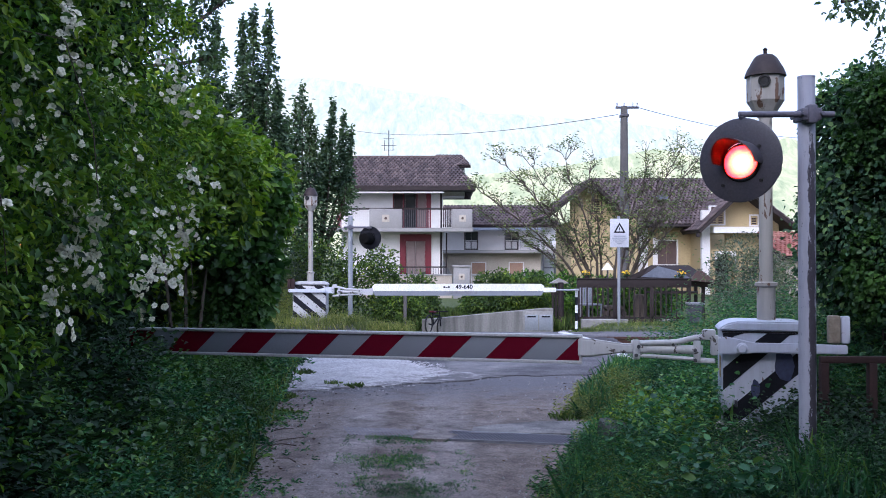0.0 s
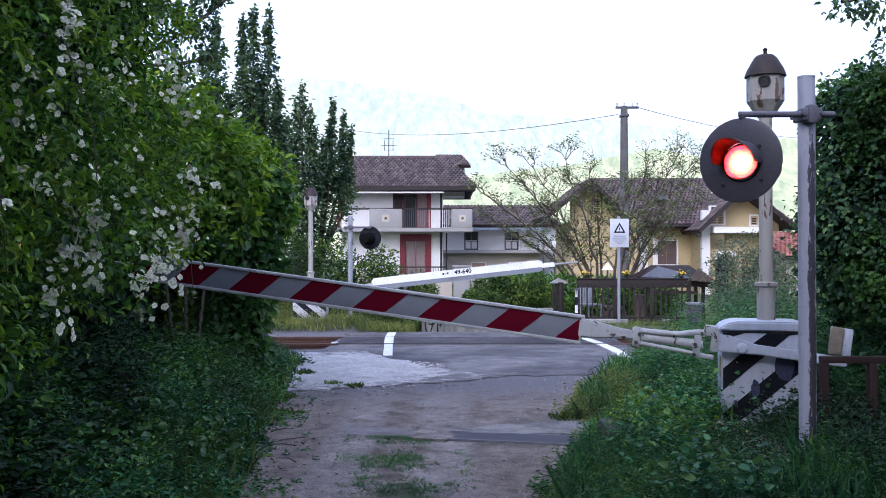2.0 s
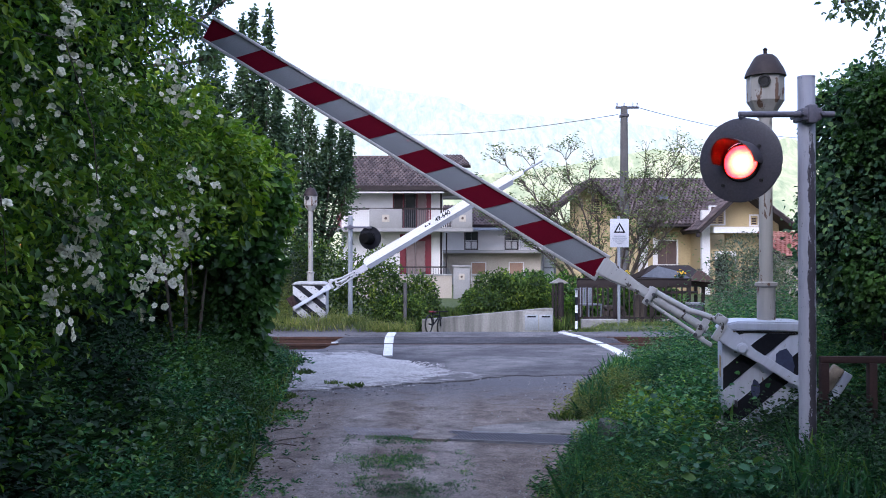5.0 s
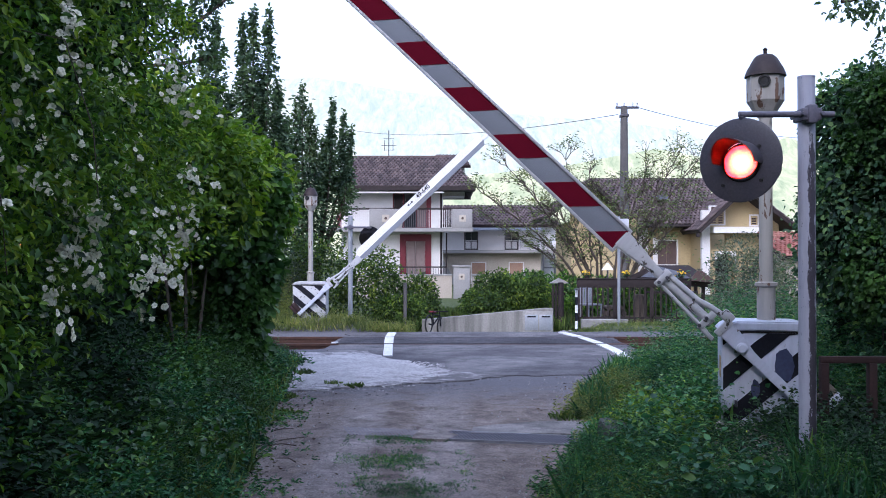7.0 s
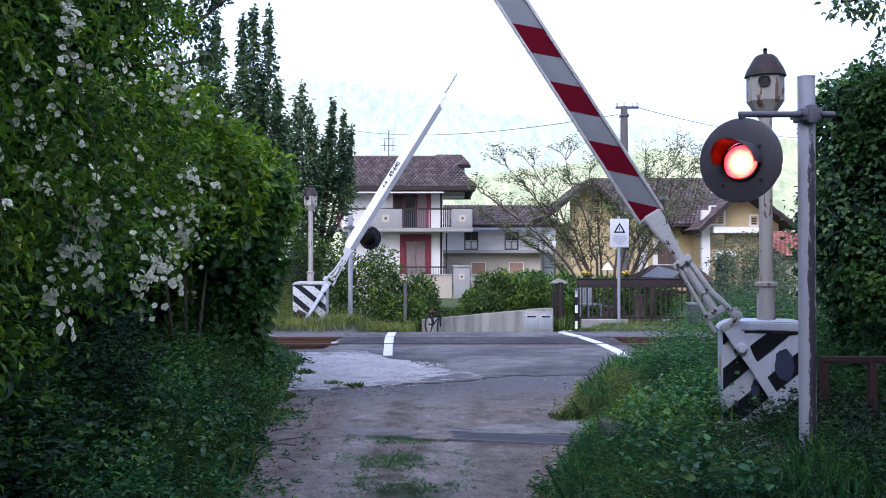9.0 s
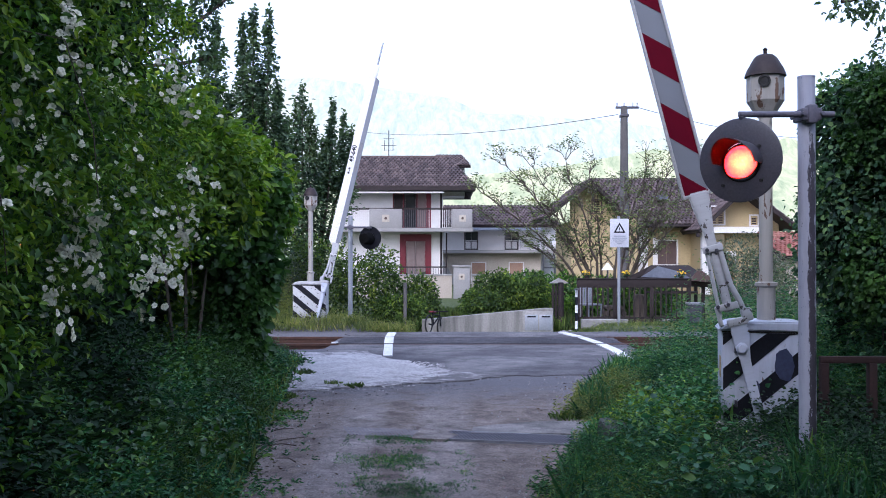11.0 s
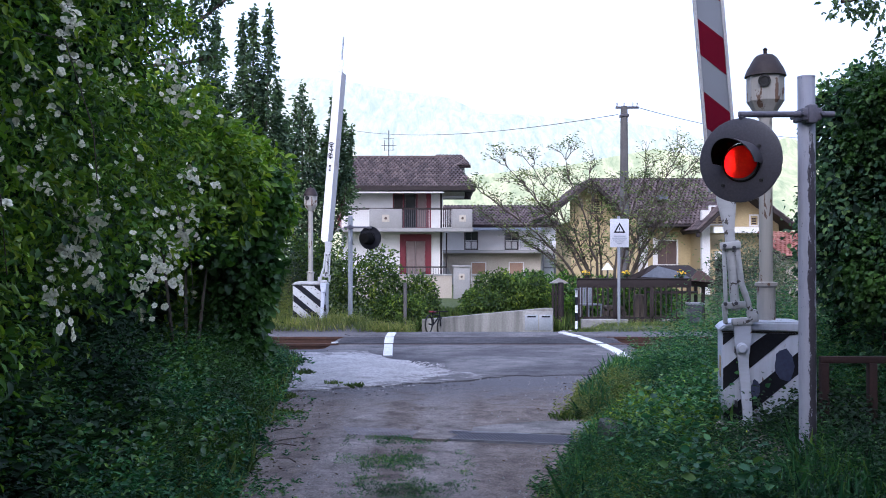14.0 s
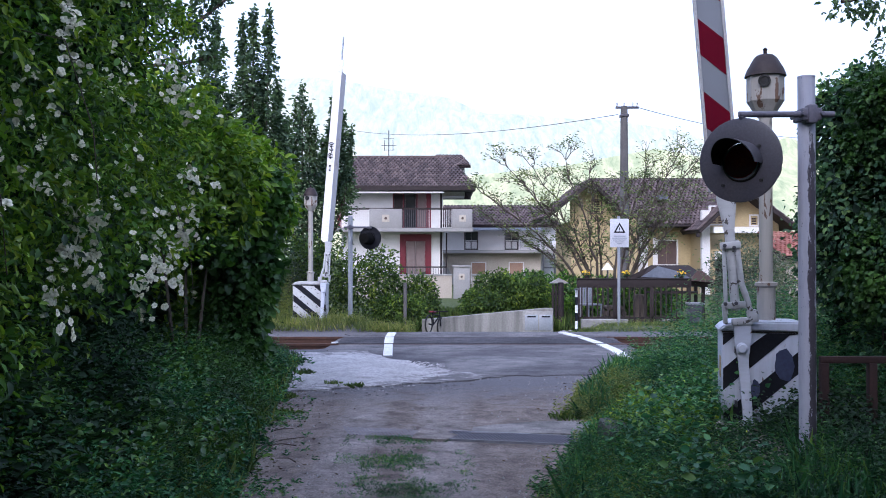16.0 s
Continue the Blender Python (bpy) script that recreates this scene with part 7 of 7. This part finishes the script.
def bicycle():
    """A small bicycle leaning at the wall, seen from the front."""
    b = thing("bicycle", pose(-0.2, 21.0, -0.2, 0, 8, 68), "small dark bicycle leaning against the concrete wall", "bicycle")
    def ring(cx, r, t):
        bm = bm_new()
        n = 22
        for i in range(n):
            a0, a1 = 2 * math.pi * i / n, 2 * math.pi * (i + 1) / n
            tube(bm, (cx + r * math.cos(a0), 0, r + t + r * math.sin(a0)), (cx + r * math.cos(a1), 0, r + t + r * math.sin(a1)), t, seg=6, caps=False)
        return bm
    for cx in (-0.36, 0.36):
        w = part("wheel", ring(cx, 0.2, 0.018), M["black_rubber"], b)
    for p, q in (((-0.36, 0, 0.22), (-0.1, 0, 0.22)), ((-0.1, 0, 0.22), (0.25, 0, 0.45)), ((-0.18, 0, 0.5), (-0.1, 0, 0.22)), ((-0.17, 0, 0.45), (0.25, 0, 0.47)), ((0.36, 0, 0.22), (0.24, 0, 0.56))):
        part("frame_tube", tube(bm_new(), p, q, 0.016, seg=8), M["black_paint"], b)
    part("handlebar", tube(bm_new(), (0.24, -0.22, 0.56), (0.24, 0.22, 0.56), 0.014, seg=8), M["black_paint"], b)
    part("saddle", box(bm_new(), -0.28, -0.08, -0.06, 0.06, 0.49, 0.53, 0.015), M["frame_red"], b, "dark red saddle")


bicycle()


# ---- litter on the lane ----
def litter():
    rng = np.random.default_rng(91)
    V, F = [], []
    for _ in range(1500):
        y = rng.uniform(5.0, 12.5)
        side = rng.random()
        lo, hi = left_edge(y), right_edge(y)
        x = lo + abs(rng.normal()) * 0.35 if side < 0.45 else (hi - abs(rng.normal()) * 0.3 if side < 0.75 else rng.uniform(lo, hi))
        r = 0.004 + 0.012 * rng.random() ** 3
        z = ground_height(x, y) + r * 0.3
        base = len(V)
        a0 = rng.uniform(0, 6.28)
        for k in range(5):
            a = a0 + k * 1.2566
            V.append((x + r * math.cos(a) * rng.uniform(0.7, 1.3), y + r * math.sin(a) * rng.uniform(0.7, 1.3), z - r * 0.4))
        V.append((x, y, z + r * 0.8))
        for k in range(5):
            F.append((base + k, base + (k + 1) % 5, base + 5))
    me = bpy.data.meshes.new("gravel")
    me.from_pydata(V, [], F)
    me.materials.append(M["concrete"])
    tagged(new("gravel", me), "loose grey stones scattered on the lane", "gravel", kind="stuff")
    V, F = [], []
    while len(V) < 6 * 1100:
        x, y = rng.uniform(-2.4, 1.0), rng.uniform(10.2, 13.6)
        far = math.hypot((x + 1.35) / 1.5, (y - 12.5) / 1.7)
        if not 0.75 < far < 0.85 + abs(rng.normal()) * 0.28:
            continue
        r = 0.006 + 0.016 * rng.random() ** 2
        base, a0 = len(V), rng.uniform(0, 6.28)
        z = max(0.011 if far < 1 else 0.0, ground_height(x, y))
        for k in range(5):
            a = a0 + k * 1.2566
            V.append((x + 1.4 * r * math.cos(a) * rng.uniform(0.7, 1.3), y + 1.4 * r * math.sin(a) * rng.uniform(0.7, 1.3), z - r * 0.2))
        V.append((x, y, z + r * 0.6))
        F += [(base + k, base + (k + 1) % 5, base + 5) for k in range(5)]
    me = bpy.data.meshes.new("pale_gravel")
    me.from_pydata(V, [], F)
    me.materials.append(M["pale_apron"])
    tagged(new("pale_gravel", me), "pale crumbs of concrete strewn round the bleached patch", "gravel", kind="stuff")
    n = 900
    y = rng.uniform(5.0, 13.0, n)
    x = np.array([left_edge(b) + abs(rng.normal()) * 0.3 if rng.random() < 0.65 else right_edge(b) - abs(rng.normal()) * 0.25 for b in y])
    p = np.stack([x, y, np.array([ground_height(a, b) + 0.008 for a, b in zip(x, y)])], 1)
    aim = np.stack([rng.normal(size=n), rng.normal(size=n), rng.uniform(0, 0.2, n)], 1)
    tagged(leaf_object("dry_leaves", p, aim, rng.uniform(0.012, 0.04, n), M["leaf_dry"], None, 0.4), "brown dry leaves and twigs along the lane's edges", "leaf litter", kind="stuff")
    for k in range(14):
        yy = rng.uniform(5.5, 12.5)
        xx = left_edge(yy) + rng.uniform(0.0, 0.5)
        a = rng.uniform(0, 3.14)
        ln = rng.uniform(0.1, 0.28)
        z = ground_height(xx, yy) + 0.008
        t = thing("twig", Matrix.Identity(4), "thin dry brown twig lying on the lane", "twig", "fallen twigs")
        bm = tube(bm_new(), (xx, yy, z), (xx + ln * 0.5 * math.cos(a), yy + ln * 0.5 * math.sin(a), z + 0.012), 0.006, 0.005, 6)
        tube(bm, (xx + ln * 0.5 * math.cos(a), yy + ln * 0.5 * math.sin(a), z + 0.012), (xx + ln * math.cos(a + 0.3), yy + ln * math.sin(a + 0.3), z + 0.003), 0.005, 0.003, 6)
        part("stick", bm, M["bark"], t)


litter()
# small weeds springing up on the apron and the lane
for k, (x, y, s) in enumerate(((-1.35, 11.2, 0.09), (-1.05, 11.0, 0.1), (-1.85, 12.2, 0.12), (-1.75, 10.2, 0.1), (-1.6, 9.2, 0.1), (1.2, 8.9, 0.12))):
    rng = np.random.default_rng(300 + k)
    n = 90
    q = np.stack([x + rng.normal(size=n) * s * 0.6, y + rng.normal(size=n) * s * 0.6, np.full(n, ground_height(x, y))], 1)
    w = thing("weed_tuft", Matrix.Identity(4), "small green weed tuft growing on the lane", "weed", "weed tufts")
    blades = leaf_object("leafage", q, np.stack([rng.normal(size=n) * 0.7, rng.normal(size=n) * 0.7, np.ones(n)], 1), s * rng.uniform(0.3, 0.9, n), M["leaf_grass"], w, 0.2)
    tagged(blades, kind="stuff")


# ---- odds and ends behind the fence and along the track ----
def stone(x, y, r, seed, label, material):
    t = thing("stone", (x, y, ground_height(x, y) - r * 0.25), label, "stone", "loose stones")
    bm = bm_new()
    bmesh.ops.create_icosphere(bm, subdivisions=2, radius=r)
    for v in bm.verts:
        v.co = Vector((v.co.x * 1.25, v.co.y, v.co.z * 0.7)) * (1 + 0.35 * noise.noise(v.co * (2.5 / r) * 0.4 + Vector((seed, 0, 0))))
        v.co.z += r * 0.5
    part("rock", bm, material, t, smooth=True)


for k in range(14):
    rng = np.random.default_rng(500 + k)
    stone(rng.uniform(2.75, 3.25) if k < 7 else rng.uniform(3.4, 5.9), rng.uniform(20.9, 21.6) if k < 7 else rng.uniform(22.3, 23.4), rng.uniform(0.05, 0.11), k, "rough grey stone lying by the fence" if k < 7 else "pale stone in the garden behind the fence", M["dark_concrete"] if k % 2 else M["concrete"])


def garden_chair(x, y, turn):
    c = thing("garden_chair", pose(x, y, ground_height(x, y), 0, 0, turn), "pale grey plastic garden chair behind the fence", "chair")
    part("seat", box(bm_new(), -0.22, 0.22, -0.22, 0.22, 0.4, 0.44, 0.012), M["sign_grey"], c)
    for i in range(5):
        part("back_slat", box(bm_new(), -0.2 + i * 0.085, -0.14 + i * 0.085, 0.2, 0.225, 0.44, 0.82, 0.006), M["sign_grey"], c)
    part("back_rail", box(bm_new(), -0.22, 0.22, 0.195, 0.23, 0.8, 0.86, 0.01), M["sign_grey"], c)
    for x0 in (-0.2, 0.17):
        for y0 in (-0.2, 0.17):
            part("leg", box(bm_new(), x0, x0 + 0.035, y0, y0 + 0.035, 0, 0.41, 0.005), M["sign_grey"], c)


garden_chair(3.75, 23.0, 25)


def log_pile():
    g = thing("log_pile", (4.35, 23.1, ground_height(4.35, 23.1)), "stacked brown firewood logs behind the fence", "firewood")
    for r in range(3):
        for i in range(5 - r):
            part("log", tube(bm_new(), (-0.3 + 0.15 * i + 0.075 * r, -0.25, 0.07 + 0.13 * r), (-0.3 + 0.15 * i + 0.075 * r, 0.25, 0.07 + 0.13 * r), 0.07, 0.065, 10), M["bark"], g)


log_pile()


def guard_end(x, y, turn):
    g = thing("rail_guard_end", pose(x, y, -0.02, 0, 0, turn), "white painted end of the crossing guard rail", "rail guard", "rail guards")
    part("plate", box(bm_new(), -0.07, 0.07, -0.015, 0.015, 0.0, 0.06, 0.006), M["white_panel"], g)
    part("foot", box(bm_new(), -0.05, 0.05, -0.05, 0.05, -0.1, 0.01, 0.004), M["dark_steel"], g)


guard_end(-1.98, GAUGE_NEAR + 0.12, 40)


def sleepers():
    """Concrete sleepers of the track on both sides of the crossing."""
    me = bpy.data.meshes.new("sleeper")
    bm = box(bm_new(), -0.13, 0.13, -1.2, 1.2, -0.2, -0.12, 0.01)
    bm.to_mesh(me)
    bm.free()
    me.materials.append(M["dark_concrete"])
    t = thing("track_sleepers", (0, (GAUGE_NEAR + GAUGE_FAR) / 2, 0), "dark concrete sleepers under the railway track", "sleepers")
    for side in (-1, 1):
        for i in range(14):
            share("sleeper", me, t, pose(-2.7 - 0.6 * i if side < 0 else 3.7 + 0.6 * i, 0, 0.0))


sleepers()


def garden_wall(x0, x1):
    w = thing("garden_wall", ((x0 + x1) / 2, 41.0, -0.3), "low beige garden wall with a grey coping", "wall", "garden walls")
    h = (x1 - x0) / 2
    part("wall_body", box(bm_new(), -h, h, -0.12, 0.12, 0, 1.1), M["plaster_beige"], w, smooth=False)
    part("coping", box(bm_new(), -h - 0.03, h + 0.03, -0.17, 0.17, 1.1, 1.17, 0.01), M["concrete"], w)


garden_wall(-4.0, 0.4)
garden_wall(1.3, 4.6)


# ---- what moves ----
def motions():
    walk(near_arm, [(t, pose(0, 0, 0, 0, -a, 0)) for t, a in ARM_ROWS])
    walk(far_arm, [(t, pose(0, 0, 0, 0, -a, 0)) for t, a in FAR_ROWS])
    head = light_head.matrix_basis
    walk(shutter, [(t, head @ Matrix.Translation((x, 0.194, 0))) for t, x in ((0.0, 0.088), (14.95, 0.088), (15.1, 0.0), (16.0, 0.0))])
    walk(bulb, [(t, head @ Matrix.Translation((x, y, z))) for t, x, y, z in BULB_ROWS])


BULB_ROWS = [(0.0, 0, 0.034, 0), (4.0, 0, 0.035, 0), (8.0, 0, 0.04, 0), (9.2, 0, 0.042, 0), (11.3, 0, 0.125, 0), (11.8, 0, 0.15, 0), (12.2, 0, 0.168, 0), (12.6, 0, 0.18, 0), (13.0, 0.012, 0.216, 0), (13.3, 0.05, 0.24, 0), (14.7, 0.075, 0.25, 0), (14.9, 0.0, 0.26, 0), (15.0, 0.0, 0.33, 0), (15.1, 0.08, 0.355, 0), (16.0, 0.08, 0.355, 0)]
motions()
